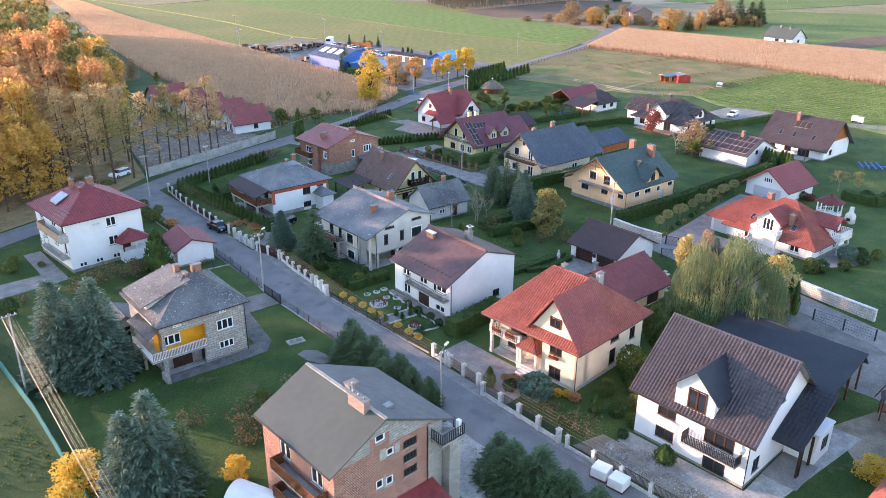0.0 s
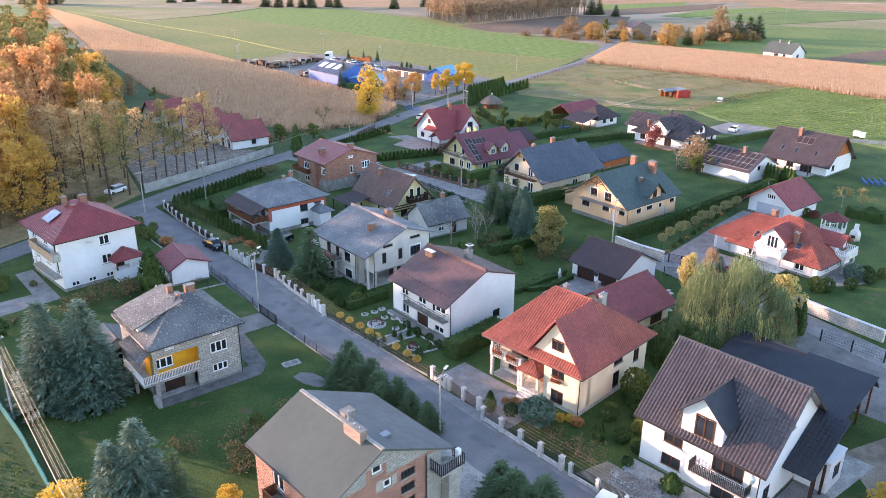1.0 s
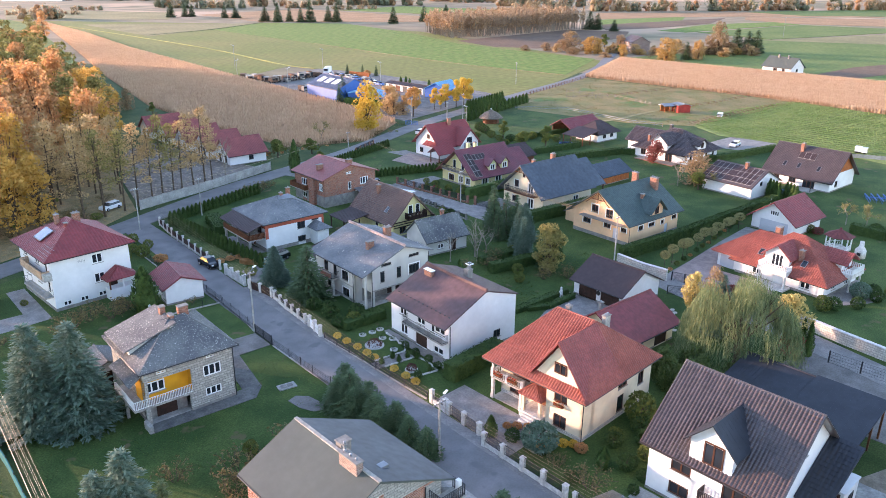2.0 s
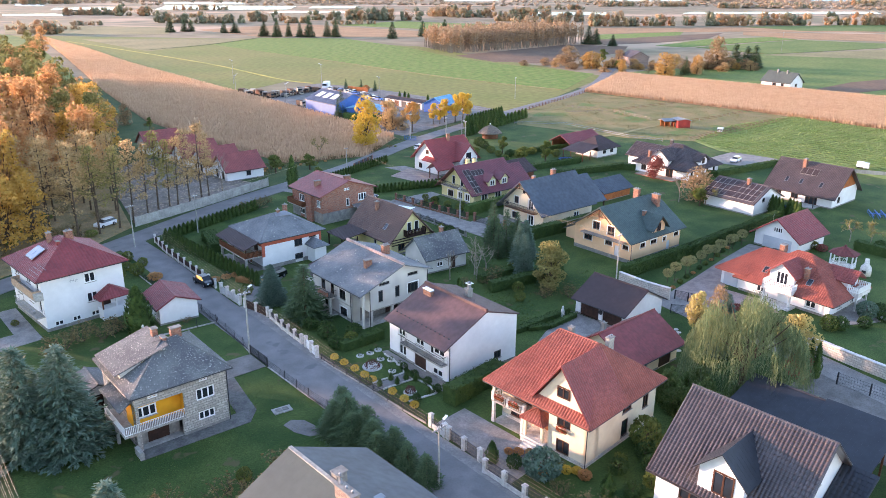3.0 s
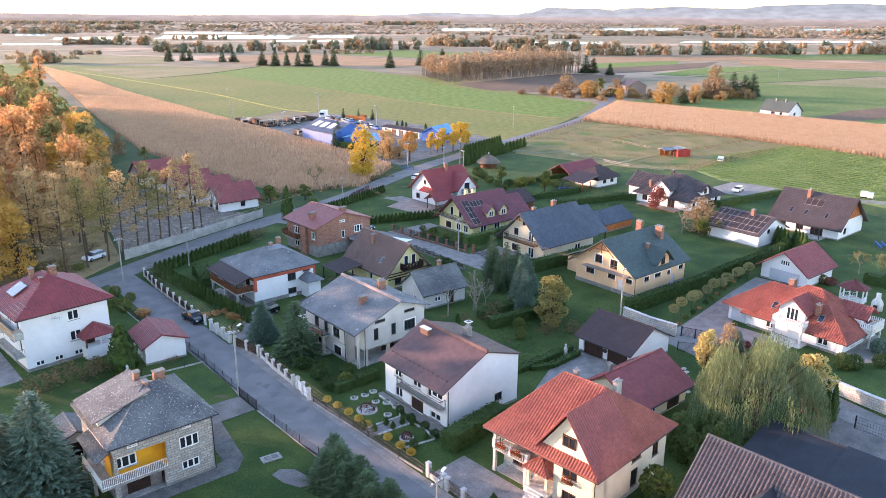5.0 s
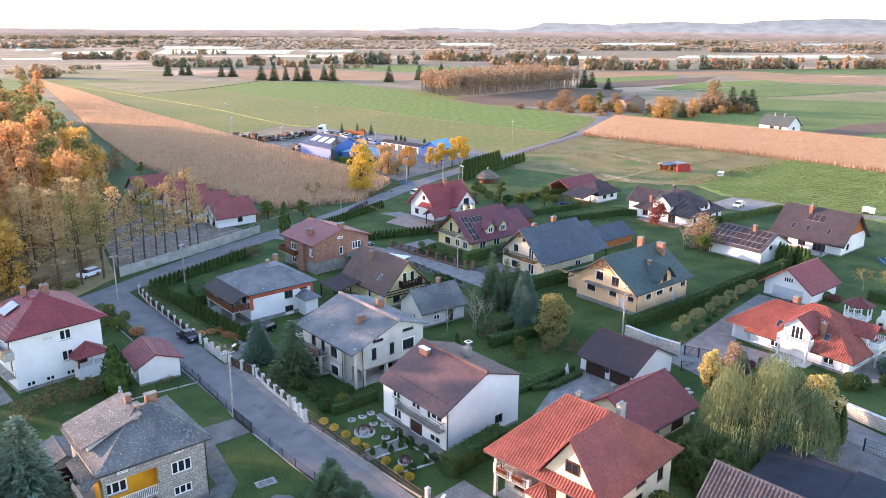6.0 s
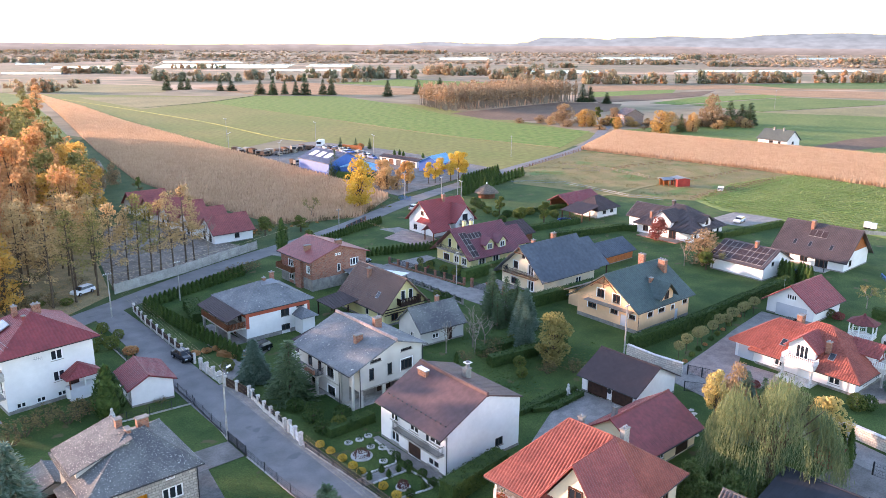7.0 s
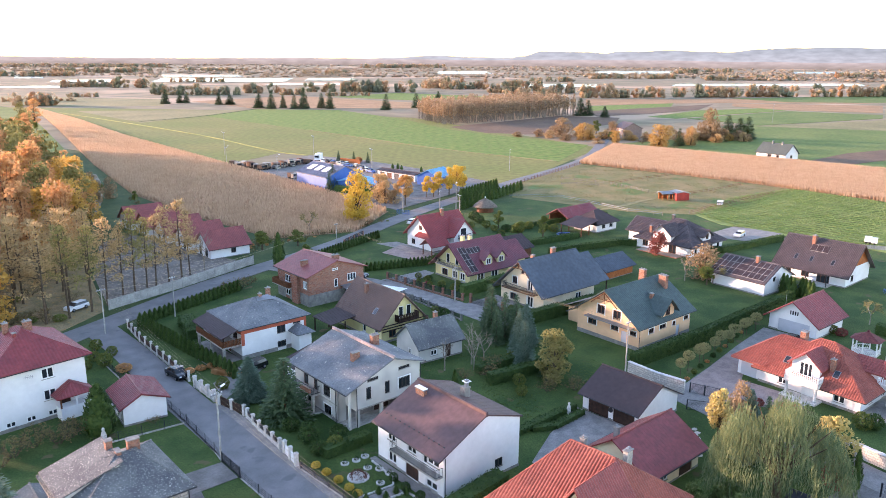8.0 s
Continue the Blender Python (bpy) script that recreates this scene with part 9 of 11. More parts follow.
tufts("grass_tufts", [(72, 66), (104, 66), (104, 80), (92, 92), (74, 92)], 12000, 0.12, TUFT_GREEN, "uneven lawn grass strewn with leaves")


def far_trees(name, spots, leaf, label, leaves=26, bark=None, low=0.1, grain=1.0):
    """Distant trees as one mass: for each (x, y, height, width) a trunk and clumps of leaves."""
    quads, stems = [], []
    for x, y, h, w in spots:
        z0, n = h * low, leaves
        c = shell_points((x, y, z0 + (h - z0) / 2), np.array([w / 2, w / 2, (h - z0) / 2]), n, 0.3)
        c[:, :2] += NR.normal(size=(n, 2)) * w * 0.08
        quads.append(cloud(c, (h * 0.06 + w * 0.03) * grain))
        if bark:
            k = NR.uniform(0.6, 0.85) * h
            stems.append([[x - 0.16, y + 0.16, 0], [x + 0.16, y - 0.16, 0], [x + 0.06, y - 0.06, k], [x - 0.06, y + 0.06, k]])
    me = quads_mesh(name, np.concatenate(quads + ([np.array(stems)] if stems else [])), leaf)
    if stems:
        me.materials.append(bark)
        for p in me.polygons[-len(stems):]:
            p.material_index = 1
    return tagged(part(name, me, None, None), label, "trees", kind="stuff")


fr = random.Random(21)
birch = []
for i in range(1000):
    s, t = fr.random(), fr.random()
    x, y = 382 + 152 * s + 30 * t, 383 - 4 * s + 62 * t
    birch.append((x, y, fr.uniform(12.5, 18.5), fr.uniform(2.0, 3.4)))
far_trees("birch_wood", birch, LEAF_BIRCH, "dense birch wood in tan autumn leaf", 46, BARK_PALE, low=0.3, grain=0.7)
# dark conifers beyond the fields
for i, (x, y, h, w) in enumerate(((346.4, 731, 15.0, 8.8), (362, 733, 12, 7.1), (367.2, 729, 12, 7.1), (381, 690, 12, 7), (389, 683.6, 10.5, 9.5), (384, 623, 13.1, 10.2), (387.8, 608, 15.3, 8.9), (401, 609.5, 13.2, 6.4), (403.5, 595.4, 13, 7), (410, 590, 19.5, 9.6), (428, 587.7, 14.2, 8), (428.4, 575.4, 15.5, 8.4),
                                 (456, 529.6, 14.6, 9), (496, 533, 14.3, 9), (624.8, 635, 9, 7.4), (450.6, 211.7, 14.2, 9), (456, 206.9, 12.5, 9), (454, 201, 13.6, 9), (534.5, 352.9, 9.2, 7.1), (534.4, 376.4, 14.9, 9.5), (539, 372, 13, 9))):
    place(FAR_FIR, x, y, h / 10.0, w / 4.6)
# trees round the old farmstead
for kind, x, y, h, w in ((FARMS[0], 381.5, 282.2, 11.1, 14.2), (FARMS[1], 375.1, 262.6, 10.1, 9.8), (FARMS[1], 378.3, 259.8, 9.1, 7.0), (GREENS[0], 411.4, 278, 8.6, 8), (FARMS[1], 371.3, 238.1, 7.3, 6), (FARMS[0], 371.1, 291.2, 4.6, 7), (FARMS[1], 377.4, 215.5, 12, 14),
                         (FARMS[2], 395, 206.4, 9.9, 8), (FARMS[1], 397, 208, 10.4, 6), (FARMS[0], 427.5, 211.9, 18, 13), (FARMS[0], 434, 211, 9.4, 11), (BUSHES[0], 382.3, 228.5, 3.7, 5.6), (BUSHES[0], 373.6, 204.6, 2.2, 7), (FARMS[0], 423.8, 215.1, 8.4, 9), (FARMS[2], 392, 276, 6.5, 9), (FARMS[0], 404, 262, 9, 10), (GREENS[1], 388, 252, 5.0, 7), (FARMS[2], 417, 232, 8, 9), (FARMS[0], 366, 268, 4, 9), (FARMS[2], 384, 222, 4, 8), (FARMS[0], 402, 216, 6, 9), (FARMS[2], 366, 246, 3, 8), (FARMS[0], 388, 292, 5, 9), (FARMS[0], 440, 200, 6, 9), (FARMS[2], 420, 204, 5, 9), (FARMS[0], 362, 300, 3, 7)):
    full = 12.0 if kind in FARMS else 7.0 if kind in GREENS else 4.0
    wide = 9.4 if kind in FARMS else 5.4 if kind in GREENS else 4.0
    place(kind, x, y, h / full, w / wide)
place(FIRS[0], 390.1, 210.7, 0.98, 1.3, label="blue-grey conifer beside an old farmhouse")
for i in range(34):
    t = fr.random()
    place(fr.choice(FARMS + BUSHES), 366 + 74 * t + fr.uniform(-6, 6), 290 - 92 * t + fr.uniform(-12, 12), fr.uniform(0.25, 0.5), fr.uniform(0.5, 0.9))
lump = bmesh.new()
bmesh.ops.create_icosphere(lump, subdivisions=1, radius=1.0)
LUMP_V = np.array([v.co[:] for v in lump.verts])
LUMP_F = np.array([[v.index for v in f.verts] for f in lump.faces])
lump.free()


def far_clumps(name, spots, leaf, label, lumps=4, leaves=40):
    """Distant trees as one mass: for each (x, y, height, width) a few uneven lumps of foliage and loose leaf clumps at their rim."""
    verts, faces, rim = [], [], []
    for x, y, h, w in spots:
        for k in range(lumps):
            r = np.array([w / 2, w / 2, h / 2]) * (NR.uniform(0.34, 0.58, 3) if lumps > 1 else 0.7)
            c = np.array([x, y, 0.5 * h]) + (np.array([w, w, h]) * NR.uniform(-0.34, 0.34, 3) if lumps > 1 else 0)
            c[2] = min(max(c[2], r[2] * 0.8), h - r[2])
            if k < 2 and lumps > 1:
                c[2] = r[2] * 0.8
            faces.append(LUMP_F + len(LUMP_V) * len(verts))
            verts.append(LUMP_V * r * NR.uniform(0.7, 1.15, (len(LUMP_V), 1)) + c)
        if leaves:
            rim.append(cloud(shell_points((x, y, 0.52 * h), np.array([w * 0.56, w * 0.56, h * 0.5]), leaves, 0.5), h * (0.06 if lumps > 1 else 0.16)))
    nv = sum(len(v) for v in verts)
    quads = np.concatenate(rim) if rim else np.zeros((0, 4, 3))
    me = bpy.data.meshes.new(name)
    me.from_pydata(np.concatenate(verts + [quads.reshape(-1, 3)]).tolist(), [], np.concatenate(faces).tolist() + (np.arange(4 * len(quads)).reshape(-1, 4) + nv).tolist())
    me.materials.append(leaf)
    return tagged(part(name, me, None, None), label, "trees", kind="stuff")


# rows and copses on the plain: from (x, y) to (x, y), height, depth of the row
WEST_ROWS = ((230, 792, 261, 767, 14, 16), (321, 917, 348, 897, 6, 8), (415, 1220, 474, 1179, 12, 20), (469, 1156, 511, 1126, 19, 24), (417, 911, 462, 878, 16, 18), (462, 878, 499, 850, 13, 16), (525, 887, 562, 859, 16, 14), (537, 821, 561, 802, 11, 10))
MID_ROWS = ((606, 867, 652, 834, 16, 14), (652, 834, 725, 779, 20, 24), (820, 881, 863, 850, 18, 18), (821, 828, 874, 789, 18, 16), (788, 712, 851, 665, 20, 18), (838, 654, 876, 626, 17, 14), (560, 760, 610, 735, 6, 6), (240, 862, 300, 830, 5, 8))
EAST_ROWS = ((782, 547, 813, 523, 18, 12), (813, 523, 847, 497, 13, 8), (859, 504, 947, 437, 18, 14), (960, 442, 1140, 308, 18, 12), (1140, 308, 1220, 200, 18, 14), (700, 600, 760, 560, 15, 10))
FAR_ROWS = ((521, 1910, 650, 1837, 15, 50), (740, 2215, 956, 2109, 19, 70), (1154, 2305, 1328, 2228, 14, 50), (1206, 1738, 1313, 1681, 15, 40), (2217, 2755, 2609, 2630, 22, 90), (1559, 1073, 1757, 954, 15, 30),
            (2397, 1300, 2599, 1199, 20, 60), (1674, 838, 1886, 706, 15, 30), (2148, 719, 2281, 639, 20, 40), (907, 3329, 1504, 3156, 18, 90), (1250, 1000, 1330, 950, 12, 20), (640, 1330, 720, 1285, 10, 20))
clumps = ([], [], [])
for x0, y0, x1, y1, h, deep in WEST_ROWS + MID_ROWS + EAST_ROWS + FAR_ROWS:
    side = Vector((y0 - y1, x1 - x0)).normalized()
    far = math.hypot(x0, y0) > 1400
    n = int(math.hypot(x1 - x0, y1 - y0) * (1.0 + deep / (30 if far else 11)) / (0.62 * h)) + 2
    for k in range(n):
        t, e = fr.random(), fr.uniform(-0.5, 0.5) * deep
        hh = h * fr.uniform(0.5, 1.0)
        clumps[fr.choice((0, 0, 1, 2, 2))].append((x0 + (x1 - x0) * t + side.x * e, y0 + (y1 - y0) * t + side.y * e, hh, hh * fr.uniform(0.65, 1.0)))
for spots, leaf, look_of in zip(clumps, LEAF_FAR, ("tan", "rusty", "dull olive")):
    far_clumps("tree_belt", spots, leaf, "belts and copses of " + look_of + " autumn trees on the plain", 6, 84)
plain = []
for i in range(120):
    d, q = 1750 * (2.5 ** fr.random()), radians(fr.uniform(3, 90))
    x, y = d * math.cos(q), d * math.sin(q)
    # hedgerows run roughly across the line of sight
    dx, dy = math.sin(q) + fr.uniform(-0.25, 0.25), -math.cos(q) + fr.uniform(-0.25, 0.25)
    ln = fr.randint(6, 40)
    for k in range(ln):
        s = (k - ln / 2) * fr.uniform(9, 13) * (1 + d / 3000)
        px, py = x + dx * s + fr.uniform(-9, 9), y + dy * s + fr.uniform(-9, 9)
        if math.hypot(px, py) < 4500:
            plain.append((px, py, fr.uniform(4, 8) * (1 + d / 6000), fr.uniform(8, 14) * (1 + d / 4000)))
px, py = np.array(plain)[:, 0], np.array(plain)[:, 1]
wet = np.any([inside(px * k, py * k, w) for w in WATERS for k in (1.0, 1.03, 1.08)], axis=0)
plain = [p for p, w in zip(plain, wet) if not w]
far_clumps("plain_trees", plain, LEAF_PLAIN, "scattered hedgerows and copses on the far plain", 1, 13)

# reeds and scrub on the dams between the ponds
reeds = []
for w in WATERS:
    c = np.mean(np.array(w), 0)
    r = c / np.linalg.norm(c)
    for off in (-1.0, 1.0):
        half = max(abs((np.array(q) - c) @ np.array([-r[1], r[0]])) for q in w)
        deep = max(abs((np.array(q) - c) @ r) for q in w)
        for k in range(34):
            e = c + r * (off * deep + fr.uniform(-12, 12)) + np.array([-r[1], r[0]]) * half * fr.uniform(-1.1, 1.1)
            reeds.append((e[0], e[1], fr.choice((0.8, 1.2, 1.6, 4)), fr.uniform(8, 16)))
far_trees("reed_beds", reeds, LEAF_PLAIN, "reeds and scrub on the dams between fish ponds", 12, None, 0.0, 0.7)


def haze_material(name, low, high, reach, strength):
    """A glowing backdrop with the haze of distance painted in: mottled, and drifting from one colour at its foot to
    another at its top.
    """
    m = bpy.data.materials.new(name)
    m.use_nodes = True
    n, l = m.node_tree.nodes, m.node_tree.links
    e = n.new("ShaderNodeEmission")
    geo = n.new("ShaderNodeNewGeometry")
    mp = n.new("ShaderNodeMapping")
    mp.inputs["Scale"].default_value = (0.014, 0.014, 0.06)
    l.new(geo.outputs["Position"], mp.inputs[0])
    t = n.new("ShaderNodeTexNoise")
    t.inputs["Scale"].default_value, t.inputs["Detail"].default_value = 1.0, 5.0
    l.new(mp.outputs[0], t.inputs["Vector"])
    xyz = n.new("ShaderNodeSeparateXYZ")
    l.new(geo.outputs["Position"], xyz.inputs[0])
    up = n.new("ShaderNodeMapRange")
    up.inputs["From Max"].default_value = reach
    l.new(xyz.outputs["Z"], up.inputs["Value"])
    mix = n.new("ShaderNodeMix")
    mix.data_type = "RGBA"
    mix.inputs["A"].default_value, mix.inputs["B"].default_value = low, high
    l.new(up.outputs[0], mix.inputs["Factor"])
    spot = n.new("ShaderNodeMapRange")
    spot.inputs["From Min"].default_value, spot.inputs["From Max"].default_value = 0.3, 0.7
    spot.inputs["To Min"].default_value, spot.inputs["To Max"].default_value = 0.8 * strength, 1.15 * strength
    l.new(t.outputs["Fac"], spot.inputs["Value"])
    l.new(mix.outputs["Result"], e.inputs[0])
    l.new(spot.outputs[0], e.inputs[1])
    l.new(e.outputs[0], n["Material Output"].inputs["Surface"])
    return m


def skyline(name, dist, lo, hi, height, mat, label, seed, steps=420):
    """A far silhouette as a standing band between two bearings."""
    g = Geo()
    for i in range(steps + 1):
        t = i / steps
        q = radians(lo + (hi - lo) * t)
        z = height(t) + 2.5 * noise.noise((t * 40, seed, 0)) + 2.0 * noise.noise((t * 260, seed, 3))
        g.v.extend([(dist * math.cos(q), dist * math.sin(q), 0.0), (dist * math.cos(q), dist * math.sin(q), z)])
    for i in range(steps):
        g.f.append((2 * i, 2 * i + 2, 2 * i + 3, 2 * i + 1))
    return tagged(part(name, g, mat, None), label, "horizon", kind="structure")


RIDGE = ((0, 108), (15.6, 110), (18.4, 115), (20.5, 112), (23.2, 104), (25.0, 88), (27.2, 92), (28.8, 98), (31.1, 90), (32.6, 88), (33.4, 78), (34.4, 84), (35.8, 87), (37.9, 88), (39.3, 59), (40.3, 49), (42.8, 52), (45.9, 60), (48.6, 46), (52, 36))


def hill_height(t):
    """Rolling ridge that climbs towards the south: heights at a few bearings, with smooth slopes between."""
    q = 52 * t
    for (a, ha), (b, hb) in zip(RIDGE, RIDGE[1:]):
        if a <= q <= b:
            s = (q - a) / (b - a)
            return ha + (hb - ha) * s * s * (3 - 2 * s)
    return 36.0


# plain edge and hills glow; their haze is put into the colour
skyline("backdrop_plain", 4650, -20, 115, lambda t: 38.0 + 3 * math.sin(37 * t), haze_material("far_haze", lin(178, 166, 154), lin(218, 208, 204), 40, 0.155), "far edge of the plain with its haze painted in", 2)
skyline("backdrop_hills", 4690, 0, 52, hill_height, haze_material("hill_haze", lin(200, 205, 208), lin(172, 183, 189), 100, 0.18), "low wooded hills on the horizon, blue-grey haze painted in", 7)
for kind in SPRUCES + FIRS + YELLOWS + ORANGES + RUSTS + OLIVES + GOLDS + FARMS + ALDERS + GREENS + THUJAS + BALLS + BARES + BUSHES + [NEAR_FIR, FAR_FIR, OLIVE_FAR, MAPLE, POPLAR, THUJA_BROAD, BALL_YELLOW, BALL_GOLDEN, BALL_BLUE, BALL_RUST, BALL_RED, POMPOM, WILLOW, PALE_TREE]:
    for ob in list(kind.children_recursive) + [kind]:
        bpy.data.objects.remove(ob)
for ob in [o for o in scene.objects if o.parent is None and o.location.z < -40]:
    for k in list(ob.children_recursive) + [ob]:
        bpy.data.objects.remove(k)

# ---- fences, poles, cars and garden things ----
TEAL = material("teal_mesh", lin(40, 110, 112), lin(34, 96, 100), 0.6, 1.0, 20, 0.0)
PAINT_BLACK = material("black_car_paint", lin(30, 32, 36), lin(26, 28, 32), 0.25, 1.0, 10, 0.0, spec=0.6, vary=0.02)
PAINT_WHITE = material("white_car_paint", lin(226, 228, 230), lin(218, 220, 222), 0.25, 1.0, 10, 0.0, spec=0.6, vary=0.02)
PAINT_BLUE = material("blue_paint", lin(62, 104, 172), lin(54, 94, 158), 0.55, 1.0, 10, 0.0, spec=0.5, vary=0.04)
TYRE = material("tyre_rubber", lin(34, 34, 36), lin(28, 28, 30), 0.9, 0.3, 30, 0.1)
RED_PAINT = material("red_paint", lin(170, 60, 52), lin(150, 52, 46), 0.6, 1.0, 20, 0.0)
WIRE = material("aluminium_wire", lin(170, 156, 124), lin(150, 138, 110), 0.5, 1.0, 20, 0.0, vary=0.02)
THATCH = material("thatch", lin(120, 108, 96), lin(98, 88, 80), 0.95, 0.5, 60, 0.5)
RUBBLE = material("rubble_stone", lin(176, 172, 168), lin(146, 142, 140), 0.95, 0.3, 40, 0.3, per_object=0.2)


def stations(pts, gap):
    """Even places along a bent line, with the bearing there."""
    out, carry = [], 0.0
    for a, b in zip(pts, pts[1:]):
        a, b = Vector((*a, 0)), Vector((*b, 0))
        ln = (b - a).length
        n = max(1, round(ln / gap))
        for k in range(n):
            out.append((lerp(a, b, k / n), lerp(a, b, (k + 1) / n)))
    return out


POST_CACHE = {}


def fence(pts, gap, post_size, post_h, post_mat, label, panel="bars", wall_h=0.0, wall_mat=None, panel_mat=METAL_DARK, panel_h=1.1, cap=True, name="fence"):
    """Posts, low walls and infill panels along a line, each a part of its own."""
    o = Vector((*pts[0], 0))
    ob = thing(name, o.x, o.y, 0, 0, label, "fence")
    key = (post_size, post_h, post_mat.name, cap)
    if key not in POST_CACHE:
        s = post_size / 2
        g = Geo().box(-s, -s, 0, s, s, post_h)
        if cap:
            g.box(-s - 0.05, -s - 0.05, post_h, s + 0.05, s + 0.05, post_h + 0.08)
            g.prism([(-s * 0.6, -s * 0.6), (s * 0.6, -s * 0.6), (s * 0.6, s * 0.6), (-s * 0.6, s * 0.6)], post_h + 0.08, post_h + 0.14)
        POST_CACHE[key] = g.mesh("post", post_mat)
    bays = stations(pts, gap)
    meshes = {}
    for i, (a, b) in enumerate(bays):
        d = b - a
        ang = math.degrees(math.atan2(d.y, d.x))
        m = pose(a.x - o.x, a.y - o.y, 0, 0, 0, ang)
        part("post", POST_CACHE[key], None, ob, m=m)
        ln = round(d.length, 2)
        if ln not in meshes:
            s = post_size / 2
            w = Geo().box(s, -0.1, 0, ln - s, 0.1, wall_h) if wall_h else None
            g = Geo()
            z0 = wall_h + 0.06
            if panel == "bars":
                n = max(2, int(ln / 0.13))
                xs = [v for k in range(n + 1) for v in (s + (ln - 2 * s - 0.028) * k / n, s + (ln - 2 * s - 0.028) * k / n + 0.028)]
                g.lattice(xs, [z0, z0 + 0.05, z0 + panel_h - 0.05, z0 + panel_h], -0.014, 0.014)
            elif panel == "boards":
                n = max(2, int(ln / 0.16))
                xs = [v for k in range(n + 1) for v in (s + (ln - 2 * s - 0.12) * k / n, s + (ln - 2 * s - 0.12) * k / n + 0.12)]
                g.lattice(xs, [z0, z0 + 0.06, z0 + panel_h - 0.06, z0 + panel_h], -0.015, 0.015)
            elif panel == "rails":
                for z in (0.45, 0.95):
                    g.box(0, -0.03, z, ln, 0.03, z + 0.1)
            elif panel == "mesh":
                n = max(2, int(ln / 0.3))
                xs = [v for k in range(n + 1) for v in ((ln - 0.012) * k / n, (ln - 0.012) * k / n + 0.012)]
                zs = [v for k in range(5) for v in (0.1 + (panel_h - 0.12) * k / 4, 0.12 + (panel_h - 0.12) * k / 4)]
                g.lattice(xs, zs, -0.008, 0.008)
            elif panel == "solid":
                g.box(s, -0.05, z0, ln - s, 0.05, z0 + panel_h)
            meshes[ln] = (w.mesh("low_wall", wall_mat or post_mat) if w else None, g.mesh("panel", panel_mat) if g.f else None)
        w, g = meshes[ln]
        if w:
            part("low_wall", w, None, ob, m=m)
        if g:
            part("panel", g, None, ob, m=m)
    e = bays[-1][1]
    part("post", POST_CACHE[key], None, ob, m=pose(e.x - o.x, e.y - o.y, 0))
    return ob


fence([(49.6, 14), (49.9, 25), (50.15, 34.2)], 3.2, 0.34, 1.35, STONE_WHITE, "dark steel fence between pale stone posts", "bars", 0.4, STONE_WHITE)
fence([(50.2, 35.3), (50.9, 45.9)], 2.6, 0.42, 1.55, STONE_WHITE, "white stone fence with dark steel panels", "bars", 0.55, STONE_WHITE)
fence([(51.9, 47.5), (52.4, 52.4)], 2.45, 0.42, 1.5, STONE_WHITE, "double steel gate between white stone posts", "bars", 0.0, panel_h=1.3, name="gate")
fence([(52.42, 53.0), (52.7, 55.4)], 2.4, 0.42, 1.6, STONE_WHITE, "low white wall between stone posts", "bars", 0.6, STONE_WHITE, panel_h=0.5)
fence([(52.75, 56.2), (52.75, 60.0), (53.0, 68.0), (53.15, 76.0)], 2.6, 0.12, 1.0, METAL_DARK, "low dark steel fence with thin posts", "bars", 0.2, CONCRETE, METAL_DARK, 0.8, False)
fence([(53.2, 77.0), (53.9, 80.4)], 1.7, 0.42, 1.6, STONE_WHITE, "white gateposts with a solid pale gate", "solid", 0.0, None, FRAME_WHITE, 1.2, name="gate")
fence([(54.0, 81.6), (54.65, 87.2), (55.4, 91.2)], 2.0, 0.36, 1.4, STONE_WHITE, "pale stone fence with arched balusters", "bars", 0.5, STONE_WHITE, panel_h=0.7)
fence([(55.5, 92.2), (54.8, 97.2)], 2.5, 0.36, 1.5, STONE_WHITE, "brown timber gate between pale posts", "boards", 0.0, None, WOOD_DARK, 1.3)
fence([(54.8, 98.6), (55.1, 104.6)], 2.0, 0.42, 1.7, STONE_WHITE, "pale panelled wall between stout posts", "solid", 0.3, STONE_WHITE, STONE_WHITE, 0.9)
fence([(55.4, 107.0), (56.15, 116.6), (57.1, 127.2), (58.3, 134.6)], 2.5, 0.3, 1.6, STONE_WHITE, "concrete post fence with brown panels", "boards", 0.35, CONCRETE, WOOD_DARK, 0.9)
fence([(46.8, 62.5), (46.8, 69.6), (47.1, 75.0), (47.3, 79.1)], 3.0, 0.07, 1.25, METAL_DARK, "thin dark wire fence round a lawn", "mesh", 0.12, CONCRETE, METAL_DARK, 1.1, False)
fence([(47.35, 79.3), (47.6, 83.6)], 2.1, 0.12, 1.4, METAL_DARK, "black wrought steel gate", "bars", 0.0, panel_h=1.3, cap=False, name="gate")
fence([(47.7, 84.0), (48.2, 86.5), (49.3, 97.3), (49.9, 106.0), (48.5, 112), (49.5, 126)], 3.0, 0.07, 1.25, METAL_DARK, "thin dark wire fence beside the road", "mesh", 0.12, CONCRETE, METAL_DARK, 1.1, False)
fence([(38.5, 97.2), (49.2, 95.4)], 2.6, 0.08, 1.3, METAL_DARK, "dark mesh fence between two gardens", "mesh", 0.2, CONCRETE, METAL_DARK, 1.2, False)
fence([(16.2, 95.0), (15.6, 86.4), (15.4, 74.8), (14.3, 58.4), (13.6, 46.0)], 3.0, 0.08, 1.5, METAL_DARK, "teal wire mesh fence at the garden's edge", "solid", 0.0, None, TEAL, 1.2, False)
fence([(59.8, 146.4), (76.0, 150.4), (95.7, 156.3)], 3.0, 0.2, 2.1, CONCRETE, "long grey concrete panel wall", "solid", 0.0, None, CONCRETE, 1.9, False, "boundary_wall")
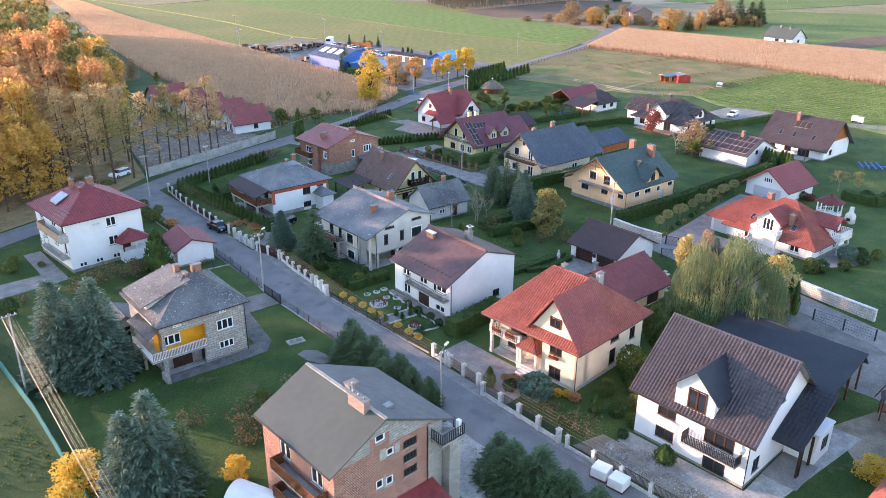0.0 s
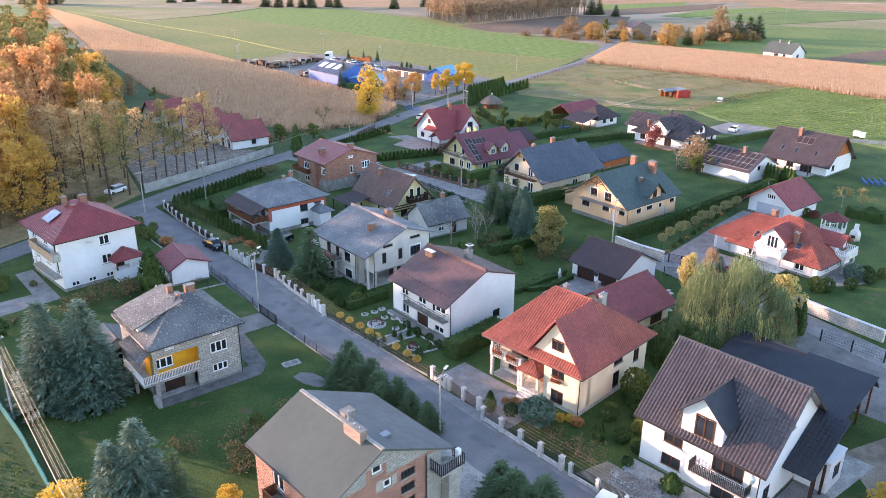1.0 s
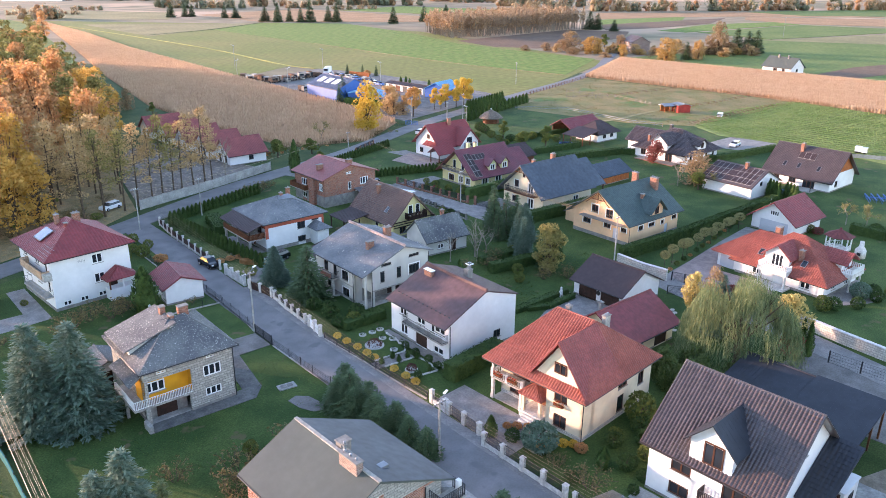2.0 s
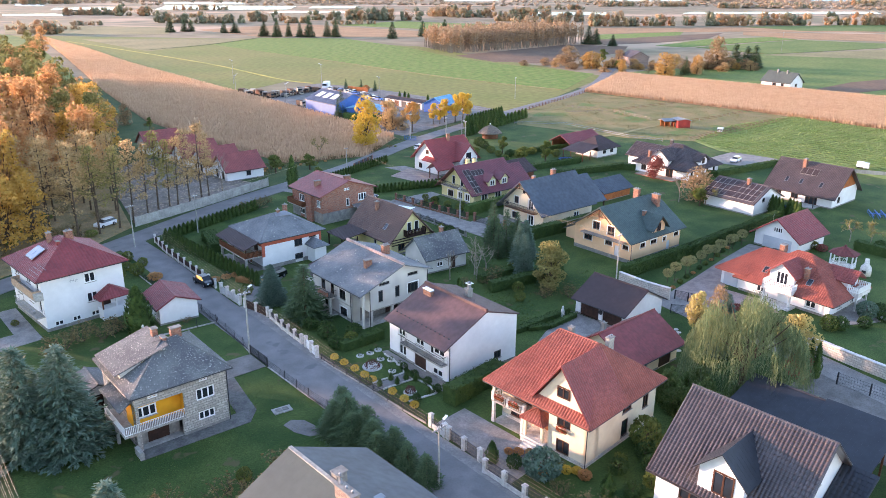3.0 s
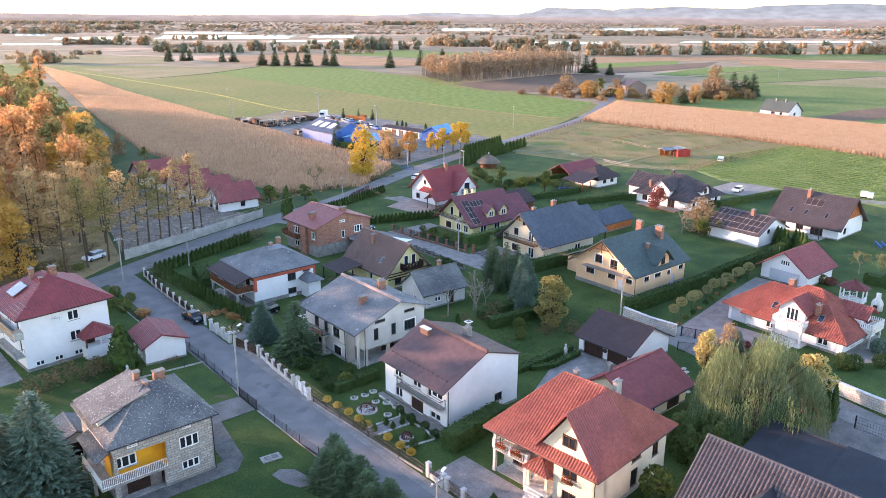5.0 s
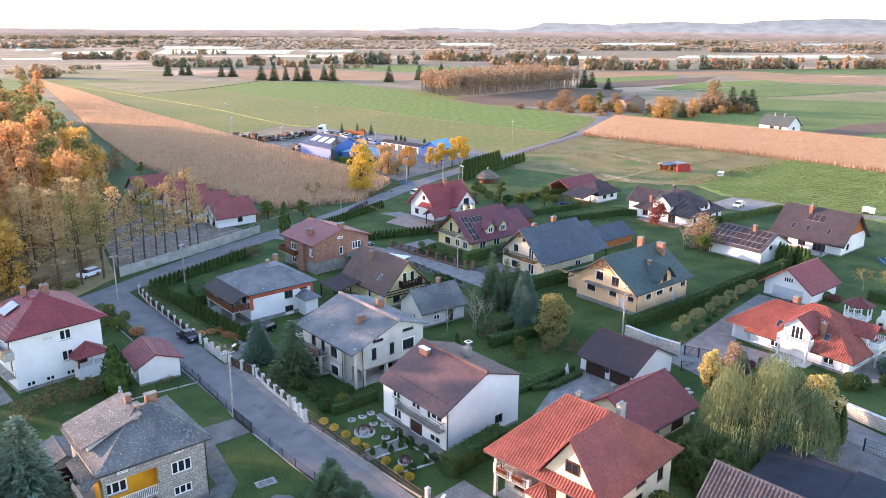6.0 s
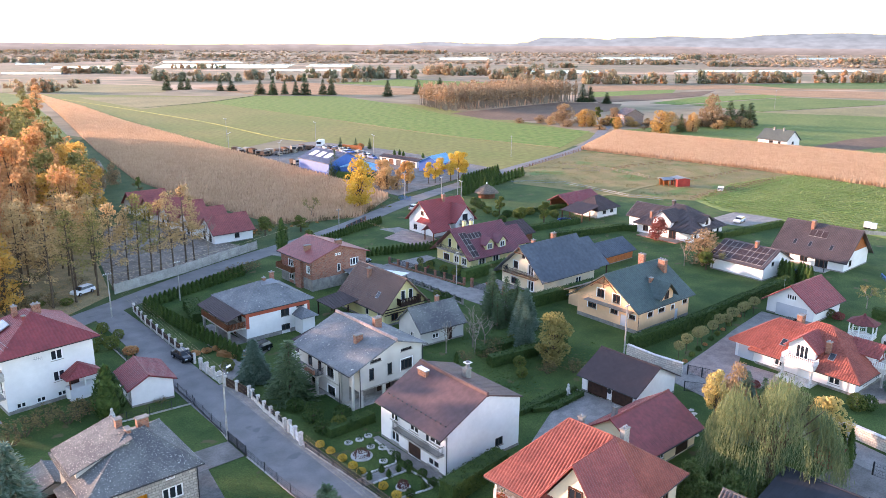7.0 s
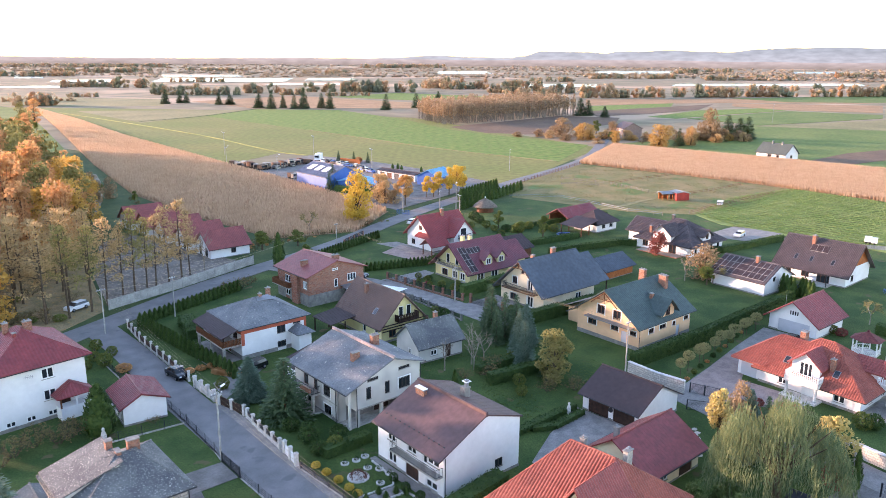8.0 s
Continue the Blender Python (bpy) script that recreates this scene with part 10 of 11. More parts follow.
fence([(109.6, 126.5), (109.9, 113.0), (110.4, 105.5)], 2.7, 0.4, 1.5, CHIMNEY_BRICK, "brick post fence with dark steel panels", "bars", 0.4, CHIMNEY_BRICK)
fence([(110.6, 103.6), (111.0, 96.0)], 3.6, 0.45, 1.8, CHIMNEY_BRICK, "low gate between brick posts", "bars", 0.0, panel_h=1.2, name="gate")
fence([(104.0, 122.0), (103.6, 110.0), (102.2, 98.0)], 2.6, 0.35, 1.2, PLINTH, "grey post fence with thin bars along the side street", "bars", 0.3, PLINTH, METAL_DARK, 0.7)
fence([(131.0, 161.0), (121.5, 156.6)], 2.4, 0.3, 1.3, CHIMNEY_BRICK, "brick post fence along the road", "bars", 0.3, CHIMNEY_BRICK)
fence([(213.5, 184.0), (290.0, 203.6)], 3.0, 0.14, 1.4, WOOD_BROWN, "weathered timber rail fence by the road", "rails", panel_mat=WOOD_BROWN, cap=False)
fence([(203.0, 172.0), (213.9, 158.5), (213.0, 149.4), (211.6, 141.4), (210.2, 130.9), (212.4, 120.6)], 3.0, 0.1, 1.3, BARK_PALE, "pale wire mesh fence round a paddock", "rails", panel_mat=METAL_GREY, panel_h=1.2, cap=False)
fence([(246.6, 182.8), (248.7, 172.2), (250.0, 162.7), (244.8, 144.3)], 2.8, 0.14, 1.3, BARK_PALE, "weathered pale timber paddock rails", "rails", panel_mat=BARK_PALE, cap=False)
fence([(236.3, 175.2), (244.6, 164.6)], 2.8, 0.12, 1.2, BARK_PALE, "weathered pale paddock posts and rails", "rails", panel_mat=BARK_PALE, cap=False)
fence([(250.8, 163.6), (264.1, 162.6), (287.0, 158.0)], 2.8, 0.12, 1.2, BARK_PALE, "weathered pale paddock posts and rails", "rails", panel_mat=WOOD_BROWN, cap=False)
fence([(246.0, 134.6), (254.0, 132.4), (264.6, 130.0), (277.8, 129.6), (290.0, 128.0)], 2.8, 0.12, 1.2, BARK_PALE, "weathered pale paddock posts and rails", "rails", panel_mat=WOOD_BROWN, cap=False)
fence([(220.1, 116.0), (233.0, 116.4), (244.4, 115.2), (255.1, 114.8), (275.9, 113.4)], 2.6, 0.12, 1.2, BARK_PALE, "pale fence posts along a root crop", "rails", panel_mat=WOOD_BROWN, cap=False)
fence([(94.1, 28.4), (93.9, 21.0)], 3.7, 0.16, 1.7, METAL_DARK, "black lattice steel gate on a gravel yard", "mesh", 0.0, None, METAL_DARK, 1.6, False, "gate")
fence([(98.5, 53.0), (100.0, 50.4), (98.4, 43.0)], 2.6, 0.12, 1.5, METAL_DARK, "dark steel fence beside the lane", "bars", 0.0, panel_h=1.4, cap=False)
fence([(103.6, 55.2), (104.6, 51.4)], 2.0, 0.16, 1.6, METAL_DARK, "ornate black gate across a drive", "bars", 0.0, panel_h=1.5, cap=False, name="gate")
fence([(205, 82), (216, 57)], 3.2, 0.12, 1.2, CONCRETE, "low concrete panel wall behind a house", "solid", panel_mat=CONCRETE, panel_h=1.0, cap=False)
fence([(148.8, 61.8), (153.2, 61.4)], 1.4, 0.1, 2.0, FRAME_WHITE, "white tubular frame beside a garage", "mesh", panel_mat=FRAME_WHITE, panel_h=1.9, cap=False)


def stone_wall(pts, h, arch_at, label):
    """A pale stone wall with a coping and a blind arch."""
    o = Vector((*pts[0], 0))
    ob = thing("stone_wall", o.x, o.y, 0, 0, label, "wall")
    for a, b in zip(pts, pts[1:]):
        a, b = Vector((*a, 0)) - o, Vector((*b, 0)) - o
        d = (b - a).normalized()
        s = Vector((-d.y, d.x, 0))
        def strip(w):
            return [(v.x, v.y) for v in (a - s * w, b - s * w, b + s * w, a + s * w)]
        part("wall", Geo().prism(strip(0.2), 0, h), STONE_WALL, ob)
        part("coping", Geo().prism(strip(0.28), h, h + 0.12), STONE_WHITE, ob)
    a, b = Vector((*pts[0], 0)), Vector((*pts[-1], 0))
    c = lerp(a, b, arch_at) - o
    ang = math.degrees(math.atan2((b - a).y, (b - a).x))
    g = Geo()
    prof = [(0.9 * math.cos(k * math.pi / 10), 0.9 * math.sin(k * math.pi / 10)) for k in range(11)]
    g.poly([(x, -0.215, 0.5 + z) for x, z in prof])
    g.poly([(x, 0.215, 0.5 + z) for x, z in reversed(prof)])
    part("arch_niche", g, METAL_DARK, ob, "dark arched iron grille", m=pose(c.x, c.y, 0, 0, 0, ang))


stone_wall([(102.0, 35.4), (100.6, 29.0), (99.5, 22.8)], 1.6, 0.55, "pale stone garden wall with an arched niche")
stone_wall([(103.2, 64.8), (102.5, 59.8), (102.7, 55.6)], 1.9, 0.45, "curved pale stone wall with an arched niche")


def pole(x, y, h, label="concrete utility pole with crossarm", arm=1.6, lamp=None, r=0.13, rz=0, name="utility_pole"):
    ob = thing(name, x, y, 0, rz, label, "pole")
    part("shaft", Geo().tube((0, 0, 0), (0, 0, h), r, r * 0.65, 8), CONCRETE, ob)
    if arm:
        part("crossarm", Geo().box(-arm / 2, -0.05, h - 0.35, arm / 2, 0.05, h - 0.25), METAL_GREY, ob)
        for k in range(4):
            xx = -arm / 2 + arm * (k + 0.5) / 4
            part("insulator", Geo().lathe([(0.03, h - 0.25), (0.06, h - 0.2), (0.05, h - 0.1), (0.02, h - 0.08)], 6, xx, 0), FRAME_WHITE, ob)
    if lamp:
        a = radians(lamp)
        tip = (1.3 * math.cos(a), 1.3 * math.sin(a), h + 0.25)
        part("lamp_arm", Geo().tube((0, 0, h - 0.1), tip, 0.04, 0.03, 6), METAL_GREY, ob)
        head = Geo().box(-0.35, -0.12, -0.06, 0.35, 0.12, 0.06)
        part("lamp_head", head, FRAME_WHITE, ob, m=Matrix.Translation(tip) @ pose(0, 0, 0, 0, 0, lamp))
    return ob


def cable(a, b, sag, r=0.009, name="cable", mat=WIRE):
    g = Geo()
    a, b = Vector(a), Vector(b)
    n = 10
    pts = [lerp(a, b, k / n) - Vector((0, 0, sag * 4 * (k / n) * (1 - k / n))) for k in range(n + 1)]
    g.pipe(pts, r, 4)
    return tagged(part(name, g, mat, None), "thin pale overhead power cable between poles", "cable")


ROAD_POLES = [(54.4, 134.4, 7.6), (47.7, 84.0, 8.2), (46.3, 47.6, 6.3), (45.4, 14.0, 6.6)]
pole(54.4, 134.4, 8.0, "twin-legged concrete utility pole at a junction")
pole(47.7, 84.0, 8.6, "concrete street lamp pole beside the road", lamp=30, name="street_lamp")
pole(46.3, 47.6, 6.5, "slim concrete pole beside the road", lamp=20, name="street_lamp")
pole(45.4, 14.0, 7.6)
for (x0, y0, z0), (x1, y1, z1) in zip(ROAD_POLES, ROAD_POLES[1:]):
    for k in range(5):
        d = (k - 2) * 0.4
        cable((x0 + d, y0, z0), (x1 + d, y1, z1), 0.35)
pole(16.0, 79.4, 9.6, "wooden utility pole with a stay at the lawn's edge")
for k in range(6):
    d = -0.6 + k * 0.2 + 0.07 * (k % 2)
    cable((16.0 + d, 79.4, 9.2), (10.6 + d, 22.0, 9.2), 0.9, 0.008 if k else 0.022)
for x, y, h, l in ((66.8, 134.8, 7.5, None), (117.0, 153.8, 6.6, None), (100.0, 63.4, 9.4, None), (161.0, 155.0, 8.0, 200), (108.8, 106.0, 7.0, None), (158.0, 175.5, 8.0, None), (174.0, 169.0, 8.5, 230), (249.0, 211.0, 9.0, None), (187.7, 333.3, 11.0, 200), (209.3, 292.6, 11.0, 200), (209.0, 251.4, 8.8, 200), (171.3, 263.4, 8.0, 20), (175.8, 310.6, 7.0, 20), (581.6, 238.4, 14.0, None), (170.0, 172.0, 6.0, None)):
    pole(x, y, h, "slim concrete pole beside a road", 1.2, l)
for k in range(3):
    d = k * 0.35
    cable((117 + d, 153.8, 6.3), (108.8 + d, 106.0, 6.8), 0.5)
    cable((108.8 + d, 106.0, 6.8), (100.0 + d, 63.4, 9.1), 0.6)
    cable((54.4 + d, 134.4, 7.6), (66.8 + d, 134.8, 7.3), 0.2)
    cable((66.8 + d, 134.8, 7.3), (117.0 + d, 153.8, 6.4), 0.5)


def car(x, y, rz, paint, label, estate=False, sx=1.0):
    ob = thing("car", x, y, 0.124, rz, label, "car")
    ob.scale = (sx, sx, sx)
    g = Geo()
    prof = [(-2.1, 0.3), (-2.15, 0.7), (-1.9, 0.92), (-1.2, 0.98), (1.2, 0.98) if not estate else (1.9, 1.0), (2.05, 0.95), (2.1, 0.65), (2.1, 0.3)]
    for s in (-1, 1):
        g.poly([(p[0], 0.86 * s, p[1]) for p in (prof if s < 0 else prof[::-1])])
    for p, q in zip(prof, prof[1:] + prof[:1]):
        g.poly([(p[0], -0.86, p[1]), (p[0], 0.86, p[1]), (q[0], 0.86, q[1]), (q[0], -0.86, q[1])][::-1])
    part("body", g, paint, ob)
    back = 1.95 if estate else 1.5
    low, top = [(-1.15, 0.98), (back, 0.98)], [(-0.45, 1.42), (back - (0.25 if estate else 0.6), 1.42)]
    g = Geo()
    k = [(low[0][0], -0.8, 0.98), (low[1][0], -0.8, 0.98), (low[1][0], 0.8, 0.98), (low[0][0], 0.8, 0.98), (top[0][0], -0.64, 1.42), (top[1][0], -0.64, 1.42), (top[1][0], 0.64, 1.42), (top[0][0], 0.64, 1.42)]
    for q in ((0, 1, 5, 4), (1, 2, 6, 5), (2, 3, 7, 6), (3, 0, 4, 7)):
        g.poly([k[i] for i in q])
    part("cabin_glass", g, GLASS, ob)
    part("roof", Geo().slab(*(Vector(k[i]) for i in (4, 5, 6, 7)), 0.05), paint, ob)
    for wx in (-1.3, 1.3):
        for wy in (-0.86, 0.86):
            w = part("wheel", Geo().lathe([(0.2, -0.11), (0.31, -0.1), (0.33, 0), (0.31, 0.1), (0.2, 0.11)], 14), TYRE, ob, m=pose(wx, wy, 0.33, 90, 0, 0))
            part("rim", Geo().lathe([(0.19, -0.115), (0.19, 0.115)], 10), METAL_GREY, w)
    for wy in (-0.6, 0.6):
        part("headlight", Geo().box(-2.17, wy - 0.17, 0.62, -2.1, wy + 0.17, 0.78), FRAME_WHITE, ob)
        part("tail_light", Geo().box(2.08, wy - 0.17, 0.7, 2.13, wy + 0.17, 0.88), RED_PAINT, ob)
    return ob


car(54.9, 109.6, 92, PAINT_BLACK, "black saloon car parked beside the road")
car(55.6, 150.6, 20, PAINT_WHITE, "white car parked under the trees", True)
car(64.2, 104.2, 10, PAINT_BLACK, "black estate car on a paved drive", True)
car(105.8, 131.5, 110, PAINT_BLACK, "dark car parked on the side street", True)
car(202.0, 92.4, 5, PAINT_WHITE, "white car parked behind a house", True)
car(133.5, 52.6, 180, PAINT_BLACK, "black car parked before a garage")
car(150.5, 163.0, 200, PAINT_WHITE, "pale car by the roadside", True)


def lorry(x, y, rz, box, label, ln=6.5, cab=PAINT_WHITE):
    ob = thing("lorry", x, y, 0.1, rz, label, "lorry")
    part("cab", Geo().prism([(-ln / 2 - 2.0, -1.15), (-ln / 2 - 0.1, -1.15), (-ln / 2 - 0.1, 1.15), (-ln / 2 - 2.0, 1.15)], 0.6, 2.9), cab, ob)
    part("windscreen", Geo().box(-ln / 2 - 2.02, -1.0, 1.7, -ln / 2 - 1.99, 1.0, 2.6), GLASS, ob)
    part("chassis", Geo().box(-ln / 2 - 1.9, -0.5, 0.6, ln / 2, 0.5, 0.9), METAL_DARK, ob)
    part("load_box", Geo().box(-ln / 2, -1.2, 0.95, ln / 2, 1.2, 3.2), box, ob)
    for wx in (-ln / 2 - 1.2, ln / 2 - 0.8, ln / 2 - 1.9):
        for wy in (-1.0, 1.0):
            part("wheel", Geo().lathe([(0.25, -0.15), (0.48, -0.14), (0.48, 0.14), (0.25, 0.15)], 12), TYRE, ob, m=pose(wx, wy, 0.48, 90, 0, 0))
    return ob


yard_rng = random.Random(17)
RUST = material("rusty_metal", lin(120, 92, 74), lin(92, 78, 68), 0.8, 0.6, 20, 0.3)
OLD_PAINT = material("faded_paint", lin(176, 168, 156), lin(140, 128, 112), 0.6, 0.5, 20, 0.2)
YARD_ROW = [(173, 298), (176, 294), (175.2, 282.6), (179.3, 280.4), (184.4, 281.6), (189.7, 283), (195.7, 283.4), (203.7, 287)]
for (x0, y0), (x1, y1) in zip(YARD_ROW, YARD_ROW[1:]):
    for k in range(4):
        x, y = x0 + (x1 - x0) * k / 4 + yard_rng.uniform(-0.8, 0.8), y0 + (y1 - y0) * k / 4 + yard_rng.uniform(-1.0, 3.4)
        old_lorry = lorry(x, y, yard_rng.uniform(40, 130), yard_rng.choice((WOOD_BROWN, GRAVEL_DARK, RUST, RUST, OLD_PAINT, OLD_PAINT, CONCRETE)), "rusty old lorry parked in a works yard", 3.4, yard_rng.choice((OLD_PAINT, RUST, METAL_DARK)))
        old_lorry.scale = (yard_rng.uniform(0.45, 0.75), yard_rng.uniform(0.7, 0.95), yard_rng.uniform(0.4, 0.85))
for k in range(22):
    t = k / 21
    x, y = 209.6 - 4.5 * t + yard_rng.uniform(-2.6, 2.6), 284 - 38 * t + yard_rng.uniform(-1, 1)
    car(x, y, yard_rng.uniform(60, 120), yard_rng.choice((OLD_PAINT, OLD_PAINT, PAINT_BLACK, RUST, PAINT_WHITE, PAINT_BLUE)), "scrapped car abandoned in a works yard", yard_rng.random() < 0.5)
lorry(210.5, 290.4, 40, FRAME_WHITE, "white lorry parked in a works yard", 4.0)
lorry(171.5, 254.6, 100, RUST, "small worn lorry beside a works hall", 2.6, OLD_PAINT).scale = (0.7, 0.8, 0.7)
lorry(242.1, 116.8, 20, FRAME_WHITE, "pale flat trailer beside a paddock fence", 2.0).scale = (0.7, 0.7, 0.4)
lorry(219.0, 66.5, 100, FRAME_WHITE, "white flat trailer at a field's edge", 2.2).scale = (0.7, 0.7, 0.55)

# works yard: blue hall, lower blue shed, long store
hall = House("works_hall", 166.2, 224.2, -3, 15.0, 20.0, "blue metal works hall with roof lights", "hall", PAINT_BLUE)
hall.gable("y", 4.3, 4.3, 7.5, 7.5, material("lilac_grey_sheet", lin(112, 116, 132), lin(100, 104, 120), 0.5, 4, 15, 0.05), RIB, over=0.4, verge=0.3)
hall.build_walls(0.3)
for u in (5.0, 9.8, 14.6):
    a, b, c, d = hall.planes[0]
    eu, ev = (b - a).normalized(), (d - a).normalized()
    p = a + eu * u + ev * 3.2 + Vector((0, 0, 0.2))
    hall.plate("roof_light", p, p + eu * 3.0, p + eu * 3.0 + ev * 3.4, p + ev * 3.4, 0.05, FRAME_WHITE)
shed_b = House("works_shed", 174.4, 208.0, 30, 10.5, 13.5, "low works shed with a blue metal roof", "shed", PAINT_BLUE)
shed_b.gable("x", 2.9, 3.6, 9.5, 4.2, SHEET_BLUE, RIB, over=0.4, verge=0.3)
shed_b.build_walls(0.2)
shed_c = House("works_shed", 199.4, 202.6, 14, 11.0, 9.0, "works shed with a light blue metal roof", "shed", PAINT_BLUE)
shed_c.gable("x", 3.4, 3.4, 4.5, 5.6, SHEET_BLUE, RIB, over=0.4, verge=0.3)
shed_c.build_walls(0.2)
store = House("long_store", 199.8, 215.4, 2, 4.6, 20.5, "long low white and brown storage building", "shed", PLASTER_WHITE)
store.gable("y", 2.7, 2.9, 2.5, 3.2, SHEET_DKBROWN, SEAM, over=0.4, verge=0.3)
for k in range(5):
    store.door("W", 0.6 + 4.0 * k, 0.1, 2.6, 2.2, WOOD_BROWN if k % 2 else METAL_DARK, 3)
store.build_walls(0.2)
for i in range(20):
    x, y = 205.5 + RNG.uniform(0, 8), 218 + RNG.uniform(0, 26)
    s = RNG.uniform(0.5, 1.2)
    crate = thing("crate", x, y, 0.1, RNG.uniform(0, 90), "metal container in a works yard", "container")
    part("body", Geo().box(-s, -s * 0.6, 0, s, s * 0.6, s * 0.8), (METAL_GREY, PAINT_BLUE, FRAME_WHITE, SHEET_DKBROWN)[i % 4], crate)
    part("lid", Geo().box(-s - 0.05, -s * 0.6 - 0.05, s * 0.8, s + 0.05, s * 0.6 + 0.05, s * 0.8 + 0.08), METAL_GREY, crate)
fence([(213.8, 279.0), (216.6, 268.6)], 2.6, 0.12, 2.0, WOOD_ORANGE, "orange timber board wall behind scrapped cars", "solid", panel_mat=WOOD_ORANGE, panel_h=1.9, cap=False, name="board_wall")
fence([(156.2, 176.2), (158.0, 172.8)], 1.9, 0.08, 1.5, PAINT_BLUE, "blue metal gate beside the road", "bars", panel_mat=PAINT_BLUE, panel_h=1.4, cap=False, name="gate")

# lone house, old farm and red stable
far = House("house", 369.0, 146.0, -12, 10.0, 15.0, "lone white house with a grey roof in a meadow", wall=PLASTER_WHITE)
far.win("W", 3.0, 0.9, 1.6, 1.4, 2, FRAME_DARK)
far.win("W", 7.0, 0.3, 2.2, 2.0, 2, FRAME_BROWN)
far.win("S", 4.0, 0.9, 1.6, 1.4, 2, FRAME_DARK)
far.gable("y", 3.0, 3.0, 5.0, 7.0, SHEET_GREY, METAL_TILE, over=0.7, verge=0.6)
far.build_walls(0.3)
far.chimney(4.6, 5.0, 6.2, 8.0, 0.8, 0.6, PLINTH)
far.chimney(4.6, 10.0, 6.2, 8.0, 0.8, 0.6, PLINTH)
old = House("farmhouse", 398.0, 250.0, -35, 11.0, 15.0, "old greyed brick farmhouse with a brown roof", "farmhouse", BRICK_OLD)
for u in (2.0, 6.0, 10.5):
    old.win("W", u, 1.0, 1.5, 1.6, 2)
    old.win("W", u, 4.0, 1.5, 1.4, 2)
old.gable("y", 6.0, 6.0, 5.5, 9.0, TILE_DARK, METAL_TILE, over=0.5, verge=0.4)
old.build_walls(0.3)
barn = House("stable", 237.6, 129.6, -30, 4.6, 4.2, "small red timber stable with a grey roof", "stable", RED_PAINT)
barn.door("W", 1.2, 0.0, 2.4, 2.1, WOOD_DARK, 2)
barn.gable("y", 2.6, 2.4, 2.3, 2.9, METAL_GREY, SEAM, over=0.4, verge=0.3)
barn.build_walls(0.0)
cart = shed_open(235.4, 133.4, -30, 3.8, 3.0, 2.2, 2.6, METAL_GREY, "small open timber shelter beside a stable", WOOD_ORANGE)
neighbour = House("house", 59.5, 1.5, -2, 11, 8.6, "house with an orange tiled roof at the village edge", wall=PLASTER_CREAM)
neighbour.gable("x", 3.2, 3.2, 4.3, 6.6, TILE_ORANGE, PANTILE, over=0.8, verge=0.6)
neighbour.build_walls(0.3)
annex = House("outbuilding", 26.6, 83.4, -4.5, 4.0, 4.6, "low grey outbuilding behind a stone house", "outbuilding", PLASTER_GREY)
annex.door("S", 1.0, 0.0, 1.4, 2.0, WOOD_DARK, 2)
annex.gable("y", 2.4, 2.4, 2.0, 3.2, SLATE_OLD, SLATE, over=0.3, verge=0.3)
annex.build_walls(0.2)


SHINGLE_RED = material("dull_red_shingle", lin(112, 62, 60), lin(96, 54, 54), 0.8, 0.6, 30, 0.3)


def gazebo(x, y, label):
    ob = thing("gazebo", x, y, 0, 0, label, "gazebo")
    ring = [(2.0 * math.cos(k * math.pi / 3), 2.0 * math.sin(k * math.pi / 3)) for k in range(6)]
    part("floor", Geo().prism([(1.1 * a, 1.1 * b) for a, b in ring], 0, 0.15), STONE_WHITE, ob)
    for a, b in ring:
        part("post", Geo().box(a - 0.09, b - 0.09, 0.15, a + 0.09, b + 0.09, 2.5), FRAME_WHITE, ob)
    for (a, b), (c, d) in zip(ring[:-1], ring[1:]):
        g = Geo()
        for z in (0.3, 0.95):
            g.tube((a, b, z), (c, d, z), 0.05, 0.05, 4)
        for k in range(7):
            p, q = lerp((a, b, 0.3), (c, d, 0.3), k / 7), lerp((a, b, 0.95), (c, d, 0.95), (k + 1) / 7)
            g.tube(p, q, 0.025, 0.025, 4)
        part("lattice", g, FRAME_WHITE, ob)
    g = Geo()
    for (a, b), (c, d) in zip(ring, ring[1:] + ring[:1]):
        g.poly([(a * 1.3, b * 1.3, 2.45), (c * 1.3, d * 1.3, 2.45), (0, 0, 3.7)])
        g.poly([(c * 1.3, d * 1.3, 2.45), (a * 1.3, b * 1.3, 2.45), (0, 0, 2.6)])
    part("roof", g, SHINGLE_RED, ob)
    part("finial", Geo().lathe([(0.2, 3.6), (0.25, 3.75), (0.05, 3.95)], 8), SHINGLE_RED, ob)


gazebo(137.6, 42.8, "white lattice gazebo with a red six-sided roof")


def trampoline(x, y, r, label):
    ob = thing("trampoline", x, y, 0, 0, label, "trampoline")
    part("mat", Geo().lathe([(r, 0.7), (r, 0.74)], 20), METAL_DARK, ob)
    g = Geo().lathe([(r * 0.97, 0.76), (r * 0.98, 0.86), (r * 1.06, 0.86), (r * 1.07, 0.76)], 20)
    part("padding", g, PAINT_BLUE, ob)
    for k in range(6):
        a = 2 * math.pi * k / 6
        part("pole", Geo().tube((1.06 * r * math.cos(a), 1.06 * r * math.sin(a), 0), (1.06 * r * math.cos(a), 1.06 * r * math.sin(a), 2.4), 0.03, 0.03, 5), METAL_DARK, ob)
    g = Geo()
    for z in (1.5, 2.4):
        for k in range(20):
            a, b = 2 * math.pi * k / 20, 2 * math.pi * (k + 1) / 20
            g.tube((1.06 * r * math.cos(a), 1.06 * r * math.sin(a), z), (1.06 * r * math.cos(b), 1.06 * r * math.sin(b), z), 0.02, 0.02, 4)
    part("net_ring", g, METAL_DARK, ob)


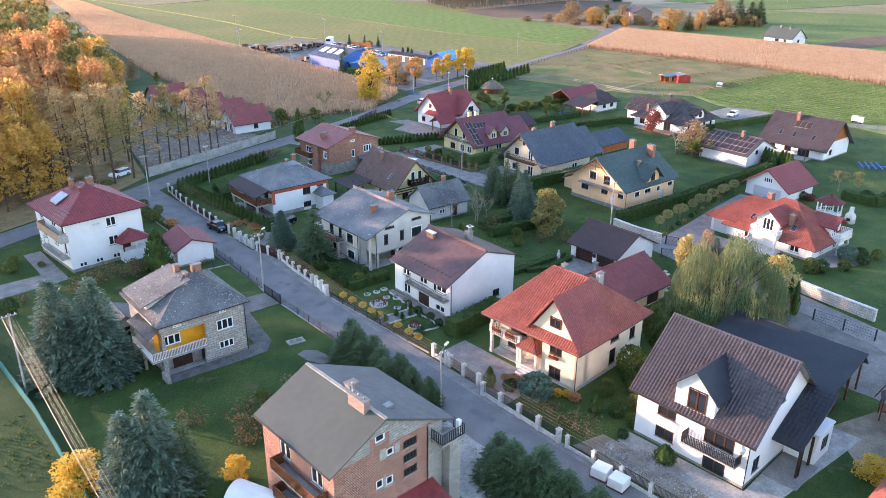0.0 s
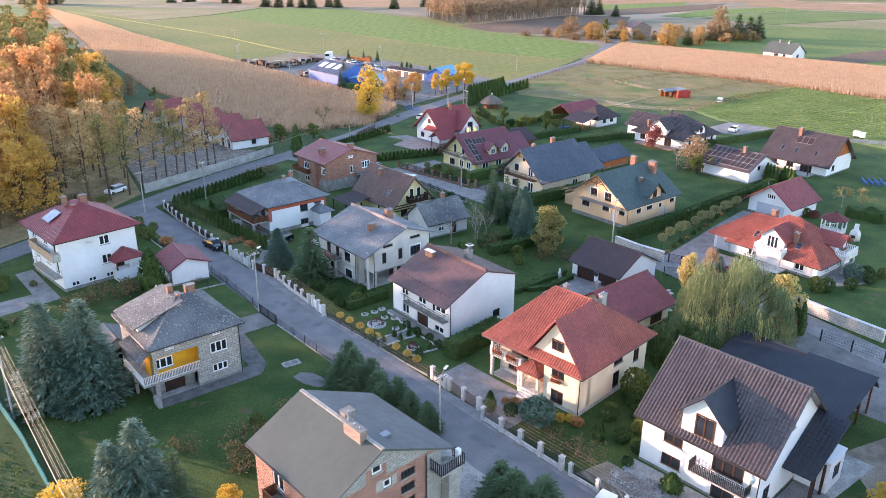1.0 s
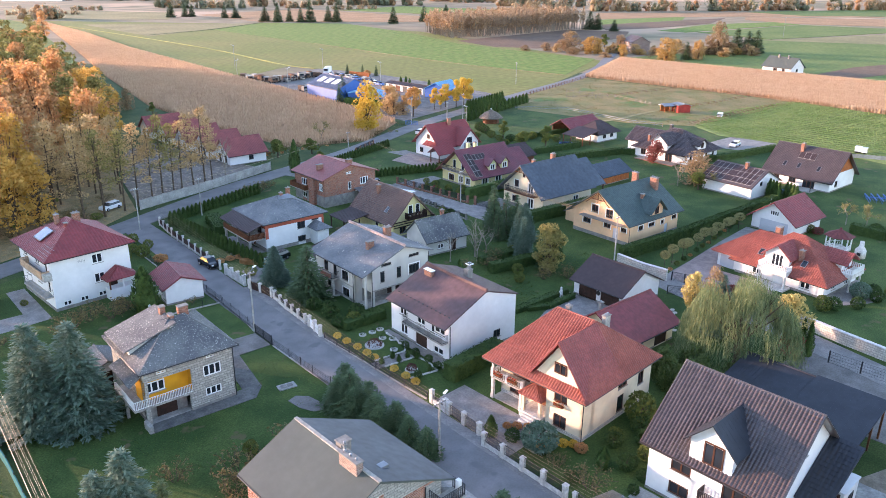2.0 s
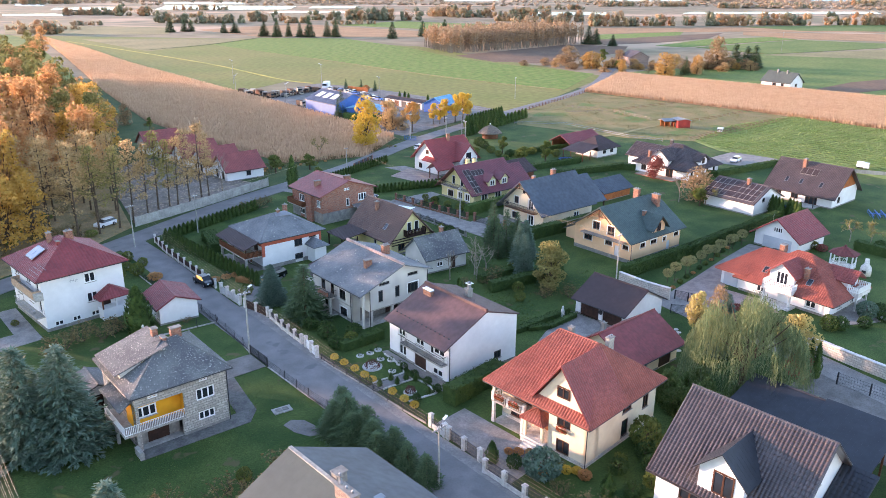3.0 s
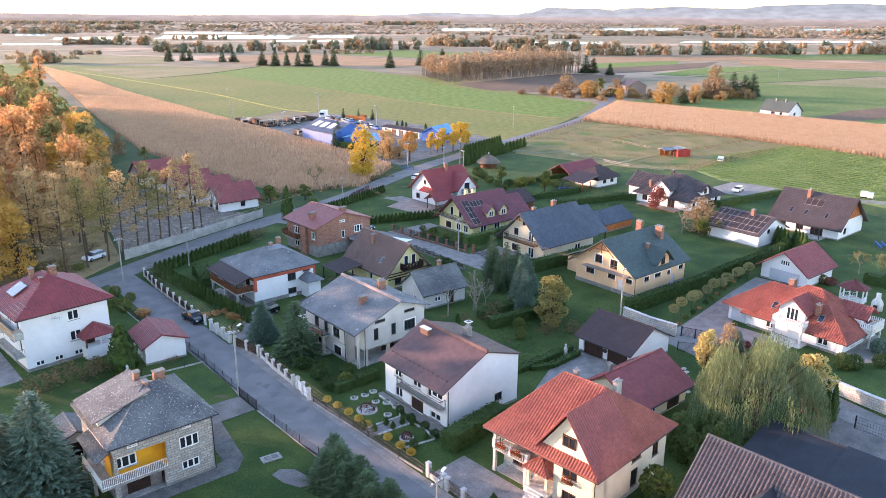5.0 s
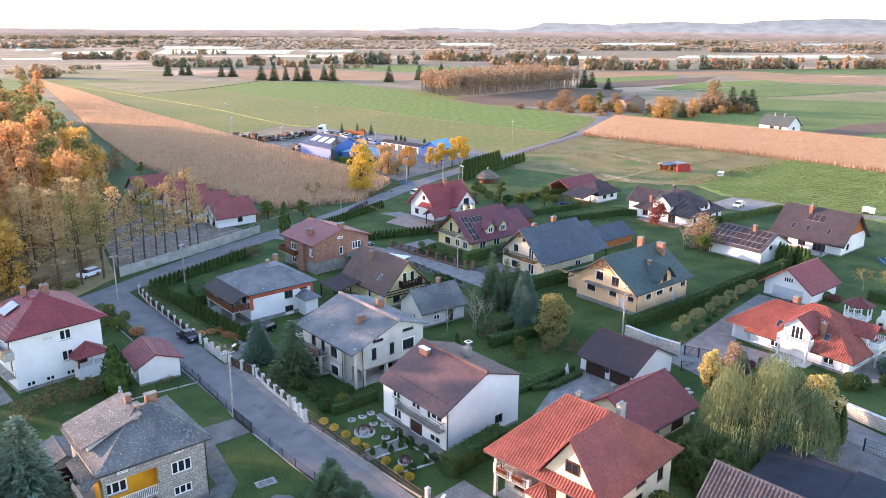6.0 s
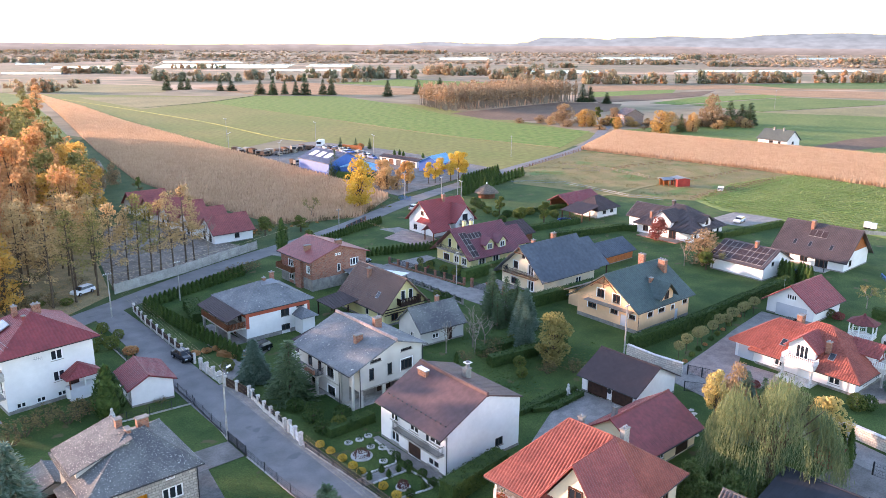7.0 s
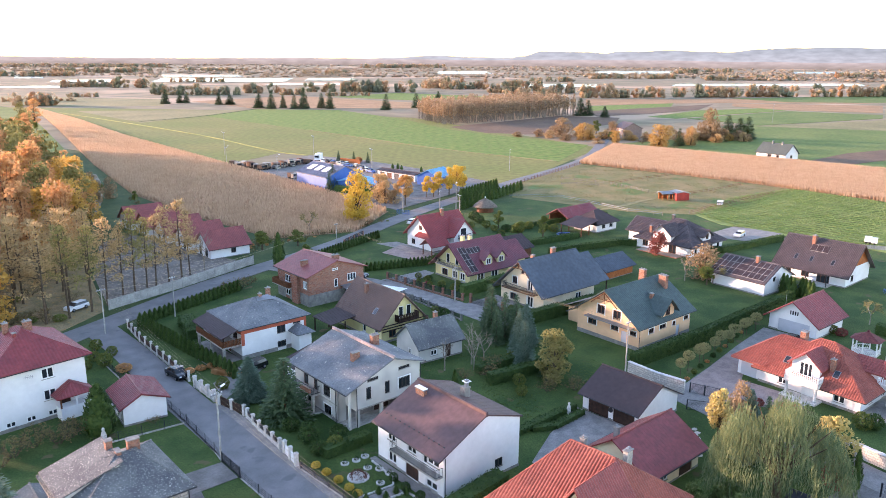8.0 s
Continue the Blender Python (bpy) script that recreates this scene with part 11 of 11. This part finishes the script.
trampoline(168.5, 124.0, 2.1, "round blue trampoline with a safety net")
trampoline(164.3, 62.6, 2.0, "round dark trampoline with a safety net")

hut = thing("thatched_hut", 178.4, 161.0, 0, 0, "round timber hut with a grey thatched roof", "hut")
part("wall", Geo().lathe([(2.6, 0), (2.6, 1.7)], 12), WOOD_BROWN, hut)
part("roof", Geo().lathe([(3.8, 1.6), (3.6, 1.9), (2.0, 3.2), (0.4, 4.0), (0.1, 4.3)], 16), THATCH, hut, smooth=True)
part("finial", Geo().lathe([(0.18, 4.2), (0.2, 4.5), (0.05, 4.7)], 8), FRAME_WHITE, hut)

for x, y, h in ((86.2, 63.2, 1.0), (97.8, 75.6, 0.9), (39.8, 97.6, 1.2)):
    st = tagged(part("garden_statue", Geo().lathe([(0.35, 0), (0.35, 0.2), (0.25, 0.25), (0.3, 0.6), (0.2, 0.95), (0.12, 1.05), (0.16, 1.25), (0.05, 1.4)], 10), STONE_WHITE, None, smooth=True), "small white garden statue on a lawn", "statue")
    st.matrix_basis = Matrix.LocRotScale((x, y, 0.05), None, (h, h, h * 1.15))
oven = thing("garden_oven", 135.8, 38.6, 0, 0, "white stone garden oven with a tapered chimney", "oven")
part("body", Geo().lathe([(0.9, 0), (0.9, 1.2), (0.75, 1.6), (0.4, 2.0), (0.35, 2.9)], 12), STONE_WHITE, oven, smooth=True)
part("mouth", Geo().box(-0.95, -0.3, 0.6, -0.6, 0.3, 1.1), METAL_DARK, oven)

for x, y, r in ((49.0, 29.5, 8), (48.9, 27.6, 4)):
    pal = thing("pallet_stack", x, y, 0.12, r, "wrapped pale paving blocks on a pallet", "pallet")
    part("pallet", Geo().box(-0.75, -0.8, 0, 0.75, 0.8, 0.15), WOOD_BROWN, pal)
    part("wrapped_load", Geo().box(-0.7, -0.75, 0.154, 0.7, 0.75, 1.05), FRAME_WHITE, pal)
tank = thing("white_tank", 24.6, 47.6, 0, 20, "white fabric shelter beside a brick house", "shelter")
g = Geo()
prof = [(1.6 * math.cos(k * math.pi / 10), 1.7 * math.sin(k * math.pi / 10)) for k in range(11)]
for (a, b), (c, d) in zip(prof, prof[1:]):
    g.poly([(a, -2.5, b), (a, 2.5, b), (c, 2.5, d), (c, -2.5, d)])
g.poly([(a, -2.5, b) for a, b in prof])
g.poly([(a, 2.5, b) for a, b in reversed(prof)])
part("cover", g, FRAME_WHITE, tank)
part("base_frame", Geo().box(-1.65, -2.55, 0.0, -1.6, 2.55, 0.1), METAL_DARK, tank)
tunnel = thing("polytunnel", 143.0, 126.5, 0, 85, "white film polytunnel beside an outbuilding", "greenhouse")
part("cover", bpy.data.meshes["cover"], None, tunnel, m=Matrix.Diagonal((1.2, 1.5, 1.2, 1)))
part("base_frame", Geo().box(-2.0, -3.8, 0.0, -1.92, 3.8, 0.1), METAL_DARK, tunnel)

# play set behind the pantiled house
play = thing("play_tower", 77.5, 14.5, 0, 20, "timber play tower with a pink slide and swing", "play set")
for px in (-0.8, 0.8):
    for py in (-0.8, 0.8):
        part("post", Geo().box(px - 0.06, py - 0.06, 0, px + 0.06, py + 0.06, 2.6), WOOD_BROWN, play)
part("platform", Geo().box(-0.85, -0.85, 1.2, 0.85, 0.85, 1.3), WOOD_BROWN, play)
part("roof", Geo().slab((-1.0, -1.0, 2.5), (1.0, -1.0, 2.5), (1.0, 0, 3.2), (-1.0, 0, 3.2), 0.05).slab((-1.0, 1.0, 2.5), (1.0, 1.0, 2.5), (1.0, 0, 3.2), (-1.0, 0, 3.2), 0.05), SHEET_DKBROWN, play)
part("slide", Geo().slab((-0.85, -0.3, 1.25), (-0.85, 0.3, 1.25), (-3.4, 0.3, 0.15), (-3.4, -0.3, 0.15), 0.08), material("pink_plastic", lin(214, 90, 140), lin(200, 80, 130), 0.4, 1, 10, 0.0), play)
part("swing_beam", Geo().tube((0.8, 0, 2.3), (4.0, 0, 2.3), 0.06, 0.06, 6), WOOD_BROWN, play)
part("swing_leg", Geo().tube((4.0, 0, 2.3), (4.0, -1.0, 0), 0.06, 0.06, 6), WOOD_BROWN, play)
part("swing_leg", Geo().tube((4.0, 0, 2.3), (4.0, 1.0, 0), 0.06, 0.06, 6), WOOD_BROWN, play)

# pale sheet canopy between two houses
canopy = thing("carport", 98.0, 116.8, 0, 0, "carport with a pale blue plastic sheet roof", "carport")
part("canopy", Geo().prism([(-4.2, 4.6), (-0.8, -5.2), (4.6, -4.2), (0.9, 5.0)], 2.6, 2.66), FRAME_WHITE, canopy, "pale translucent sheet")
for x, y in ((-3.6, 4.2), (-0.6, -4.7), (4.0, -3.9), (0.6, 4.6)):
    part("post", Geo().box(x - 0.06, y - 0.06, 0, x + 0.06, y + 0.06, 2.6), METAL_DARK, canopy)

# blue farm implement on the grass
imp = thing("farm_implement", 174.0, 48.0, 0, 30, "blue folding farm implement on the grass", "farm machine")
for k in range(4):
    part("beam", Geo().box(-3.0 + 0.2 * k, -2.0 + 1.2 * k, 0.8, 3.0 - 0.2 * k, -1.85 + 1.2 * k, 0.95), PAINT_BLUE, imp)
    for i in range(6):
        part("tine", Geo().tube((-2.5 + i, -1.9 + 1.2 * k, 0.85), (-2.3 + i, -1.9 + 1.2 * k, 0.0), 0.06, 0.03, 5), PAINT_BLUE, imp)
part("drawbar", Geo().box(-0.1, -4.0, 0.7, 0.1, 2.0, 0.85), PAINT_BLUE, imp)

# ornamental beds before the white house: white edging stones, rings, small shrubs
for x, y in ((57.4, 73.5), (58.8, 73.2), (60.1, 73.2), (58.7, 71.0), (57.7, 67.6), (59.5, 69.9), (59.7, 68.4)):
    ring = thing("planter_ring", x, y, 0.05, 0, "small white stone planting ring on a lawn", "planter")
    part("rim", Geo().lathe([(0.5, 0), (0.5, 0.13), (0.34, 0.14), (0.34, 0.02)], 14), STONE_WHITE, ring)
    part("plant", quads_mesh("plant", cloud(shell_points((0, 0, 0.25), np.array([0.32, 0.32, 0.32]), 60), 0.09), LEAF_HEDGE), None, ring)
edge_me = Geo().box(-0.27, -0.1, 0, 0.27, 0.1, 0.15).mesh("edging_stone", STONE_WHITE)


def edging(pts, label, gap=0.62):
    """Pale stones set end to end round a bed."""
    o = pts[0]
    ob = thing("bed_edging", o[0], o[1], 0.06, 0, label, "edging")
    for a, b in stations(pts, gap):
        d = b - a
        c = (a + b) / 2
        part("edging_stone", edge_me, None, ob, m=pose(c.x - o[0], c.y - o[1], 0, 0, 0, math.degrees(math.atan2(d.y, d.x)) + RNG.uniform(-6, 6)))


edging([(54.0, 67.0), (58.4, 66.3), (59.4, 67.4), (59.6, 69.0), (60.0, 71.8)], "pale stones along a garden path and lawn")
edging([(54.0, 65.0), (58.5, 64.3), (58.6, 62.3), (58.0, 60.0), (54.4, 60.9)], "pale stones round a small front lawn")
for x, y, r in ((56.7, 70.2, 1.25), (55.9, 62.3, 0.8)):
    bed = thing("planting_bed", x, y, 0.05, 0, "low dark red bush ringed with white stones", "flower bed")
    part("rim", Geo().lathe([(r, 0), (r, 0.12), (r - 0.15, 0.13), (r - 0.15, 0.02)], 18), STONE_WHITE, bed)
    part("plant", quads_mesh("plant", cloud(shell_points((0, 0, 0.3), np.array([r * 0.85, r * 0.85, 0.55]), 420), 0.1), LEAF_BARBERRY), None, bed)
ground_sheet("garden_path", [(53.2, 65.2), (58.4, 64.5), (58.4, 66.1), (53.3, 66.8)], 0.1, PAVING, "paved path across a front garden", "paving")
ground_sheet("garden_path", [(58.7, 58.8), (60.2, 58.7), (61.0, 72.4), (60.2, 72.5), (59.6, 67.3)], 0.102, PAVING, "paved path along a white house", "paving")
slab_m = thing("manhole_cover", 43.0, 69.3, 0.05, -12, "pale concrete tank cover with two lids in a lawn", "cover")
part("slab", Geo().box(-1.05, -0.6, 0, 1.05, 0.6, 0.12), CONCRETE, slab_m)
for k in (-0.4, 0.4):
    part("lid", Geo().box(k - 0.3, -0.3, 0.12, k + 0.3, 0.3, 0.18), PLINTH, slab_m)
# stepping stones beside the outbuilding
for i in range(10):
    t = i / 9
    st = tagged(part("stepping_stone", Geo().prism([(0.42 * math.cos(k * 1.05), 0.34 * math.sin(k * 1.05)) for k in range(6)], 0, 0.05), STONE_WALL, None), "flat pale stepping stone in a lawn", "stone", "stepping stones")
    st.matrix_basis = pose(88.4 + 5.6 * t, 46.0 + 3.2 * t + 0.35 * (i % 2), 0.05, 0, 0, 40 * i)

# gravel and rubble before the pantiled house
stone_me = [Geo().lathe([(0.5, -0.2), (1.0, 0.1), (0.7, 0.5), (0.2, 0.6)], 6).mesh("rubble_stone", RUBBLE) for _ in range(1)]
heap = thing("rubble_heap", 53.0, 26.5, 0.05, 0, "spread of pale rubble stones beside a fence", "rubble")
for i in range(260):
    x, y = RNG.gauss(0, 1.0), RNG.gauss(0, 3.0)
    if abs(x) < 1.6 and abs(y) < 6.5:
        s = RNG.uniform(0.06, 0.2)
        part("stone", stone_me[0], None, heap, m=Matrix.LocRotScale((x, y, s * 0.2), Euler((RNG.uniform(0, 1), RNG.uniform(0, 1), RNG.uniform(0, 6))), (s, s * RNG.uniform(0.7, 1.2), s)))


# rubble heap in the front garden of the pantiled house
def rubble_heap(cx, cy, rx, ry, n, label):
    g = Geo()
    rr = random.Random(9)
    for i in range(n):
        q, k = rr.uniform(0, 6.28), rr.random() ** 0.6
        x, y, s = cx + rx * k * math.cos(q), cy + ry * k * math.sin(q), rr.uniform(0.02, 0.075)
        z = 0.09 + 0.32 * (1 - k)
        a = rr.uniform(0, 3)
        c, d = math.cos(a) * s, math.sin(a) * s
        g.prism([(x + c, y + d), (x - d * 0.8, y + c * 0.7), (x - c, y - d * 0.9), (x + d, y - c)], z - 0.1, z + s * rr.uniform(0.3, 0.9))
    tagged(part("rubble", g, GRAVEL, None), label, "rubble", kind="stuff")


ground_sheet("bare_patch", [(41.4, 66.6), (42.6, 66.9), (43.6, 65.8), (43.9, 63.6), (43.2, 62.4), (42.2, 62.9), (41.5, 64.6)], 0.09, GRAVEL_DARK, "bare stony patch in a lawn", "ground")
rubble_heap(53.2, 27.0, 2.2, 5.0, 2000, "heap of pale broken rubble on bare earth")

# ---- pantiles of the brown roof: single tiles at the near end, the rest joined ----
def pantile_roof(h):
    roof = [o for o in h.ob.children if o.name.startswith("roof")][0]
    up = Vector((0, 0, 0.164))
    rest, singles = Geo(), 0
    me = None
    for k, plane in enumerate(h.planes):
        a, b, c, d = (Vector(p) + up for p in plane)
        for p0, p1, q1, q0, n in tile_quads(a, b, c, d, 0.33, 0.42):
            whole = (p1 - p0).length > 0.32
            if k == 0 and whole and singles < 300 and p0.y > 6.6:
                if me is None:
                    g = Geo()
                    tile_shape(g, Vector((0, 0, 0)), p1 - p0, q1 - p0, q0 - p0, n, 0.10, 0.09)
                    me = g.mesh("roof_tile", TILE_BROWN)
                part("roof_tile", me, None, roof, m=Matrix.Translation(p0))
                singles += 1
            else:
                tile_shape(rest, p0, p1, q1, q0, n, 0.10, 0.09)
    tagged(part("roof_tiles", rest, TILE_BROWN, roof), kind="stuff")


pantile_roof(pantile_house)
